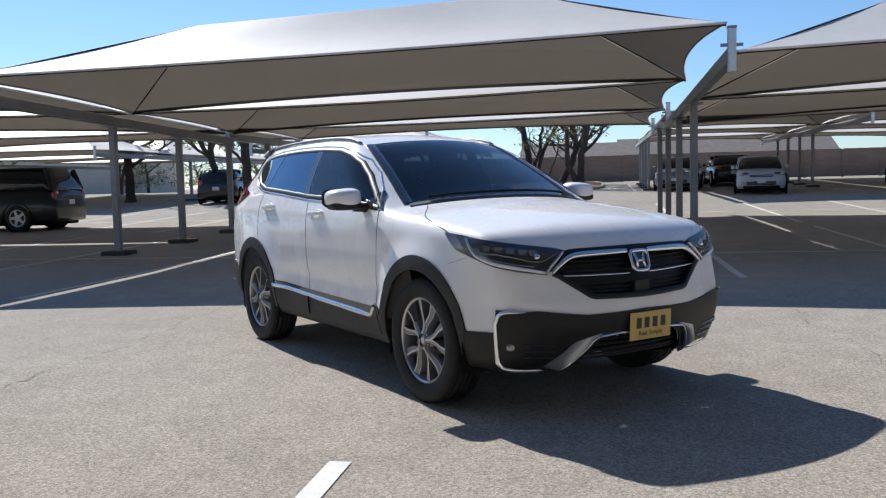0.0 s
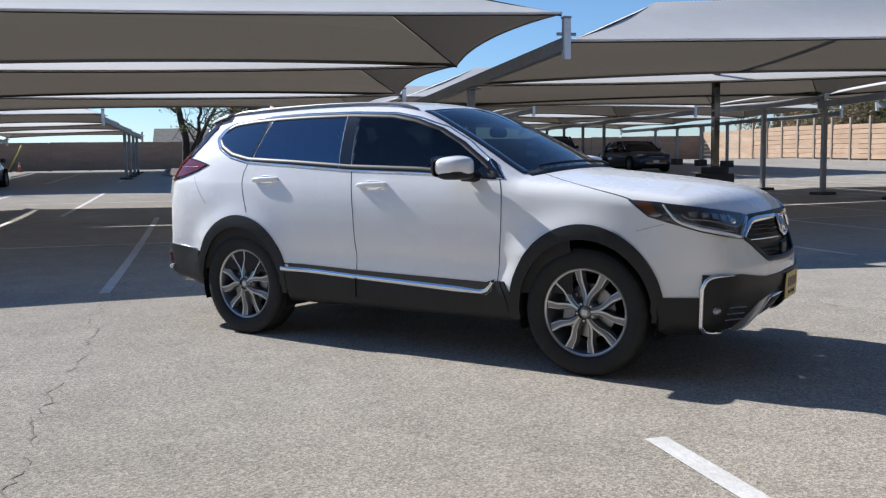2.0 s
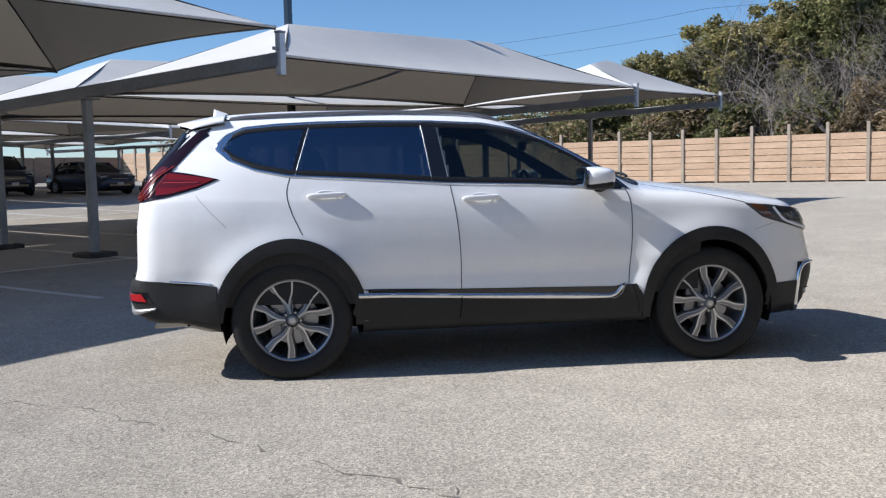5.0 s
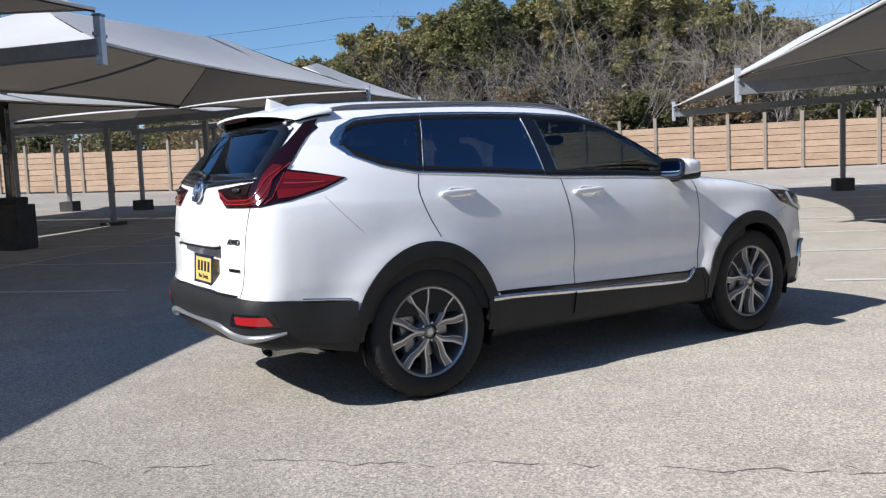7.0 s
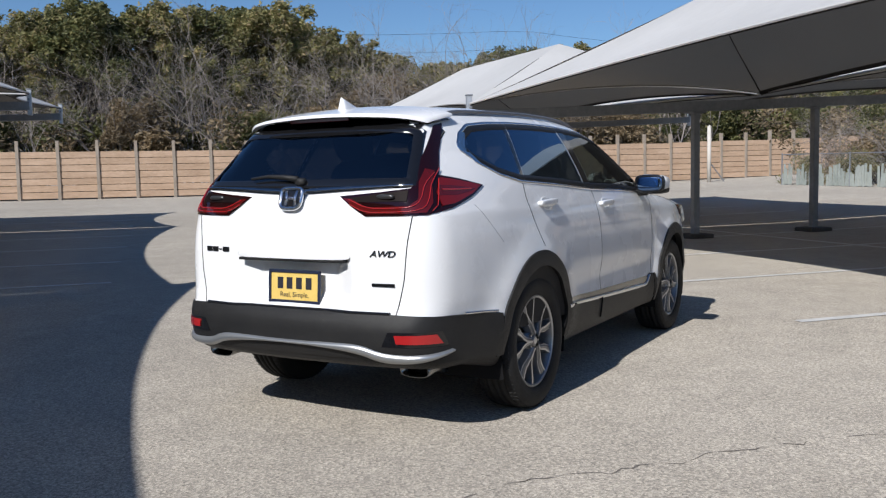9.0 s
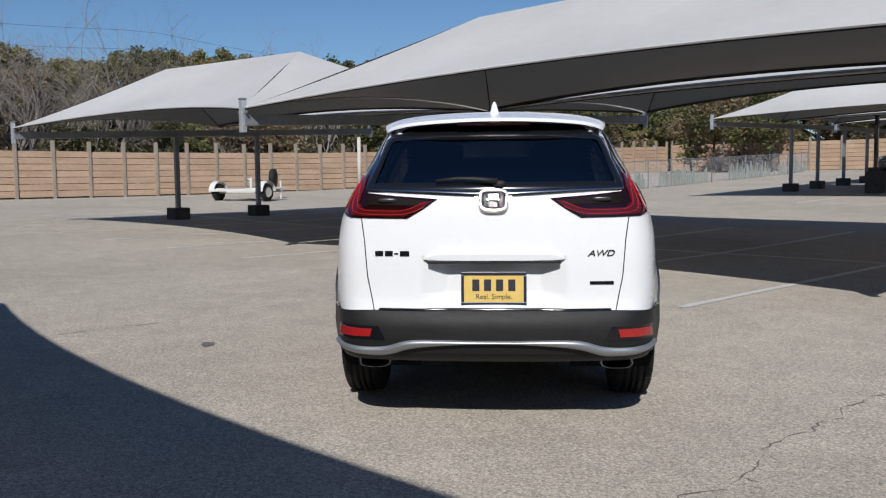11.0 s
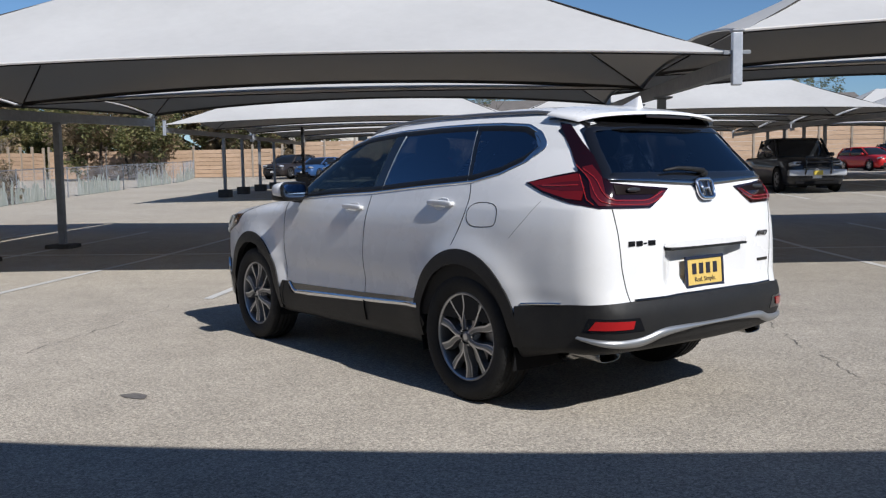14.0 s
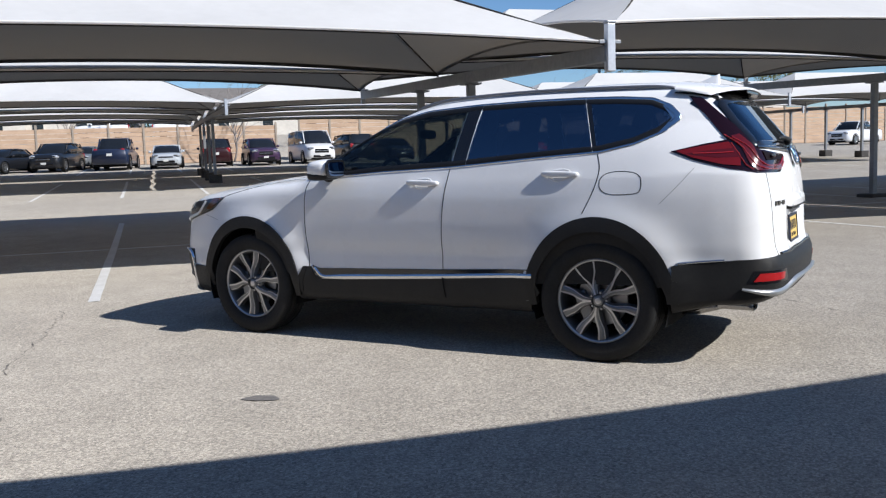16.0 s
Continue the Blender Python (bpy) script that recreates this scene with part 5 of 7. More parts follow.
        for ax in AXLES:
            a0, a1 = (12, 170) if ax > 0 else (20, 164)
            outer = [(ax + 0.462 * math.cos(radians(a)), HUB_Z + 0.500 * math.sin(radians(a))) for a in np.linspace(a0, a1, 30)]
            inner = [(ax + 0.398 * math.cos(radians(a)), HUB_Z + 0.418 * math.sin(radians(a))) for a in np.linspace(a1, a0, 30)]
            if ax > 0:
                outer = [(1.745, 0.34), (1.765, 0.46)] + outer + [(0.872, 0.40), (0.88, 0.30)]
                inner = [(0.925, 0.30), (0.925, 0.36)] + inner + [(1.725, 0.40), (1.71, 0.34)]
            else:
                outer = [(-0.90, 0.33), (-0.893, 0.50)] + outer + [(-1.80, 0.50), (-1.80, 0.37)]
                inner = [(-1.74, 0.37), (-1.735, 0.42)] + inner + [(-0.94, 0.42), (-0.945, 0.33)]
            panel("arch_cladding", outer + inner, w, PLASTIC, CAR, 0.012, 0.05, (0.05, 0.05), "black grained plastic")
        # handles with their pockets
        for door, x, z in ((dr, -1.10, 1.118), (df, -0.155, 1.082)):
            p, n = place(w, [(x, z)], 0.0)
            y = p[0][1]
            v, f = egg(0.118, 0.012, 0.017, 0.55, 12, 20)
            h = part("handle", (v, f), PAINT, door, m=pose(x, y + s * 0.019, z, 0, -2, 0), smooth=True)
            for dx in (-0.095, 0.095):
                v, f = egg(0.022, 0.014, 0.013, 0.7, 8, 12)
                part("handle_foot", (v, f), PAINT, h, m=pose(dx, -s * 0.012, 0), smooth=True)
            pocket = chaikin([(x - 0.07, z + 0.028), (x + 0.07, z + 0.026), (x + 0.06, z - 0.040), (x - 0.05, z - 0.040)], 2)
            ribbon("handle_pocket", even(pocket, 0.01, True), 0.01, w, PAINT, door, 0.0025, True, 0.01)
        # mirror
        v, f = egg(0.094, 0.110, 0.064, 0.58, 18, 26)
        v = [(a + 0.03 * (1 - (b / 0.110) ** 2), b, c * (1.0 - 0.12 * (s * b / 0.110)) * (1.0 - 0.18 * max(0.0, a) / 0.104)) for a, b, c in v]
        mir = part("mirror", (v, f), PAINT, df, "white door mirror", pose(0.535, s * 0.985, 1.192), True)
        v, f = egg(0.090, 0.104, 0.032, 0.6, 10, 24)
        part("lower_cover", (v, f), PLASTIC, mir, "black underside", pose(0.022, 0.0, -0.045), True)
        v, f = egg(0.006, 0.090, 0.052, 0.5, 10, 22)
        v2, f2 = egg(0.010, 0.1100, 0.0635, 0.55, 12, 26)
        part("bezel", (v2, f2), GLOSS_BLACK, mir, "black rim round the mirror glass", pose(-0.080, 0, 0.001), True)
        part("mirror_glass", (v, f), MIRROR, mir, "mirror glass", pose(-0.087, 0, 0.002, 0, 4, 0), True)
        part("mirror_arm", tube([(0.035, -s * 0.06, -0.055), (0.05, -s * 0.11, -0.062), (0.09, -s * 0.15, -0.065)], [0.034, 0.03, 0.036], 10), PLASTIC, mir, "black arm", smooth=True)
        panel("mirror_base", [(0.80, 1.118), (0.60, 1.13), (0.66, 1.235), (0.70, 1.21)], w, GLOSS_BLACK, df, 0.006, 0.01, (0.05, 0.05))
    w = side_way(1)
    flap = chaikin([(-1.345, 1.125), (-1.585, 1.125), (-1.595, 1.02), (-1.565, 0.992), (-1.345, 0.992)], 2)
    ribbon("fuel_flap", even(flap, 0.012, True), 0.005, w, SEAM, CAR, 0.0012, True, 0.012)


car_sides()


def text_mesh(words, size, thick, slant, mat):
    """Letters in the built-in font as a mesh, centred, facing +z."""
    curve = bpy.data.curves.new("letters", "FONT")
    curve.body, curve.size, curve.extrude, curve.shear, curve.align_x = words, size, thick, slant, "CENTER"
    tmp = new("letters", curve)
    me = bpy.data.meshes.new_from_object(tmp.evaluated_get(bpy.context.evaluated_depsgraph_get()))
    bpy.data.objects.remove(tmp)
    me.materials.clear()
    me.materials.append(mat)
    return me


def plate(parent, m, frame_mat):
    """A yellow plate with its print as bars, in a frame."""
    p = part("plate", box(-0.003, 0.003, -0.152, 0.152, -0.076, 0.076, 0.002), PLATE_YELLOW, parent, "yellow plate with dark print", m)
    x = 0.0042
    for y, w in ((-0.090, 0.036), (-0.031, 0.036), (0.029, 0.036), (0.090, 0.036)):
        part("print_bar", box(x - 0.001, x + 0.0006, y - w / 2, y + w / 2, -0.012, 0.046), PLATE_INK, p)
    part("small_print", text_mesh("Real. Simple.", 0.036, 0.0006, 0.0, PLATE_INK), None, p, "small dark words Real. Simple.", pose(x, 0, -0.052, 90, 0, 90))
    if frame_mat:
        for a in ((-0.164, 0.164, 0.068, 0.084), (-0.164, 0.164, -0.090, -0.068), (-0.164, -0.149, -0.068, 0.068), (0.149, 0.164, -0.068, 0.068)):
            part("frame_bar", box(-0.004, 0.009, a[0], a[1], a[2], a[3], 0.003), frame_mat, p, "dark blue plate frame")
    else:
        for y in (-0.09, 0.09):
            for z in (-0.06, 0.06):
                v, f = egg(0.003, 0.006, 0.006, 1.0, 6, 10)
                part("screw", (v, f), SATIN, p, m=pose(0.004, y, z))
    return p


def badge(parent, way, centre, w, h, face, size=0.011):
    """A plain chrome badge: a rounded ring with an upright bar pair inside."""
    p, n = place(way, [centre], 0.0)
    base = Matrix.Translation(p[0]) @ Vector(n[0]).to_track_quat("X", "Z").to_matrix().to_4x4()
    ring = [(0.016, 0.5 * w * math.copysign(abs(math.cos(a)) ** 0.5, math.cos(a)) * (1 + 0.10 * math.sin(a)), 0.5 * h * math.copysign(abs(math.sin(a)) ** 0.5, math.sin(a)))
            for a in np.linspace(0, 2 * math.pi, 40, endpoint=False)]
    v, f = tube(ring, size, 8, True)
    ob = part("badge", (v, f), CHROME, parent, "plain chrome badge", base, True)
    v, f = egg(0.010, 0.5 * w, 0.5 * h, 0.5, 8, 24)
    part("badge_back", (v, f), GLOSS_BLACK, ob, m=pose(0.004, 0, 0))
    for s in (-1, 1):
        part("badge_bar", tube([(0.016, s * 0.27 * w, 0.36 * h), (0.017, s * 0.19 * w, 0), (0.016, s * 0.23 * w, -0.36 * h)], size * 0.85, 8), CHROME, ob, smooth=True)
    part("badge_bar", tube([(0.016, -0.2 * w, 0.0), (0.016, 0.2 * w, 0.0)], size * 0.8, 8), CHROME, ob, smooth=True)
    return ob


def car_front():
    # lamps
    for s in (-1, 1):
        w = nose_way(s)
        out = [(66.5, 1.000), (58.5, 0.990), (50, 0.968), (40, 0.940), (30, 0.916), (26.9, 0.902), (32.6, 0.782), (40, 0.803), (47, 0.832), (52.5, 0.866), (60.5, 0.912)]
        lamp = panel("headlight", out, w, LAMP_DARK, CAR, 0.007, 0.016, (1.5, 0.015), "dark headlight housing with a white edge strip")
        step = 1.2
        ribbon("edge_strip", [(56.2, 0.972), (54.0, 0.915), (52.2, 0.884), (47, 0.849), (40, 0.818), (33.2, 0.793)], [0.012, 0.018, 0.022, 0.022, 0.020, 0.016], w, LAMP_WHITE, lamp, 0.022, step=step, label="white light strip along the edge")
        ribbon("chrome_edge", [(33.0, 0.786), (32.2, 0.812), (27.6, 0.893)], [0.014, 0.016, 0.014], w, CHROME, lamp, 0.022, step=step)
        ribbon("pod_edge", [(51.5, 0.930), (50.6, 0.904), (46, 0.894), (40, 0.868), (37, 0.851), (33.6, 0.850), (29.2, 0.893)], 0.007, w, LAMP_GREY, lamp, 0.0205, step=step)
        for k in range(5):
            a0 = 50.0 - 3.1 * k
            panel("lamp_cell", [(a0, 0.938 - 0.007 * k), (a0 - 2.3, 0.934 - 0.007 * k), (a0 - 2.0, 0.908 - 0.007 * k), (a0 - 0.3, 0.911 - 0.007 * k)], w, LAMP_GREY, lamp, 0.012, 0.005, (1, 0.02))
        p, n = place(w, [(35.4, 0.876)], 0.006)
        v, f = egg(0.018, 0.020, 0.018, 0.9, 12, 18)
        part("projector", (v, f), CHROME, lamp, m=Matrix.Translation(p[0]), smooth=True)
        ribbon("lower_bar", [(36, 0.826), (41, 0.840), (47, 0.866), (51, 0.888)], 0.006, w, SATIN, lamp, 0.012, step=step)
        panel("side_marker", [(64.6, 0.993), (60.0, 0.988), (56.8, 0.918), (59.6, 0.914)], w, AMBER, lamp, 0.012, 0.006, (3, 0.03), "amber side marker")
        panel("lens", [(a / 0.02, b) for a, b in inset([(a * 0.02, b) for a, b in out], 0.004)], w, LENS, lamp, 0.018, 0.012, (1.5, 0.015), "clear lens")
        # fog lamp and the bright bracket round the corner vent
        rim = [(38.5, 0.602), (45.8, 0.600), (47.0, 0.47), (46.6, 0.315), (44.2, 0.292), (37, 0.272), (29.5, 0.258)]
        ribbon("corner_trim", smooth_line(rim, 2), [0.008, 0.020, 0.026, 0.028, 0.026, 0.022, 0.022], w, CHROME, CAR, 0.014, step=1.0, base=0.011, label="bright bracket round the corner vent")
        # the blade turns from the corner vent out to a bright edge
        near = even([(28.2, 0.272), (23, 0.355), (18.6, 0.436), (16.0, 0.452)], 0.8)
        far = even([(34.0, 0.300), (29.0, 0.362), (24.6, 0.430), (16.4, 0.462)], 0.8)
        k = min(len(near), len(far), 24)
        near, far = even(near, 1e-9 + np.sum(np.linalg.norm(np.diff(near, axis=0), axis=1)) / k), even(far, 1e-9 + np.sum(np.linalg.norm(np.diff(far, axis=0), axis=1)) / k)
        k = min(len(near), len(far))
        fall = np.minimum(1.0, np.linspace(2.2, 0.25, k))
        v1 = place(w, near[:k], 0.014 + 0.010 * fall)[0]
        v2 = place(w, far[:k], 0.013)[0]
        faces = [(i, i + 1, k + i + 1, k + i) if s > 0 else (i, k + i, k + i + 1, i + 1) for i in range(k - 1)]
        v3 = place(w, near[:k], 0.0)[0]
        faces += [(i, 2 * k + i, 2 * k + i + 1, i + 1) for i in range(k - 1)]
        part("corner_blade", ([tuple(q) for q in np.concatenate([v1, v2, v3])], faces), SATIN, CAR, "satin silver corner blade", smooth=True)
        part("blade_edge", tube([tuple(q) for q in v1], 0.006, 6), CHROME, CAR, "bright edge line", smooth=True)
        p, n = place(w, [(42.6, 0.415)], 0.004)
        v, f = egg(0.014, 0.024, 0.022, 0.8, 10, 16)
        fog = part("fog_lamp", (v, f), LAMP_GREY, CAR, "small round fog lamp", Matrix.Translation(p[0]) @ Matrix.Rotation(radians(40 * s), 4, "Z"), True)
        for z in (0.36, 0.395, 0.43):
            ribbon("vent_bar", [(39.5, z), (31, z - 0.012)], 0.012, w, GLOSS_BLACK, CAR, 0.012, step=1.5, base=0.006)
    half = [(0, 0.572), (12, 0.566), (21, 0.566), (28, 0.582), (35, 0.603), (46.4, 0.606), (46.8, 0.484), (52, 0.482), (59.5, 0.482), (59.5, 0.40), (57, 0.30), (51, 0.245), (40, 0.225), (25, 0.235),
            (24.9, 0.277), (17, 0.416), (13, 0.441), (0, 0.448)]
    for s in (-1, 1):
        panel("lower_fascia", half, nose_way(s), PLASTIC, CAR, 0.010, 0.02, (2.5, 0.04), "black grained plastic lower bumper")
    low = nose_way()
    panel("lower_grille", LOW_GRILLE, low, GLOSS_BLACK, CAR, -0.05, 0.02, (2.5, 0.04), "black lower grille")
    for z in (0.285, 0.315, 0.345, 0.375, 0.405):
        e = 24.0 - (z - 0.275) / 0.14 * 8.0
        ribbon("grille_bar", [(-e, z), (e, z)], 0.012, low, PLASTIC, CAR, 0.012, step=1.5, base=-0.03)
    ribbon("lower_trim", [(-17.2, 0.448), (-10, 0.459), (0, 0.462), (10, 0.459), (17.2, 0.448)], 0.014, low, CHROME, CAR, 0.018, step=1.0, base=0.012, label="thin bright strip over the lower grille")
    ribbon("chin", [(-44, 0.255), (-25, 0.250), (0, 0.243), (25, 0.250), (44, 0.255)], 0.02, low, PLASTIC, CAR, 0.014, step=1.5, base=0.012)
    # upper grille, set back behind its bright wing
    g = panel("grille", GRILLE, low, GRILLE_BLACK, CAR, -0.045, -0.043, (2.5, 0.03), "black grille with a chrome wing bar")
    for z, e in ((0.664, 20), (0.686, 22), (0.708, 24), (0.730, 25.8), (0.80, 28), (0.828, 26.5), (0.850, 25)):
        ribbon("grille_bar", [(-e, z), (0, z - 0.006), (e, z)], 0.010, low, GRILLE_BLACK, g, 0.016, step=1.5, base=-0.035)
    for s in (-1, 1):
        ribbon("wing_bar", smooth_line([(31.2, 0.789), (28.5, 0.834), (25.2, 0.872), (20, 0.879), (10, 0.880), (4.4, 0.880)], 1), [0.018, 0.030, 0.034, 0.032, 0.030, 0.026], nose_way(s), CHROME, g, 0.012, step=0.8, base=0.006, label="chrome wing bar")
        ribbon("wing_bar", smooth_line([(30.0, 0.776), (25, 0.772), (10, 0.766), (4.2, 0.765)], 1), [0.006, 0.011, 0.011, 0.010], nose_way(s), CHROME, g, 0.010, step=0.8, base=-0.010, label="thin chrome bar")
        ribbon("wing_shade", [(30.9, 0.790), (28.0, 0.850), (26.2, 0.890), (24, 0.896), (13, 0.899), (0, 0.902)], 0.032, nose_way(s), GRILLE_BLACK, g, 0.004, step=0.4, base=0.002)
        ribbon("grille_edge", [(30.9, 0.790), (29.0, 0.775), (26.0, 0.740), (19.6, 0.664), (17.8, 0.657), (9, 0.651), (0, 0.648)], 0.030, nose_way(s), GRILLE_BLACK, g, 0.004, step=0.4, base=0.002)
    badge(g, low, (0, 0.824), 0.125, 0.112, 1)
    p, n = place(low, [(0, 0.695)], -0.008)
    part("sensor_cover", box(-0.012, 0.008, -0.055, 0.055, -0.036, 0.034, 0.006), PLASTIC, g, "grey sensor cover", Matrix.Translation(p[0]))
    p, n = place(low, [(0.4, 0.475)], 0.0)
    plate(CAR, Matrix.Translation((2.252, 0.02, 0.478)) @ pose(0, 0, 0, 0, 3, 0), None)
    part("plate_bracket", box(2.19, 2.248, -0.12, 0.16, 0.43, 0.53, 0.01), PLASTIC, CAR)
    # windscreen, cowl and wipers
    panel("windscreen", SCREEN, top_way, GLASS_CLEAR, CAR, 0.002, 0.006, (0.08, 0.08), "tinted windscreen")
    ribbon("screen_seal", even([(0.115 - 0.16 * y * y, y) for y in np.linspace(0.555, -0.555, 13)], 0.04), 0.02, top_way, GLOSS_BLACK, CAR, 0.003, step=0.04)
    for s in (-1, 1):
        ribbon("screen_seal", [(0.86, s * 0.683), (0.5, s * 0.614), (0.066, s * 0.535)], 0.066, top_way, GLOSS_BLACK, CAR, 0.002, step=0.03, base=0.005)
    cowl = [(1.00 - 0.24 * y * y, y) for y in np.linspace(-0.69, 0.69, 20)]
    ribbon("cowl", cowl, 0.075, top_way, PLASTIC, CAR, 0.006, step=0.04, label="black plastic cowl under the windscreen")
    for y0, y1 in ((-0.55, 0.02), (0.0, 0.55)):
        pts = place(top_way, [(0.97 - 0.24 * y * y - 0.02, y) for y in np.linspace(y0, y1, 9)], 0.02)[0]
        part("wiper", tube([tuple(q) for q in pts], 0.009, 6), PLASTIC, CAR, "black wiper")


def car_roof():
    for s in (-1, 1):
        xs = np.linspace(0.02, -1.72, 40)
        pts = []
        for k, x in enumerate(xs):
            y = 0.575 - 0.05 * max(0, (-1.2 - x) / 0.5) ** 2 * 0.6
            q = place(top_way, [(x, s * y)], 0.0)[0][0]
            e = min(1.0, min(k, 39 - k) / 4)
            pts.append((q[0], q[1], q[2] + 0.002 + 0.014 * math.sin(e * math.pi / 2)))
        part("roof_rail", tube(pts, 0.011, 8), RAIL, CAR, "grey roof rail", smooth=True)
        ribbon("roof_ditch", [(x, s * 0.545) for x in np.linspace(-0.02, -1.85, 30)], 0.012, top_way, SEAM, CAR, 0.0015, step=0.05)
    # shark fin aerial
    v, f = [], []
    n = 14
    for k in range(n + 1):
        t = k / n
        x = -1.66 - 0.20 * t
        h = 0.085 * (t ** 1.6)
        wdt = 0.030 * (0.25 + 0.75 * math.sin(min(1, t * 1.3) * math.pi / 2)) * (1 if k < n else 0.7)
        z0 = float(place(top_way, [(x, 0)], 0)[0][0][2]) - 0.004
        v += [(x, -wdt, z0), (x + 0.01 * t, -wdt * 0.35, z0 + h * 0.9), (x + 0.01 * t, 0, z0 + h), (x + 0.01 * t, wdt * 0.35, z0 + h * 0.9), (x, wdt, z0)]
    for k in range(n):
        for j in range(4):
            a = k * 5 + j
            f.append((a, a + 1, a + 6, a + 5))
    f.append(tuple(n * 5 + j for j in range(5)))
    part("aerial", (v, f), PAINT, CAR, "white shark-fin aerial", smooth=True)
    # spoiler over the rear glass
    top, bot, faces = [], [], []
    ys = np.linspace(-0.605, 0.605, 41)
    xs = np.linspace(0, 1, 10)
    for y in ys:
        k = abs(y) / 0.605
        x1 = -2.06 + 0.14 * k ** 4
        for t in xs:
            x = -1.72 + (x1 + 1.72) * t
            z = 1.655 - 0.10 * y * y - 0.13 * (-1.72 - x) - 0.05 * t * t * 0.3 + 0.006 - 0.028 * k ** 8
            top.append((x, y * (1 - 0.05 * t * t), z))
            bot.append((x + 0.012 * t, y * (0.985 - 0.05 * t * t), z - 0.012 - 0.026 * (1 - 0.4 * t)))
    m, k = len(ys), len(xs)
    for a in range(m - 1):
        for b in range(k - 1):
            faces.append((a * k + b, a * k + b + 1, (a + 1) * k + b + 1, (a + 1) * k + b))
    L = len(top)
    lip = [(x, y, z - 0.013) for x, y, z in top]
    for a in range(m - 1):
        b = k - 1
        faces.append((a * k + b, L + a * k + b, L + (a + 1) * k + b, (a + 1) * k + b))
    for b in range(k - 1):
        faces.append((b, L + b, L + b + 1, b + 1))
        faces.append(((m - 1) * k + b, (m - 1) * k + b + 1, L + (m - 1) * k + b + 1, L + (m - 1) * k + b))
    sp = part("spoiler", (top + lip, faces), PAINT, SHELL[7], "white roof spoiler", smooth=True)
    under = [(a * k + b, (a + 1) * k + b, (a + 1) * k + b + 1, a * k + b + 1) for a in range(m - 1) for b in range(k - 1)]
    part("spoiler_lining", ([(x + 0.006, y * 0.992, z + 0.008) for x, y, z in bot], under), GLOSS_BLACK, sp, "black underside of the spoiler", smooth=True)
    panel("spoiler_underside", [(-0.55, 1.512), (-0.42, 1.496), (0, 1.492), (0.42, 1.496), (0.55, 1.512), (0.55, 1.575), (0, 1.60), (-0.55, 1.575)], rear_way, GLOSS_BLACK, sp, 0.006, 0.02, (0.1, 0.03), "black underside of the spoiler")
    part("stop_lamp", box(-2.052, -2.032, -0.19, 0.19, 1.566, 1.586, 0.004), RED_DARK, sp, "dark red high stop lamp")


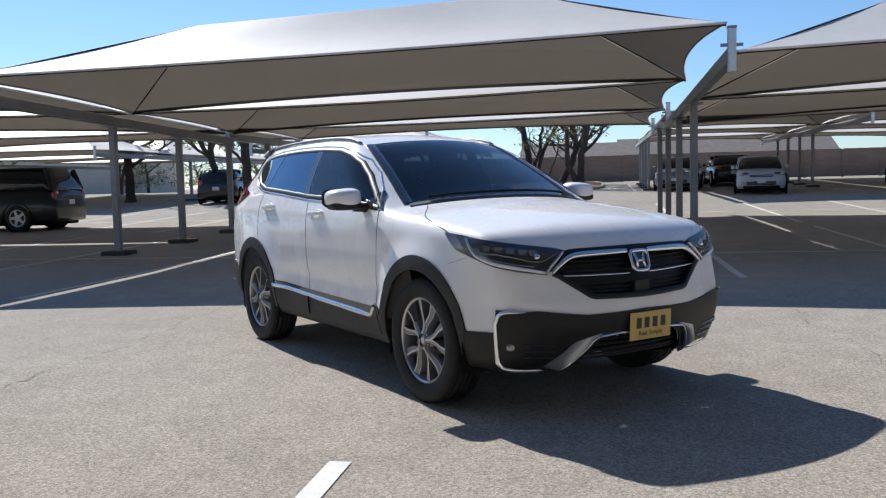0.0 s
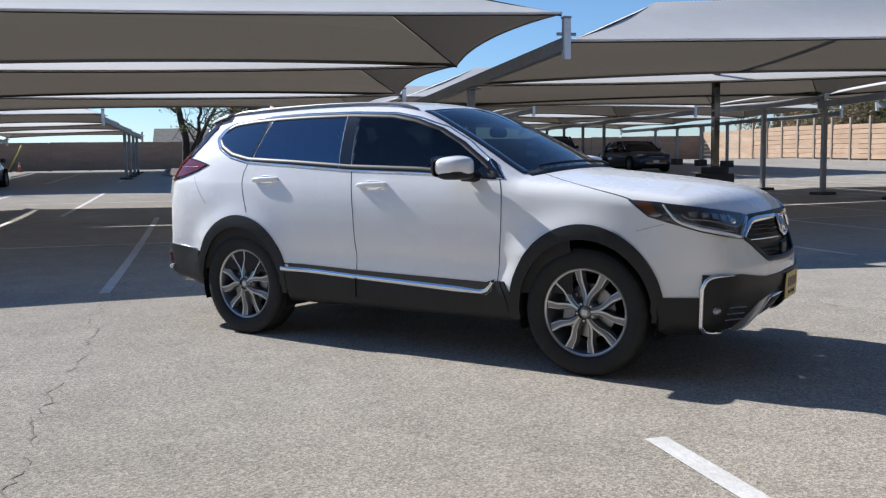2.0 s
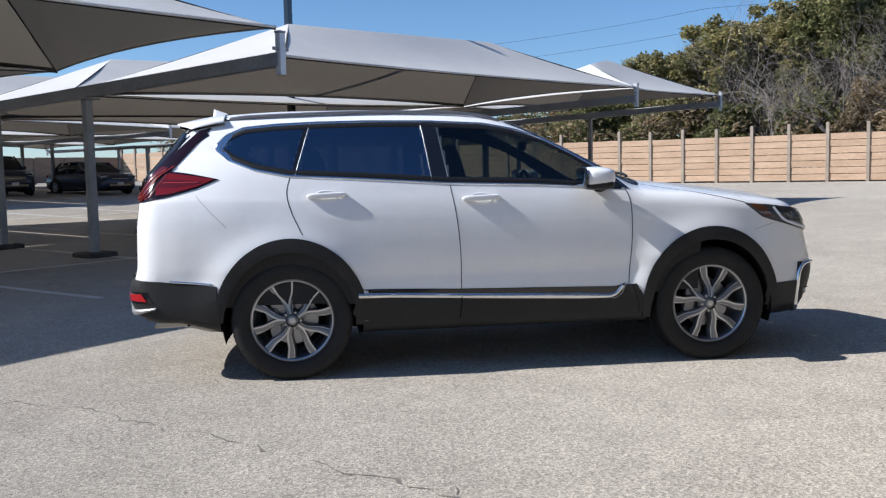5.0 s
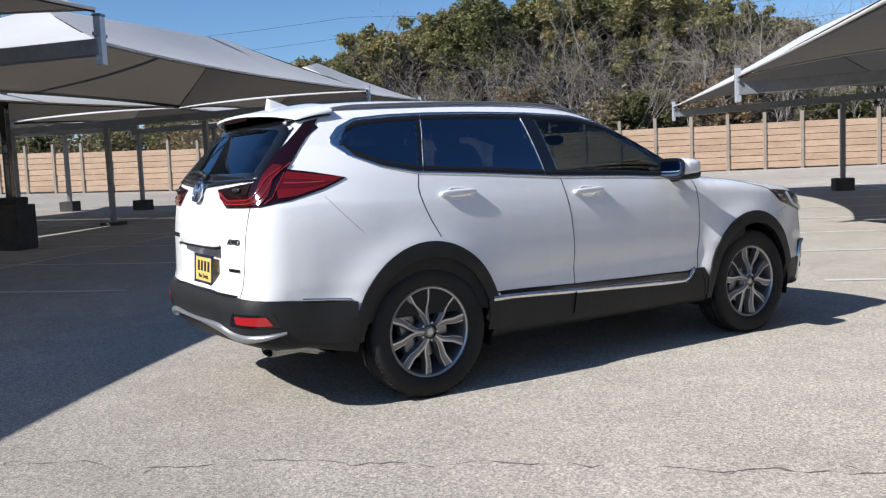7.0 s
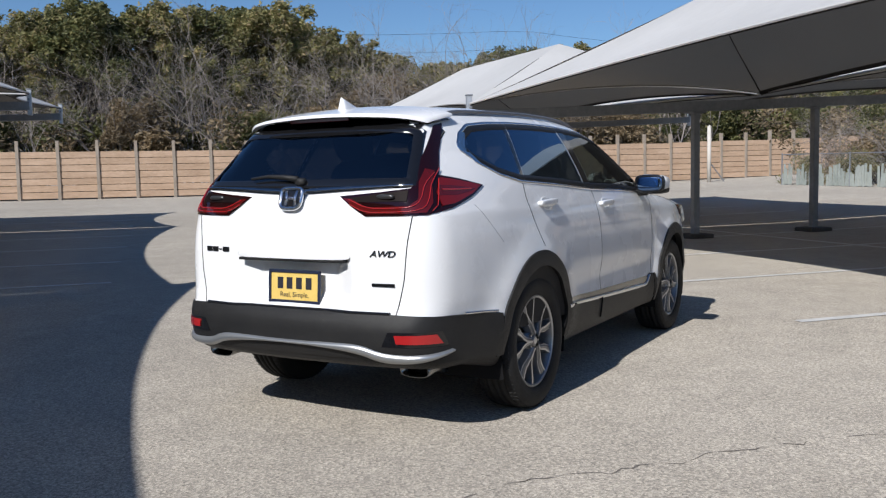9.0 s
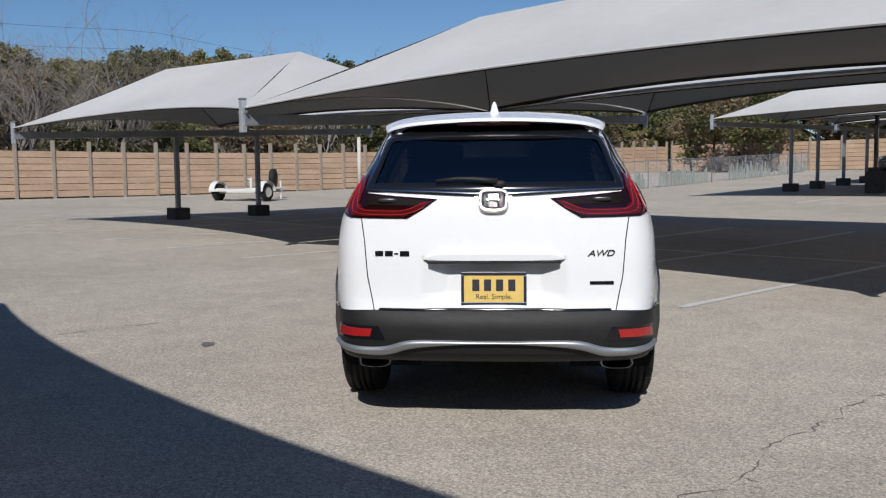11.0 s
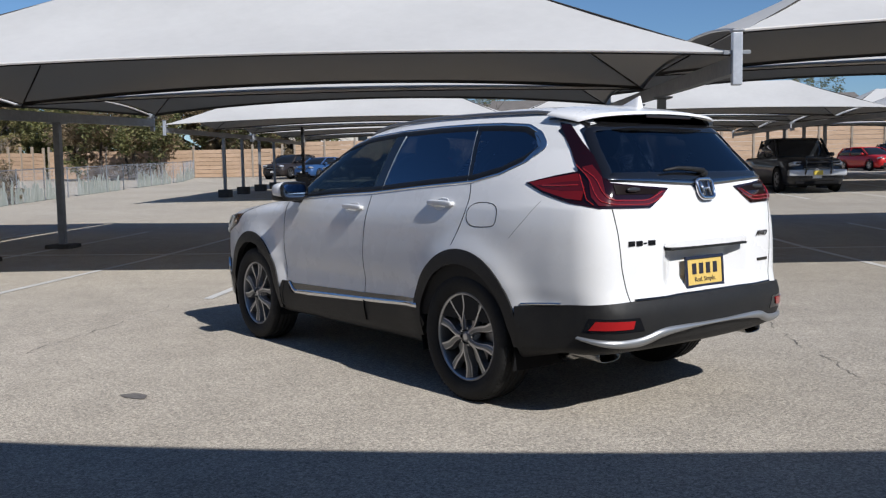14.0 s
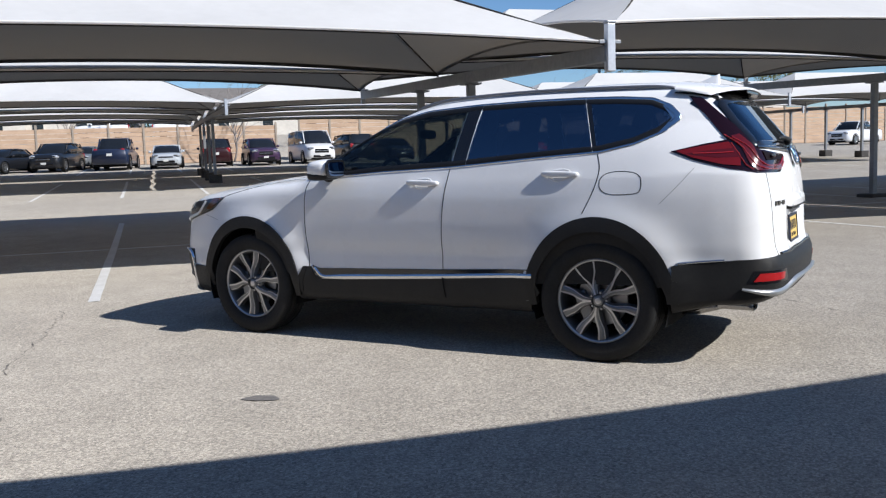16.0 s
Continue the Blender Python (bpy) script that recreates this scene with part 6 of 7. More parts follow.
def car_rear():
    gate = SHELL[7]
    panel("rear_window", REAR_GLASS, rear_way, GLASS_DARK, gate, 0.003, 0.008, (0.08, 0.05), "dark privacy glass")
    ribbon("glass_frit", inset(REAR_GLASS, 0.022), 0.054, rear_way, GLOSS_BLACK, gate, 0.002, True, 0.02, 0.0045, "black printed edge of the glass")
    ribbon("glass_edge", [(-0.668, 1.240), (-0.598, 1.515)], 0.05, rear_way, GLOSS_BLACK, gate, 0.004)
    ribbon("glass_edge", [(0.668, 1.240), (0.598, 1.515)], 0.05, rear_way, GLOSS_BLACK, gate, 0.004)
    ribbon("chrome_bar", [(-0.645, 1.236), (-0.35, 1.226), (-0.10, 1.215), (0, 1.212), (0.10, 1.215), (0.35, 1.226), (0.645, 1.236)], [0.012, 0.026, 0.034, 0.036, 0.034, 0.026, 0.012], rear_way, CHROME_DARK_REFLECTION, gate, 0.014,
           label="chrome bar under the rear glass")
    badge(gate, rear_way, (0, 1.178), 0.130, 0.105, -1)
    panel("badge_mount", [(-0.10, 1.212), (-0.062, 1.145), (-0.03, 1.122), (0.03, 1.122), (0.062, 1.145), (0.10, 1.212)], rear_way, CHROME_DARK_REFLECTION, gate, 0.006, 0.008, (0.04, 0.03), "chrome badge mount")
    # wiper
    pts = place(rear_way, [(-0.02, 1.262), (0.08, 1.272), (0.18, 1.276), (0.29, 1.266)], 0.028)[0]
    part("rear_wiper", tube([tuple(q) for q in pts], [0.016, 0.013, 0.010, 0.007], 8), PLASTIC, gate, "black rear wiper", smooth=True)
    v, f = egg(0.022, 0.034, 0.02, 0.8, 10, 14)
    q = place(rear_way, [(-0.03, 1.258)], 0.012)[0][0]
    part("wiper_hub", (v, f), PLASTIC, gate, m=Matrix.Translation(q), smooth=True)
    for s in (-1, 1):
        w = tail_way(s)
        out = [(60.5, 1.228), (50, 1.264), (43.5, 1.282), (45.5, 1.40), (49.5, 1.545), (45.2, 1.53), (37.6, 1.325), (35.6, 1.222), (27, 1.205), (16.3, 1.190), (20, 1.140), (24, 1.094), (39, 1.098), (46, 1.125), (54, 1.175)]
        lamp = panel("tail_lamp", out, w, RED_DARK, CAR, 0.006, 0.02, (2.5, 0.03), "dark red wrap-round tail lamp")
        panel("side_lens", [(59, 1.227), (50, 1.252), (43.5, 1.268), (42.0, 1.20), (43, 1.135), (47, 1.145), (54, 1.185)], w, RED_LENS, lamp, 0.011, 0.01, (2.5, 0.03), "red lens")
        panel("lower_lens", [(42.2, 1.30), (40.9, 1.24), (40.6, 1.15), (39, 1.108), (24.8, 1.104), (20.6, 1.142), (17.6, 1.178), (20.0, 1.176), (24.5, 1.136), (35.0, 1.140), (37.2, 1.17), (37.6, 1.25), (39.6, 1.31)], w, RED_MID, lamp, 0.011, 0.008, (2.5, 0.03), "red lens")
        panel("middle_lens", [(56, 1.210), (48, 1.226), (42.8, 1.232), (42.4, 1.182), (48, 1.182), (53, 1.196)], w, RED_MID, lamp, 0.012, 0.006, (2.5, 0.03), "red lens")
        for line, width in (([(43.8, 1.31), (41.8, 1.27), (40.2, 1.22), (39.8, 1.165), (38.2, 1.118), (30, 1.112), (24.0, 1.112), (19.6, 1.150)], 0.0045),
                            ([(42.0, 1.29), (38.9, 1.24), (38.2, 1.18), (36.4, 1.134), (30, 1.130), (25.0, 1.130), (19.4, 1.172)], 0.0045),
                            ([(43.0, 1.262), (42.2, 1.20), (42.4, 1.150), (40.2, 1.112)], 0.004),
                            ([(54, 1.209), (48, 1.207), (43.4, 1.210)], 0.008)):
            ribbon("light_strip", smooth_line(line, 1), width, w, RED_BRIGHT, lamp, 0.003, step=0.8, base=0.0125, label="bright red strip")
        panel("reversing_lens", [(35, 1.212), (27, 1.196), (19, 1.180), (21, 1.160), (34.5, 1.163)], w, SMOKED, lamp, 0.009, 0.008, (2.5, 0.03), "smoked clear lens")
        q = place(w, [(29.5, 1.183)], 0.012)[0][0]
        v, f = egg(0.012, 0.05, 0.012, 0.7, 8, 14)
        part("reversing_lamp", (v, f), LAMP_DARK, lamp, m=Matrix.Translation(q), smooth=True)
        ribbon("tailgate_gap", [(s * 0.672, 1.095), (s * 0.655, 0.98), (s * 0.640, 0.80), (s * 0.605, 0.632)], 0.006, rear_way, SEAM, CAR, 0.0015)
        # lower bumper fittings
        panel("reflector", [(41.5, 0.502), (31.5, 0.506), (31.0, 0.545), (40, 0.547)], w, RED_BRIGHT, CAR, 0.020, 0.02, (2.5, 0.03), "red bumper reflector")
        panel("reflector_pocket", [(43, 0.490), (28, 0.490), (29.5, 0.558), (41.5, 0.560)], w, GLOSS_BLACK, CAR, 0.014, 0.015, (2.5, 0.03))
        ribbon("bumper_trim", [(60.5, 0.602), (48, 0.622)], 0.014, w, CHROME, CAR, 0.012, step=1.0, base=0.004, label="thin bright strip on the bumper")
        ribbon("skid_trim", smooth_line([(44, 0.462), (38, 0.440), (30.5, 0.434), (27, 0.445), (22.5, 0.476), (12, 0.486), (0, 0.487)], 2), [0.012, 0.036, 0.048, 0.044, 0.028, 0.016, 0.014], w, SATIN, CAR, 0.020, step=0.8, base=0.014,
               label="satin silver bumper blade")
        # tail pipe with a flattened chrome tip
        tip_v, tip_f = [], []
        k = 28
        for x, g in ((-1.98, 0.92), (-2.145, 1.0), (-2.175, 1.02), (-2.175, 0.90), (-2.08, 0.86)):
            for j in range(k):
                a = 2 * math.pi * j / k
                tip_v.append((x - 0.02 * math.sin(a) * 0, s * 0.625 + 0.082 * g * math.copysign(abs(math.cos(a)) ** 0.7, math.cos(a)), 0.350 + 0.034 * g * math.copysign(abs(math.sin(a)) ** 0.7, math.sin(a))))
        for i in range(4):
            for j in range(k):
                tip_f.append((i * k + j, i * k + (j + 1) % k, (i + 1) * k + (j + 1) % k, (i + 1) * k + j))
        tp = part("exhaust_tip", (tip_v, tip_f), EXHAUST, CAR, "oval bright exhaust tip", smooth=True)
        part("exhaust_bore", ([(-2.10, s * 0.625 + 0.07 * math.cos(a), 0.352 + 0.03 * math.sin(a)) for a in np.linspace(0, 2 * math.pi, 20, endpoint=False)], [tuple(range(20))]), DISC_DARK, tp)
        part("exhaust_pipe", tube([(-2.0, s * 0.625, 0.345), (-1.85, s * 0.60, 0.30), (-1.7, s * 0.5, 0.27)], 0.03, 10), EXHAUST, tp, smooth=True)
    half = [(0, 0.640), (30, 0.634), (45, 0.622), (62.5, 0.588), (62.5, 0.372), (54, 0.388), (45, 0.405), (36, 0.415), (28, 0.42), (14, 0.422), (0, 0.424)]
    for s in (-1, 1):
        panel("rear_bumper", half, tail_way(s), PLASTIC, CAR, 0.012, 0.03, (2.5, 0.035), "black grained plastic rear bumper")
        panel("rear_valance", [(0, 0.47), (22, 0.47), (27, 0.43), (29, 0.412), (20, 0.40), (0, 0.395)], tail_way(s), PLASTIC, CAR, 0.008, 0.02, (2.5, 0.035), "black lower valance")
    ribbon("bumper_lip", [(a, 0.636) for a in (-30, -15, 0, 15, 30)], 0.02, tail_way(), GLOSS_BLACK, CAR, 0.016, step=1.0)
    # handle bar over the plate
    q = place(rear_way, [(0, 0.93)], 0)[0][0]
    hv = []
    for y, z0, z1, d in ((-0.352, 0.892, 0.897, 0.004), (-0.335, 0.889, 0.913, 0.010), (-0.28, 0.887, 0.944, 0.015), (-0.14, 0.886, 0.950, 0.017), (0, 0.886, 0.951, 0.017), (0.14, 0.886, 0.950, 0.017), (0.28, 0.887, 0.944, 0.015), (0.335, 0.889, 0.913, 0.010),
                         (0.352, 0.892, 0.897, 0.004)):
        bx = float(place(rear_way, [(y, 0.93)], 0)[0][0][0])
        hv += [(bx + 0.05, y, z0), (bx - d, y, z0), (bx - d * 1.1, y, (z0 + z1) / 2), (bx - d * 0.5, y, z1), (bx + 0.012, y, z1 + 0.003)]
    hf = [(a * 5 + b, a * 5 + b + 1, (a + 1) * 5 + b + 1, (a + 1) * 5 + b) for a in range(8) for b in range(4)]
    bar = part("tailgate_handle", (hv, hf), PAINT, gate, "white handle bar over the plate")
    part("handle_underside", box(q[0] - 0.012, q[0] + 0.04, -0.33, 0.33, 0.872, 0.886, 0.003), PLASTIC, bar, "dark underside")
    px = float(place(rear_way, [(0, 0.72)], 0)[0][0][0])
    plate(gate, Matrix.Translation((px - 0.034, 0, 0.742)) @ pose(0, 0, 0, 0, -4, 180), PLATE_BLUE)
    # lettering: a plain name strip, readable drive letters, a small bar
    x = 0
    for y0, y1 in ((0.598, 0.556), (0.548, 0.507), (0.500, 0.478), (0.470, 0.422)):
        a = place(rear_way, [((y0 + y1) / 2, 0.920)], 0.002)[0][0]
        part("name_bar", box(-0.004, 0.002, -(y0 - y1) / 2, (y0 - y1) / 2, -0.013 if y0 != 0.5 else -0.004, 0.013 if y0 != 0.5 else 0.003, 0.002), GLOSS_BLACK, gate, "dark name strip", Matrix.Translation(a) @ pose(0, 0, 0, 0, 0, -6))
    a = place(rear_way, [(-0.535, 0.772)], 0.002)[0][0]
    part("trim_bar", box(-0.004, 0.002, -0.06, 0.06, -0.008, 0.008, 0.002), GLOSS_BLACK, gate, "small dark trim badge", Matrix.Translation(a) @ pose(0, 0, 0, 0, 0, 7))
    me = text_mesh("AWD", 0.043, 0.003, 0.3, GLOSS_BLACK)
    a = place(rear_way, [(-0.53, 0.905)], 0.003)[0][0]
    part("drive_letters", me, None, gate, "dark letters AWD", Matrix.Translation(a) @ pose(0, 0, 0, 90, 0, -90 + 8) @ Matrix.Diagonal((1.25, 1, 1, 1)))


car_front()
car_roof()
car_rear()


def spoke(base, h, z_face):
    """One arm of a wishbone pair from hub to rim: its grey body and its bright edge line."""
    n = 14
    body_v, body_f, face_v, face_f = [], [], [], []
    for i in range(n + 1):
        t = i / n
        r = 0.040 + (0.2395 - 0.040) * t
        k = min(1, max(0, (t - 0.10) / 0.62))
        a = base + h * radians(5.0 - 1.2 * min(1, t / 0.3) + 13.0 * k * k * (3 - 2 * k))
        w_in, w_out = 0.009 + 0.005 * t, 0.012 + 0.020 * t
        d = z_face + 0.012 * (1 - t) - 0.010 * math.sin(math.pi * t)
        c, s = math.cos(a), math.sin(a)
        for o, y in ((-w_in - 0.006, d - 0.040), (-w_in, d), (w_out * 0.45, d - 0.002), (w_out, d - 0.010), (w_out + 0.010, d - 0.045)):
            o *= h
            body_v.append((r * c - o * s, y, r * s + o * c))
        for o, y in ((-w_in + 0.0005, d), (-w_in + 0.0105, d - 0.0004), (w_out - 0.0100, d - 0.0085 - 0.001), (w_out - 0.0005, d - 0.010)):
            o *= h
            face_v.append((r * c - o * s, y + 0.0022, r * s + o * c))
    for i in range(n):
        for j in range(4):
            a = i * 5 + j
            body_f.append((a, a + 1, a + 6, a + 5) if h < 0 else (a + 5, a + 6, a + 1, a))
        for j in (0, 2):
            q = (4 * i + j, 4 * i + j + 1, 4 * i + j + 5, 4 * i + j + 4)
            face_f.append(q if h < 0 else q[::-1])
    return body_v, body_f, face_v, face_f


def wheel():
    ob = empty("wheel")
    prof = [(0.250, 0.085), (0.256, 0.098), (0.275, 0.106), (0.300, 0.112), (0.325, 0.113), (0.345, 0.107), (0.358, 0.095), (0.364, 0.082), (0.366, 0.062), (0.3575, 0.060), (0.3575, 0.052), (0.367, 0.050),
            (0.368, 0.022), (0.3585, 0.020), (0.3585, 0.012), (0.368, 0.010), (0.368, -0.010), (0.3585, -0.012), (0.3585, -0.020), (0.368, -0.022), (0.367, -0.050), (0.3575, -0.052), (0.3575, -0.060), (0.366, -0.062),
            (0.358, -0.095), (0.345, -0.107), (0.300, -0.112), (0.256, -0.098), (0.25, -0.085)]
    ty = part("tyre", lathe(prof, 72), RUBBER, ob, "black rubber tyre", smooth=True)
    bars_v, bars_f = [], []
    for k in range(72):
        a = 2 * math.pi * k / 72
        for sgn in (1, -1):
            b = len(bars_v)
            for q in ((-0.004, 0.066, 0.3645), (0.007, 0.100, 0.3555), (0.016, 0.100, 0.3555), (0.005, 0.066, 0.3645), (-0.004, 0.066, 0.3685), (0.007, 0.100, 0.3600), (0.016, 0.100, 0.3600), (0.005, 0.066, 0.3685)):
                x, z = q[0], q[2]
                bars_v.append((x * math.cos(a) + z * math.sin(a), sgn * q[1], z * math.cos(a) - x * math.sin(a)))
            bars_f += [tuple(b + i for i in f) for f in ((0, 1, 2, 3), (7, 6, 5, 4), (0, 4, 5, 1), (1, 5, 6, 2), (2, 6, 7, 3), (3, 7, 4, 0))]
    tagged(part("tread", (bars_v, bars_f), RUBBER, ty, "tread blocks on the tyre's shoulders"), kind="stuff")
    rim = part("rim", lathe([(0.200, -0.07), (0.222, -0.05), (0.226, 0.045), (0.234, 0.078), (0.238, 0.088), (0.246, 0.094), (0.254, 0.092), (0.256, 0.084), (0.25, 0.07)], 64), RIM_DARK, ob, "grey alloy rim with bright machined spokes", smooth=True)
    part("rim_lip", lathe([(0.2375, 0.0885), (0.2405, 0.0925), (0.2445, 0.0945)], 64), RIM_BRIGHT, rim, smooth=True)
    for k in range(5):
        base = math.pi / 2 + 2 * math.pi * k / 5
        for h in (-1, 1):
            bv, bf, fv, ff = spoke(base, h, 0.084)
            sp = part("spoke", (bv, bf), RIM_DARK, rim)
            part("spoke_face", (fv, ff), RIM_BRIGHT, sp)
    part("hub", lathe([(0.0, 0.090), (0.026, 0.090), (0.034, 0.086), (0.036, 0.078), (0.060, 0.070), (0.066, 0.03)], 32), RIM_DARK, rim, smooth=True)
    v, f = egg(0.018, 0.003, 0.018, 0.6, 8, 16)
    part("hub_badge", (v, f), RIM_BRIGHT, rim, "plain hub badge", pose(0, 0.0905, 0))
    nut = bpy.data.meshes.new("lug_nut")
    bm = bmesh.new()
    bmesh.ops.create_cone(bm, cap_ends=True, segments=6, radius1=0.0095, radius2=0.007, depth=0.02, matrix=Matrix.Rotation(radians(-90), 4, "X"))
    bm.to_mesh(nut)
    bm.free()
    nut.materials.append(RIM_BRIGHT)
    for k in range(5):
        a = math.pi / 2 + 2 * math.pi * (k + 0.5) / 5
        part("lug_nut", nut, None, rim, m=pose(0.050 * math.cos(a), 0.076, 0.050 * math.sin(a)))
    disc = part("brake_disc", lathe([(0.0, 0.0), (0.155, 0.0), (0.158, -0.01), (0.155, -0.022), (0, -0.022)], 48), BRAKE, ob, "bare steel brake disc", pose(0, 0.012, 0))
    part("caliper", box(0.075, 0.150, -0.03, 0.03, -0.09, 0.09, 0.012), RIM_DARK, ob, m=pose(0, 0.01, 0))
    part("barrel", lathe([(0.21, -0.09), (0.0, -0.09)], 32), SEAM, ob)
    return ob


WHEEL = wheel()
WHEEL.parent = CAR
first = True
for ax in AXLES:
    for s in (-1, 1):
        m = pose(ax, s * 0.790, 0.3665, 0, 0, 0 if s > 0 else 180) @ pose(0, 0, 0, 0, random.uniform(-30, 30), 0)
        if first:
            WHEEL.matrix_basis = m
            first = False
        else:
            copy_thing(WHEEL, m)
        # wheel housing
        v, f = [], []
        for k in range(25):
            a = radians(-18 + 216 * k / 24)
            for y, r in ((0.42, 0.02), (0.42, 0.425), (0.70, 0.43), (0.882, 0.418)):
                v.append((ax + r * math.cos(a), s * y, HUB_Z + 1.02 * r * math.sin(a)))
        for k in range(24):
            for j in range(3):
                f.append((k * 4 + j, k * 4 + j + 1, k * 4 + j + 5, k * 4 + j + 4))
        part("wheel_housing", (v, f), SEAM, CAR, "black wheel housing")
# axle gear under the floor
part("rear_axle", tube([(-1.33, -0.7, 0.33), (-1.33, 0.7, 0.33)], 0.045, 10), SEAM, CAR)
part("front_axle", tube([(1.33, -0.7, 0.33), (1.33, 0.7, 0.33)], 0.04, 10), SEAM, CAR)
part("floor_pan", box(-1.55, 1.75, -0.72, 0.72, 0.28, 0.44, 0.02), SEAM, CAR)


def car_cabin():
    def seat(x, y, w, lean):
        s = part("seat", (egg(0.25, w, 0.10, 0.5, 12, 20)), SEAT_CLOTH, CAR, "black leather seat", pose(x, y, 0.80), True)
        v, f = egg(0.075, w, 0.33, 0.45, 14, 20)
        part("backrest", (v, f), SEAT_CLOTH, s, m=pose(-0.26, 0, 0.30, 0, -lean, 0), smooth=True)
        v, f = egg(0.05, min(0.13, w), 0.085, 0.6, 12, 18)
        n = 1 if w < 0.3 else 2
        for k in range(n):
            part("headrest", (v, f), SEAT_CLOTH, s, m=pose(-0.40, 0 if n == 1 else (k - 0.5) * 0.72, 0.665, 0, -lean, 0), smooth=True)
    for y in (-0.37, 0.37):
        seat(0.02, y, 0.25, 14)
    seat(-0.85, 0.0, 0.60, 18)
    v, f = egg(0.26, 0.70, 0.11, 0.5, 12, 24)
    part("dashboard", (v, f), TRIM_GREY, CAR, "black dashboard", pose(0.72, 0, 1.04), True)
    ring = [(0.06 * math.sin(a) * -0.5, 0.18 * math.cos(a), 0.18 * math.sin(a)) for a in np.linspace(0, 2 * math.pi, 28, endpoint=False)]
    sw = part("steering_wheel", tube(ring, 0.015, 8, True), TRIM_GREY, CAR, "black steering wheel", pose(0.42, 0.37, 1.06, 0, 0, 0), True)
    v, f = egg(0.03, 0.07, 0.055, 0.7, 10, 16)
    part("wheel_boss", (v, f), TRIM_GREY, sw, smooth=True)
    part("wheel_spoke", tube([(0, -0.17, 0), (0, 0.17, 0)], 0.014, 8), TRIM_GREY, sw)
    v, f = egg(0.012, 0.12, 0.035, 0.6, 8, 16)
    part("rear_view_mirror", (v, f), TRIM_GREY, CAR, "black inside mirror", pose(0.30, 0, 1.42), True)
    part("load_floor", box(-2.1, -1.15, -0.6, 0.6, 0.70, 0.74, 0.01), TRIM_GREY, CAR)


car_cabin()


# ---- other parked vehicles ----
CAR_GLASS, _, _ = material("far_car_glass", (0.012, 0.014, 0.017), 0.06, 0, 0.6)
LAMP_CLEAR, _, _ = material("far_headlight", (0.55, 0.57, 0.6), 0.15, 0.5)
LAMP_RED, _, _ = material("far_tail_lamp", (0.30, 0.01, 0.012), 0.2, 0, 0.5, 1.0)
WHEEL_GREY, _, _ = material("far_wheel", (0.32, 0.33, 0.35), 0.3, 0.8)
PLATE_WHITE, _, _ = material("far_plate", (0.6, 0.6, 0.58), 0.5)


def vehicle_paint(name, base):
    return material(name, base, 0.38, 0.1, 0.3, 0.6)[0]


SHAPES = {
    # length, width, height, hood height, belt, hood end, screen top, roof end, tail top, wheel radius (metres from the nose)
    "saloon": (4.7, 1.82, 1.45, 0.92, 0.95, 1.35, 2.05, 3.45, 4.15, 0.33),
    "hatch": (4.3, 1.78, 1.50, 0.95, 0.98, 1.15, 1.85, 3.70, 4.15, 0.32),
    "wagon": (4.75, 1.90, 1.72, 1.08, 1.10, 1.30, 1.95, 4.15, 4.60, 0.37),
    "large_wagon": (5.6, 2.02, 1.92, 1.15, 1.20, 1.35, 1.95, 5.25, 5.50, 0.40),
    "van": (5.3, 2.0, 2.15, 1.15, 1.25, 0.85, 1.55, 5.10, 5.25, 0.38),
    "pickup": (5.8, 2.02, 1.92, 1.18, 1.22, 1.50, 2.10, 3.75, 4.05, 0.41),
}


def loft(sections, closed_ends=True):
    """Skin over rings of equal count."""
    n = len(sections[0])
    verts = [v for s in sections for v in s]
    faces = [(i * n + j, i * n + (j + 1) % n, (i + 1) * n + (j + 1) % n, (i + 1) * n + j) for i in range(len(sections) - 1) for j in range(n)]
    if closed_ends:
        faces.append(tuple(range(n))[::-1])
        faces.append(tuple((len(sections) - 1) * n + j for j in range(n)))
    return verts, faces


def ring(x, w0, w1, z0, z1, r=0.12):
    """A rounded upright ring across a vehicle: half widths low and high, heights."""
    pts = []
    for s in (1, -1):
        side = [(w0 * 0.93, z0), (w0, z0 + r), (w0 * 1.005, (z0 + z1) / 2), (w1, z1 - r), (w1 - r * 0.6, z1 - r * 0.25), (w1 * 0.5, z1)]
        if s < 0:
            side = side[::-1]
        pts += [(x, s * y, z) for y, z in side]
    return pts


def spoked_rim(R):
    """A bright lip, a hub and five spokes in front of the dark wheel well."""
    verts, faces = lathe([(R * 0.56, 0.104), (R * 0.60, 0.116), (R * 0.65, 0.118)], 24)
    for k in range(5):
        a = 2 * math.pi * k / 5
        c, s = math.cos(a), math.sin(a)
        b = len(verts)
        for r, w, y in ((0.0, 0.055, 0.116), (R * 0.58, 0.035, 0.110)):
            for o in (-w, w):
                verts.append((r * c - o * s, y, r * s + o * c))
        faces.append((b, b + 1, b + 3, b + 2))
    return verts, faces


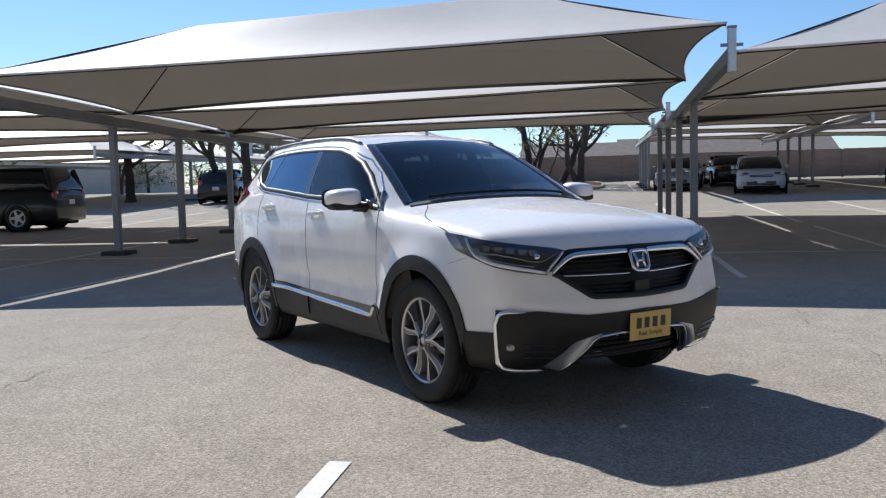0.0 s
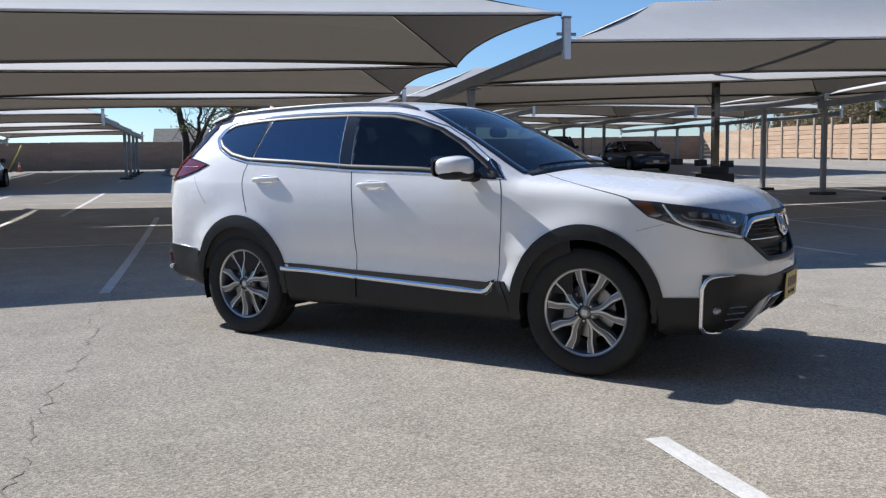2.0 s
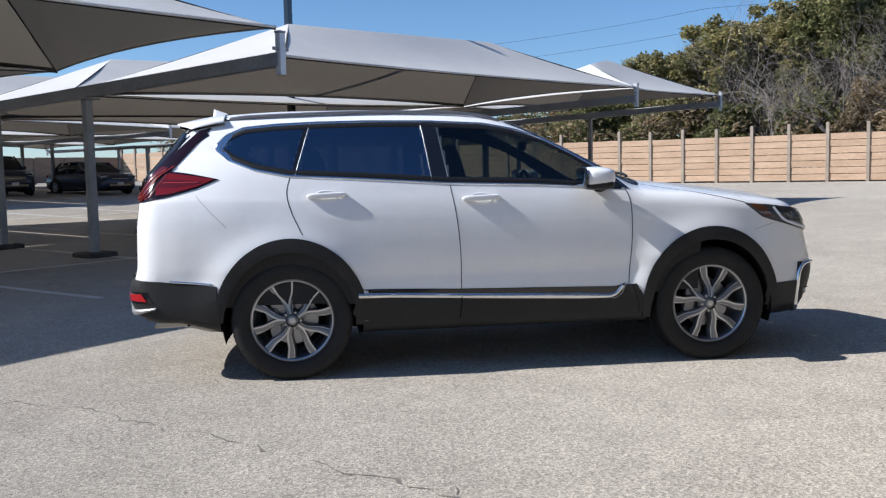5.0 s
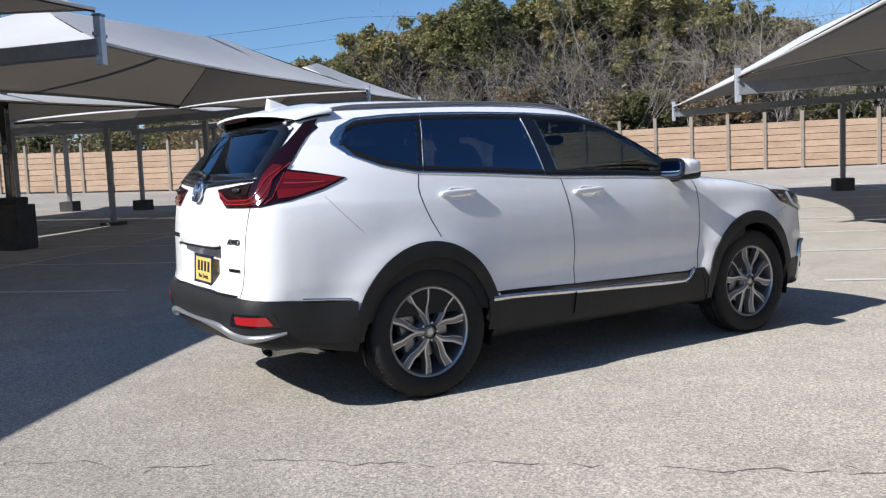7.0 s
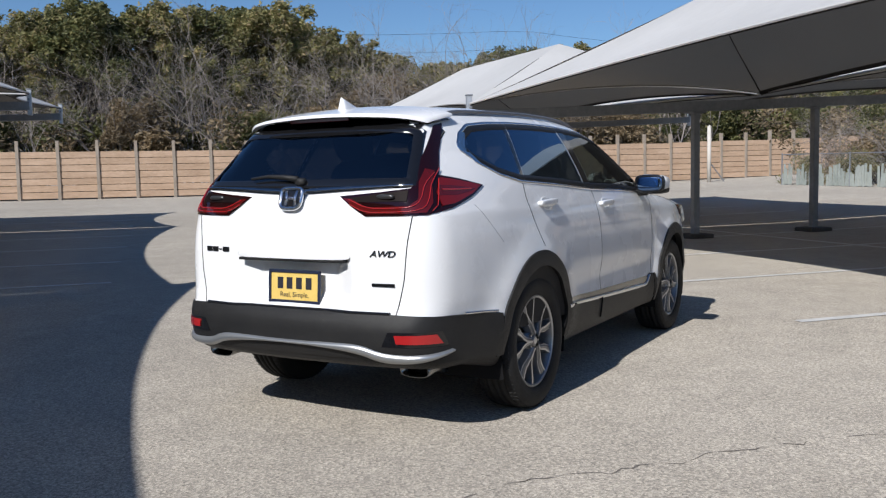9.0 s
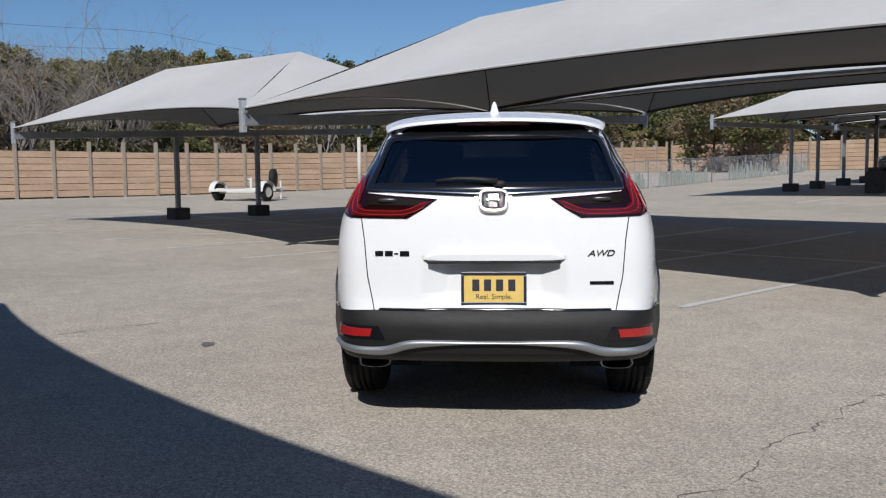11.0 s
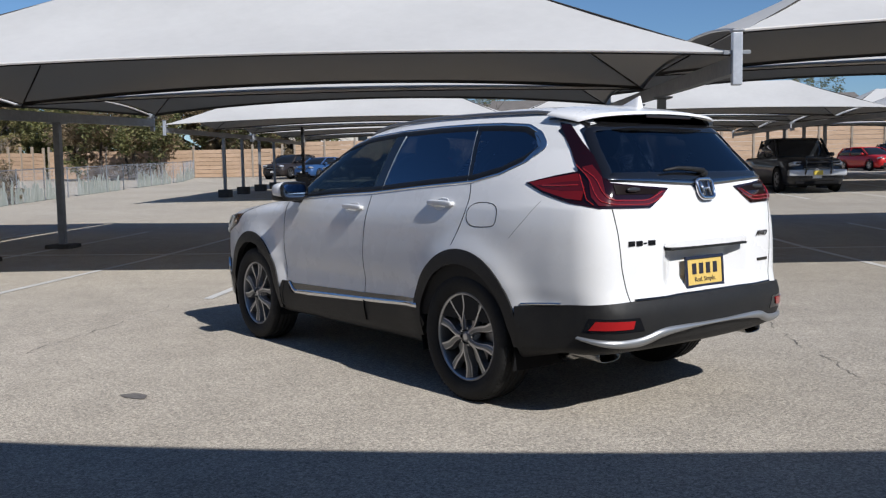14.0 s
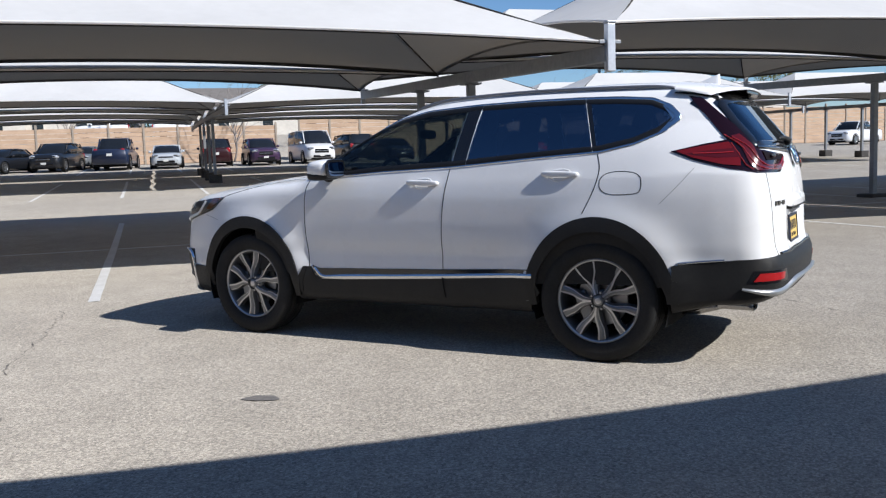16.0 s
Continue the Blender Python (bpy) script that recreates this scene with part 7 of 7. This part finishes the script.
def vehicle(shape, paint, m, name, label):
    L, W, H, hood, belt, c0, c1, c2, c3, R = SHAPES[shape]
    h = W / 2
    ob = empty(name, m)
    tagged(ob, label, "car", "parked vehicles")
    nose = L / 2
    xs = lambda d: nose - d
    g = R * 0.62
    rows = [ring(xs(0.0), h * 0.70, h * 0.66, g + 0.12, hood * 0.72), ring(xs(0.08), h * 0.86, h * 0.80, g, hood * 0.86), ring(xs(0.35), h * 0.97, h * 0.90, g - 0.03, hood * 0.95), ring(xs(c0 * 0.6), h, h * 0.92, g, hood),
            ring(xs(c0), h, h * 0.94, g, belt), ring(xs(L * 0.5), h, h * 0.95, g, belt + 0.01)]
    if shape == "pickup":
        rows += [ring(xs(c3), h, h * 0.95, g, belt), ring(xs(L - 0.1), h, h * 0.95, g + 0.05, belt), ring(xs(L), h * 0.96, h * 0.92, g + 0.12, belt - 0.05)]
    else:
        tail = belt + (0.03 if shape == "saloon" else 0.06)
        rows += [ring(xs(c3 - 0.3), h, h * 0.94, g, tail), ring(xs(L - 0.25), h * 0.97, h * 0.90, g, tail - 0.02), ring(xs(L - 0.05), h * 0.90, h * 0.82, g + 0.04, tail - 0.08), ring(xs(L), h * 0.80, h * 0.74, g + 0.14, tail - 0.22)]
    part("body", loft(rows), paint, ob, smooth=True)
    top = H
    cab = [(xs(c0 - 0.05), 0.90, 0.84, belt - 0.03, belt + 0.02), (xs((c0 + c1) / 2), 0.92, 0.80, belt - 0.03, (belt + top) / 2 + 0.06), (xs(c1), 0.93, 0.76, belt - 0.03, top - 0.05), (xs((c1 + c2) / 2), 0.93, 0.77, belt - 0.03, top),
           (xs(c2), 0.92, 0.74, belt - 0.03, top - 0.04), (xs(c3), 0.90, 0.80, belt - 0.03, belt + 0.08)]
    secs = [ring(x, a * h, b * h, z0, z1, min(0.10, (z1 - z0) * 0.4)) for x, a, b, z0, z1 in cab]
    part("glasshouse", loft(secs), CAR_GLASS, ob, "dark glass", smooth=True)
    # painted roof and pillars over the glass
    roof = [ring(xs(c1 + 0.02), 0.79 * h, 0.74 * h, top - 0.11, top - 0.035, 0.03), ring(xs((c1 + c2) / 2), 0.80 * h, 0.76 * h, top - 0.07, top + 0.012, 0.03), ring(xs(c2 - 0.02), 0.78 * h, 0.72 * h, top - 0.10, top - 0.028, 0.03)]
    part("roof", loft(roof), paint, ob, smooth=True)
    for s in (1, -1):
        for a, b in (((xs(c0 - 0.02), 0.895, belt), (xs(c1), 0.80, top - 0.06)), ((xs(c3 - 0.05), 0.90, belt + 0.04), (xs(c2), 0.79, top - 0.06)),
                     ((xs((c1 + c2) / 2 + 0.05), 0.935, belt), (xs((c1 + c2) / 2), 0.81, top - 0.04))):
            part("pillar", square_bar((a[0], s * a[1] * h, a[2]), (b[0], s * b[1] * h, b[2]), 0.05, 0.09, 0.01), paint, ob)
        v, f = egg(0.10, 0.09, 0.075, 0.6, 8, 12)
        part("door_mirror", (v, f), paint, ob, m=pose(xs(c0 + 0.28), s * (h + 0.08), belt + 0.06), smooth=True)
        v, f = egg(0.17, 0.19, 0.058 if shape in ("saloon", "hatch") else 0.085, 0.5, 8, 14)
        lamp = part("headlight", (v, f), LAMP_CLEAR, ob, "clear headlight", pose(xs(0.15), s * h * 0.69, hood * 0.79, 0, -8, -s * 24), True)
        v, f = egg(0.06, 0.13, 0.03, 0.5, 8, 12)
        part("lamp_core", (v, f), GLOSS_BLACK, lamp, m=pose(0.13, 0, 0.0), smooth=True)
        v, f = egg(0.05, 0.09, 0.05, 0.6, 8, 12)
        part("fog_recess", (v, f), GLOSS_BLACK, ob, m=pose(xs(0.07), s * h * 0.66, g + 0.22, 0, 0, -s * 20), smooth=True)
        v, f = egg(0.07, 0.13, 0.16 if shape != "saloon" else 0.08, 0.6, 8, 12)
        part("tail_lamp", (v, f), LAMP_RED, ob, "red tail lamp", pose(xs(L - 0.09), s * h * 0.76, belt - 0.14), True)
    low = shape in ("saloon", "hatch")
    gr = part("grille", box(xs(0.03) - 0.06, xs(0.0) + 0.012, -h * 0.46, h * 0.46, hood * (0.66 if low else 0.54), hood * 0.76, 0.025), GLOSS_BLACK, ob)
    part("grille_bar", box(xs(0.0) + 0.006, xs(0.0) + 0.020, -h * 0.44, h * 0.44, hood * (0.705 if low else 0.64), hood * (0.725 if low else 0.67), 0.005), WHEEL_GREY, gr, "bright bar across the grille")
    part("lower_grille", box(xs(0.02) - 0.05, xs(0.0) + 0.008, -h * 0.58, h * 0.58, g + 0.10, g + 0.25, 0.03), GLOSS_BLACK, ob)
    part("bumper_lip", box(xs(0.05) - 0.10, xs(0.0) - 0.005, -h * 0.72, h * 0.72, g - 0.02, g + 0.08, 0.03), SEAM, ob, "black lower lip")
    part("number_plate", box(xs(L) - 0.012, xs(L) + 0.02, -0.15, 0.15, belt - 0.42, belt - 0.27), PLATE_WHITE, ob, "pale plate")
    part("number_plate", box(xs(0) - 0.02, xs(0) + 0.02, -0.15, 0.15, g + 0.18, g + 0.30), PLATE_WHITE, ob, "pale plate")
    part("underside", box(xs(L - 0.3), xs(0.3), -h * 0.85, h * 0.85, g - 0.08, g + 0.1), SEAM, ob)
    if shape == "pickup":
        part("load_bed", box(xs(L - 0.12), xs(c3 + 0.1), -h * 0.82, h * 0.82, belt - 0.02, belt + 0.015), SEAM, ob, "dark open load bed")
    for d in (L * 0.19, L * 0.79):
        for s in (1, -1):
            part("arch", lathe([(R + 0.06, 0.06), (R + 0.07, 0.0), (0.0, 0.0)], 24), SEAM, ob, m=pose(xs(d), s * (h * 0.985), R, 0, 0, 0 if s > 0 else 180))
            w = part("wheel", lathe([(0.0, 0.10), (R * 0.62, 0.10), (R * 0.66, 0.115), (R * 0.94, 0.11), (R, 0.06), (R, -0.1), (0, -0.1)], 24), RUBBER, ob, m=pose(xs(d), s * (h - 0.09), R, 0, 0, 0 if s > 0 else 180), smooth=True)
            part("rim", spoked_rim(R), WHEEL_GREY, w)
    return ob


def park():
    black = vehicle_paint("black_car_paint", (0.012, 0.013, 0.016))
    navy = vehicle_paint("navy_car_paint", (0.015, 0.022, 0.05))
    silver = vehicle_paint("silver_car_paint", (0.42, 0.45, 0.48))
    silver_blue = vehicle_paint("blue_grey_car_paint", (0.16, 0.19, 0.24))
    white = vehicle_paint("white_car_paint", (0.72, 0.72, 0.72))
    blue = vehicle_paint("blue_car_paint", (0.035, 0.09, 0.23))
    red = vehicle_paint("red_car_paint", (0.50, 0.015, 0.015))
    maroon = vehicle_paint("maroon_car_paint", (0.028, 0.006, 0.008))
    brown = vehicle_paint("brown_car_paint", (0.030, 0.024, 0.022))
    plum = vehicle_paint("plum_car_paint", (0.05, 0.025, 0.06))
    grey = vehicle_paint("grey_car_paint", (0.13, 0.14, 0.15))
    for shape, paint, u, v, turn, name, label in (
            ("large_wagon", black, -16.4, 16.6, 183, "suv", "large black sport utility vehicle beside the canopy posts"),
            ("hatch", black, -15.6, 31.8, 101, "hatchback", "dark hatchback seen from its tail beyond the far canopy"),
            ("saloon", silver, 7.7, 30.4, -98, "saloon_car", "pale silver saloon car under the far canopy"),
            ("saloon", black, 7.6, 38.5, 90, "saloon_car", "black car parked beyond the far canopy"),
            ("saloon", silver_blue, 5.0, 34.9, -100, "saloon_car", "blue-grey saloon car facing the lane under the far canopy"),
            ("saloon", navy, -9.7, 28.2, 92, "saloon_car", "dark blue saloon car parked near the brown wall"),
            ("wagon", navy, 15.0, 34.6, -98, "suv", "dark blue sport utility vehicle near the brown wall"),
            ("saloon", navy, 18.4, 32.6, -92, "saloon_car", "dark blue saloon car in the far lane"),
            ("wagon", brown, 15.3, -56.0, 70, "suv", "brown sport utility vehicle near the tan fence"),
            ("hatch", blue, 12.9, -55.0, 65, "hatchback", "light blue hatchback near the tan fence"),
            ("saloon", black, 10.1, -52.0, 66, "saloon_car", "black saloon car in the far parking row"),
            ("wagon", black, 7.2, -52.5, 75, "suv", "black sport utility vehicle in the far parking row"),
            ("saloon", grey, 6.0, -57.0, 80, "saloon_car", "dark grey car behind the far parking row"),
            ("pickup", navy, 3.8, -52.5, -97, "pickup_truck", "dark blue pickup truck seen from its tail"),
            ("saloon", silver, 0.8, -52.0, 86, "saloon_car", "silver saloon car in the far parking row"),
            ("wagon", maroon, -2.2, -53.0, -92, "suv", "maroon sport utility vehicle seen from its tail"),
            ("wagon", plum, -5.0, -52.2, 92, "suv", "dark plum sport utility vehicle in the far parking row"),
            ("van", white, -8.4, -52.5, 95, "van", "white van in the far parking row"),
            ("large_wagon", black, -11.4, -54.0, -84, "suv", "large black sport utility vehicle seen from its tail"),
            ("hatch", navy, -14.2, -53.0, 95, "hatchback", "dark blue hatchback in the far parking row"),
            ("hatch", red, -23.4, -52.0, 105, "hatchback", "bright red hatchback in the far parking row"),
            ("wagon", black, -26.0, -52.5, 105, "suv", "black sport utility vehicle in the far parking row"),
            ("saloon", black, -28.8, -53.5, 110, "saloon_car", "black saloon car in the far parking row"),
            ("wagon", black, -31.4, -53.0, 110, "suv", "black sport utility vehicle in the far parking row"),
            ("saloon", black, -36.5, -53.0, 20, "saloon_car", "dark saloon car crossing the far lane"),
            ("wagon", grey, -41.5, -53.5, 10, "suv", "dark grey sport utility vehicle in the far lane"),
            ("pickup", white, -54.0, -52.5, 20, "pickup_truck", "white pickup truck in the far lane"),
            ("wagon", white, 5.6, -78.0, 0, "suv", "white sport utility vehicle on the street above the fence"),
            ("wagon", white, -1.0, -78.0, 180, "suv", "white sport utility vehicle on the street above the fence"),
            ("saloon", white, 18.0, -79.0, 0, "saloon_car", "white car on the street above the fence")):
        vehicle(shape, paint, at(u, v, 0, turn) @ Matrix.Scale(0.94 if shape == "large_wagon" else 1.0, 4), name, label)
    # the one with a grille guard, nose towards the lane
    ob = vehicle("pickup", black, at(-11.7, -29.8, 0, 90) @ Matrix.Scale(1.07, 4), "pickup_truck", "large black pickup truck with a tubular grille guard")
    part("bumper", box(2.76, 3.00, -0.96, 0.96, 0.52, 0.74, 0.05), STEEL_LIGHT, ob, "silver front bumper")
    part("number_plate", box(3.005, 3.015, -0.16, 0.16, 0.55, 0.70), varied("plain_yellow_plate", (0.55, 0.42, 0.05), (0.62, 0.48, 0.08), 6.0, 0.4), ob, "plain yellow plate")
    for y in (-0.42, 0.42):
        part("guard_tube", tube([(2.96, y, 0.56), (3.09, y, 0.74), (3.07, y, 1.06), (2.92, y * 0.92, 1.16)], 0.03, 10), GLOSS_BLACK, ob)
    for z in (0.80, 0.98, 1.14):
        part("guard_bar", tube([(3.06, -0.45, z), (3.08, 0.0, z), (3.06, 0.45, z)], 0.026, 10), GLOSS_BLACK, ob)


park()


# ---- a car dolly by the fence ----
def dolly():
    ob = empty("car_dolly", at(29.0, -15.6, 0, -68) @ Matrix.Scale(1.13, 4))
    tagged(ob, "white two-wheeled car dolly with a spare wheel", "trailer")
    white = varied("white_dolly_paint", (0.62, 0.60, 0.56), (0.74, 0.72, 0.68), 3.0, 0.5)
    for y in (-1.12, 1.12):
        part("tyre", lathe([(0.0, 0.08), (0.19, 0.08), (0.30, 0.09), (0.33, 0.05), (0.33, -0.08), (0, -0.08)], 28), RUBBER, ob, m=pose(-0.6, y, 0.33), smooth=True)
        part("rim", lathe([(0.0, 0.095), (0.17, 0.09), (0.19, 0.1)], 20), WALL_PALE, ob, m=pose(-0.6, y, 0.33, 0, 0, 0 if y > 0 else 180))
        v, f = [], []
        for k in range(13):
            a = radians(180 * k / 12)
            for w in (-0.13, 0.13):
                v.append((-0.6 + 0.42 * math.cos(a), y + w, 0.36 + 0.40 * math.sin(a)))
        f = [(2 * k, 2 * k + 2, 2 * k + 3, 2 * k + 1) for k in range(12)]
        part("mudguard", (v, f), white, ob, smooth=True)
        part("ramp", box(-0.9, 0.9, y * 0.75 - 0.16, y * 0.75 + 0.16, 0.42, 0.48, 0.01), white, ob)
    part("axle", tube([(-0.6, -1.12, 0.33), (-0.6, 1.12, 0.33)], 0.05, 8), white, ob)
    part("frame_bar", box(-1.0, -0.85, -1.0, 1.0, 0.36, 0.46, 0.01), white, ob)
    part("frame_bar", box(0.5, 0.65, -1.0, 1.0, 0.36, 0.46, 0.01), white, ob)
    part("tongue", square_bar((0.5, 0, 0.42), (2.1, 0, 0.42), 0.12, 0.12), white, ob)
    part("spare_wheel", lathe([(0.0, 0.08), (0.19, 0.08), (0.30, 0.09), (0.33, 0.05), (0.33, -0.08), (0, -0.08)], 28), RUBBER, ob, m=pose(1.45, 0.0, 0.86, 0, 0, 20) @ Matrix.Scale(1.12, 4), smooth=True)
    part("spare_rim", lathe([(0.0, 0.095), (0.17, 0.09), (0.19, 0.1)], 20), WALL_PALE, ob, m=pose(1.45, 0.0, 0.86, 0, 0, 20) @ Matrix.Scale(1.15, 4))
    part("winch_post", box(-0.05, 0.04, -0.05, 0.05, 0.36, 0.88, 0.01), white, ob)
    part("winch_arm", box(-0.03, 0.02, 0.03, 0.16, 0.78, 0.84, 0.01), white, ob)
    part("deck", box(-0.5, 0.5, -0.6, 0.6, 0.36, 0.40, 0.01), LAMP_DARK, ob, "dark steel deck")
    part("spare_post", box(1.40, 1.50, -0.05, 0.02, 0.42, 0.9), white, ob)
    part("jack", tube([(1.95, 0.0, 0.0), (1.95, 0.0, 0.75)], 0.04, 8), white, ob)


dolly()


# ---- poles, wires, houses ----
def light_pole(u, v, high):
    ob = empty("light_pole", at(u, v))
    tagged(ob, "dark steel light pole on a tall square concrete base", "lamp post", "light poles")
    part("base", box(-0.29, 0.29, -0.29, 0.29, -0.1, 0.84, 0.03), CONCRETE_DARK, ob, "dark square concrete base")
    part("base_cap", box(-0.21, 0.21, -0.21, 0.21, 0.84, 0.98, 0.03), CONCRETE_DARK, ob)
    part("pole", box(-0.065, 0.065, -0.065, 0.065, 0.98, high, 0.01), GLOSS_BLACK, ob)


light_pole(8.6, 10.25, 7.5)
light_pole(8.2, -30.0, 7.0)
light_pole(-21.5, -36.8, 7.0)
light_pole(-12.4, 31.2, 7.0)

ob = empty("fence_pole", at(33.3, -25.0))
tagged(ob, "white steel gate pole with a slanting brace", "pole")
part("pole", tube([(0, 0, -0.1), (0, 0, 2.85)], 0.10, 12), WALL_PALE, ob, smooth=True)
part("brace", tube([(0.1, -1.0, 0.0), (0.05, -0.1, 1.0)], 0.03, 8), STEEL, ob)
part("cap", lathe([(0.0, 2.95), (0.09, 2.90), (0.11, 2.84)], 12, "z"), WALL_PALE, ob)


def house(u, v, w, d, h, turn, label):
    ob = empty("house", at(u, v, 0, turn))
    tagged(ob, label, "house", "houses")
    part("wall", box(-w / 2, w / 2, -d / 2, d / 2, -1, h, 0.02), WALL_PALE, ob)
    r = h + d * 0.22
    o = 0.5
    verts = [(-w / 2 - o, -d / 2 - o, h - 0.1), (w / 2 + o, -d / 2 - o, h - 0.1), (w / 2 + o, d / 2 + o, h - 0.1), (-w / 2 - o, d / 2 + o, h - 0.1), (-w / 2 - o, 0, r), (w / 2 + o, 0, r)]
    part("roof", (verts, [(0, 1, 5, 4), (2, 3, 4, 5), (3, 0, 4), (1, 2, 5), (3, 2, 1, 0)]), ROOF_GREY, ob)
    n = max(2, int(w / 4))
    for k in range(n):
        x = -w / 2 + w * (k + 0.5) / n
        win = part("window", box(x - 0.6, x + 0.6, d / 2 - 0.03, d / 2 + 0.05, 1.0, 2.2, 0.02), WALL_PALE, ob)
        part("pane", box(x - 0.5, x + 0.5, d / 2 + 0.02, d / 2 + 0.065, 1.1, 2.1), CAR_GLASS, win)


house(-12, -88, 26, 9, 3.2, 0, "long pale building with a low grey roof on the bank")
house(20, -90, 14, 8, 3.2, 3, "pale house with a grey roof on the bank")
house(-45, -86, 16, 8, 3.2, -3, "pale house with a grey roof on the bank")
house(8, -93, 12, 8, 3.6, 2, "cream house with a grey roof on the bank")
house(-30, -92, 14, 8, 3.8, 0, "cream house with a grey roof on the bank")
house(-64, -88, 18, 9, 3.6, 2, "pale house with a grey roof on the bank")
house(-52, 72, 24, 10, 4.5, 4, "long pale building beyond the brown wall")
house(1.0, 82, 13, 7, 2.3, 0, "pale building with a low roof beyond the wall")
house(14.0, 88, 20, 8, 2.6, 0, "long low building with a grey roof beyond the wall")
house(-70, 20, 12, 18, 4.5, 0, "pale shed beyond the far end of the lot")


def wires():
    for k, (z, off) in enumerate(((11.6, 0.0), (13.0, -0.3))):
        pts = []
        for i in range(41):
            t = i / 40
            v = 60 - 130 * t
            s = (t * 3) % 1
            pts.append((58 + off + 6 * t, v, z - 1.0 * 4 * s * (1 - s)))
        w = part("power_line", tube(pts, 0.010, 5), SEAM, m=LOT)
        tagged(w, "thin black overhead power line above the trees", "cable", "power lines")


wires()

def island(u0, u1, v0, v1):
    """A mulched planting island with a low kerb."""
    ob = empty("planting_island", LOT)
    tagged(ob, "kerbed island of brown mulch and leaf litter under the oaks", "planting bed", kind="structure")
    verts, faces, n, k = [], [], 24, 6
    cu, cv = (u0 + u1) / 2, (v0 + v1) / 2
    rim = []
    for i in range(n):
        a = 2 * math.pi * i / n
        c, e = math.cos(a), math.sin(a)
        f = (abs(c) ** 4 + abs(e) ** 4) ** -0.25
        rim.append((cu + (u1 - u0) / 2 * c * f, cv + (v1 - v0) / 2 * e * f))
    for j in range(k + 1):
        t = j / k
        for u, v in rim:
            p, q = cu + (u - cu) * t, cv + (v - cv) * t
            verts.append((p, q, gz(p, q) + 0.10 + 0.16 * (1 - t * t) + 0.03 * noise.noise(Vector((p, q, 1.0)) * 1.7)))
    for j in range(k):
        for i in range(n):
            a, b = j * n + i, j * n + (i + 1) % n
            faces.append((a, b, b + n, a + n))
    part("mulch", (verts, faces), varied("brown_mulch", (0.075, 0.047, 0.030), (0.19, 0.12, 0.075), 5.0, 0.95, grain=0.6, world_space=True), ob, smooth=True)
    part("kerb", tube([(u, v, gz(u, v) + 0.05) for u, v in rim], 0.085, 6, True), varied("kerb_concrete", (0.26, 0.25, 0.23), (0.40, 0.38, 0.35), 2.0, 0.9, world_space=True), ob, "weathered concrete kerb")


island(-3.6, 1.6, 35.8, 46.0)


def traffic_cone(u, v):
    ob = empty("traffic_cone", at(u, v))
    tagged(ob, "orange traffic cone with a white collar by the brown wall", "traffic cone", "traffic cones")
    orange = bpy.data.materials.get("cone_orange") or varied("cone_orange", (0.62, 0.10, 0.02), (0.75, 0.15, 0.04), 4.0, 0.6)
    part("base", box(-0.17, 0.17, -0.17, 0.17, 0, 0.03, 0.01), orange, ob)
    part("body", lathe([(0.13, 0.03), (0.085, 0.30), (0.03, 0.62), (0.0, 0.63)], 16, "z"), orange, ob, smooth=True)
    part("collar", lathe([(0.086, 0.32), (0.060, 0.46)], 16, "z"), LINE_PAINT, ob, "white reflective collar", smooth=True)


traffic_cone(-14.5, 54.6)
traffic_cone(-12.9, 54.6)
ob = part("guy_guard", tube([(-13.8, 55.5, 0.95), (-12.85, 55.5, 2.75)], 0.05, 8), varied("guard_yellow", (0.62, 0.46, 0.05), (0.74, 0.56, 0.09), 3.0, 0.5), m=LOT, smooth=True)
tagged(ob, "slanting yellow guard tube over a guy wire", "guard tube")

ob = part("oil_stain", ([(0.095 * math.cos(a) * (1 + 0.2 * math.sin(3 * a)), 0.06 * math.sin(a) * (1 + 0.15 * math.cos(2 * a)), 0.0045) for a in np.linspace(0, 2 * math.pi, 24, endpoint=False)], [tuple(range(24))]), None,
          m=pose(0.04, 2.3, 0, 0, 0, 20))
ob.data.materials.append(varied("oil_spot", (0.10, 0.095, 0.09), (0.22, 0.20, 0.18), 30.0, 0.8, world_space=True))
tagged(ob, "small dark oil spot on the asphalt", "stain", kind="structure")
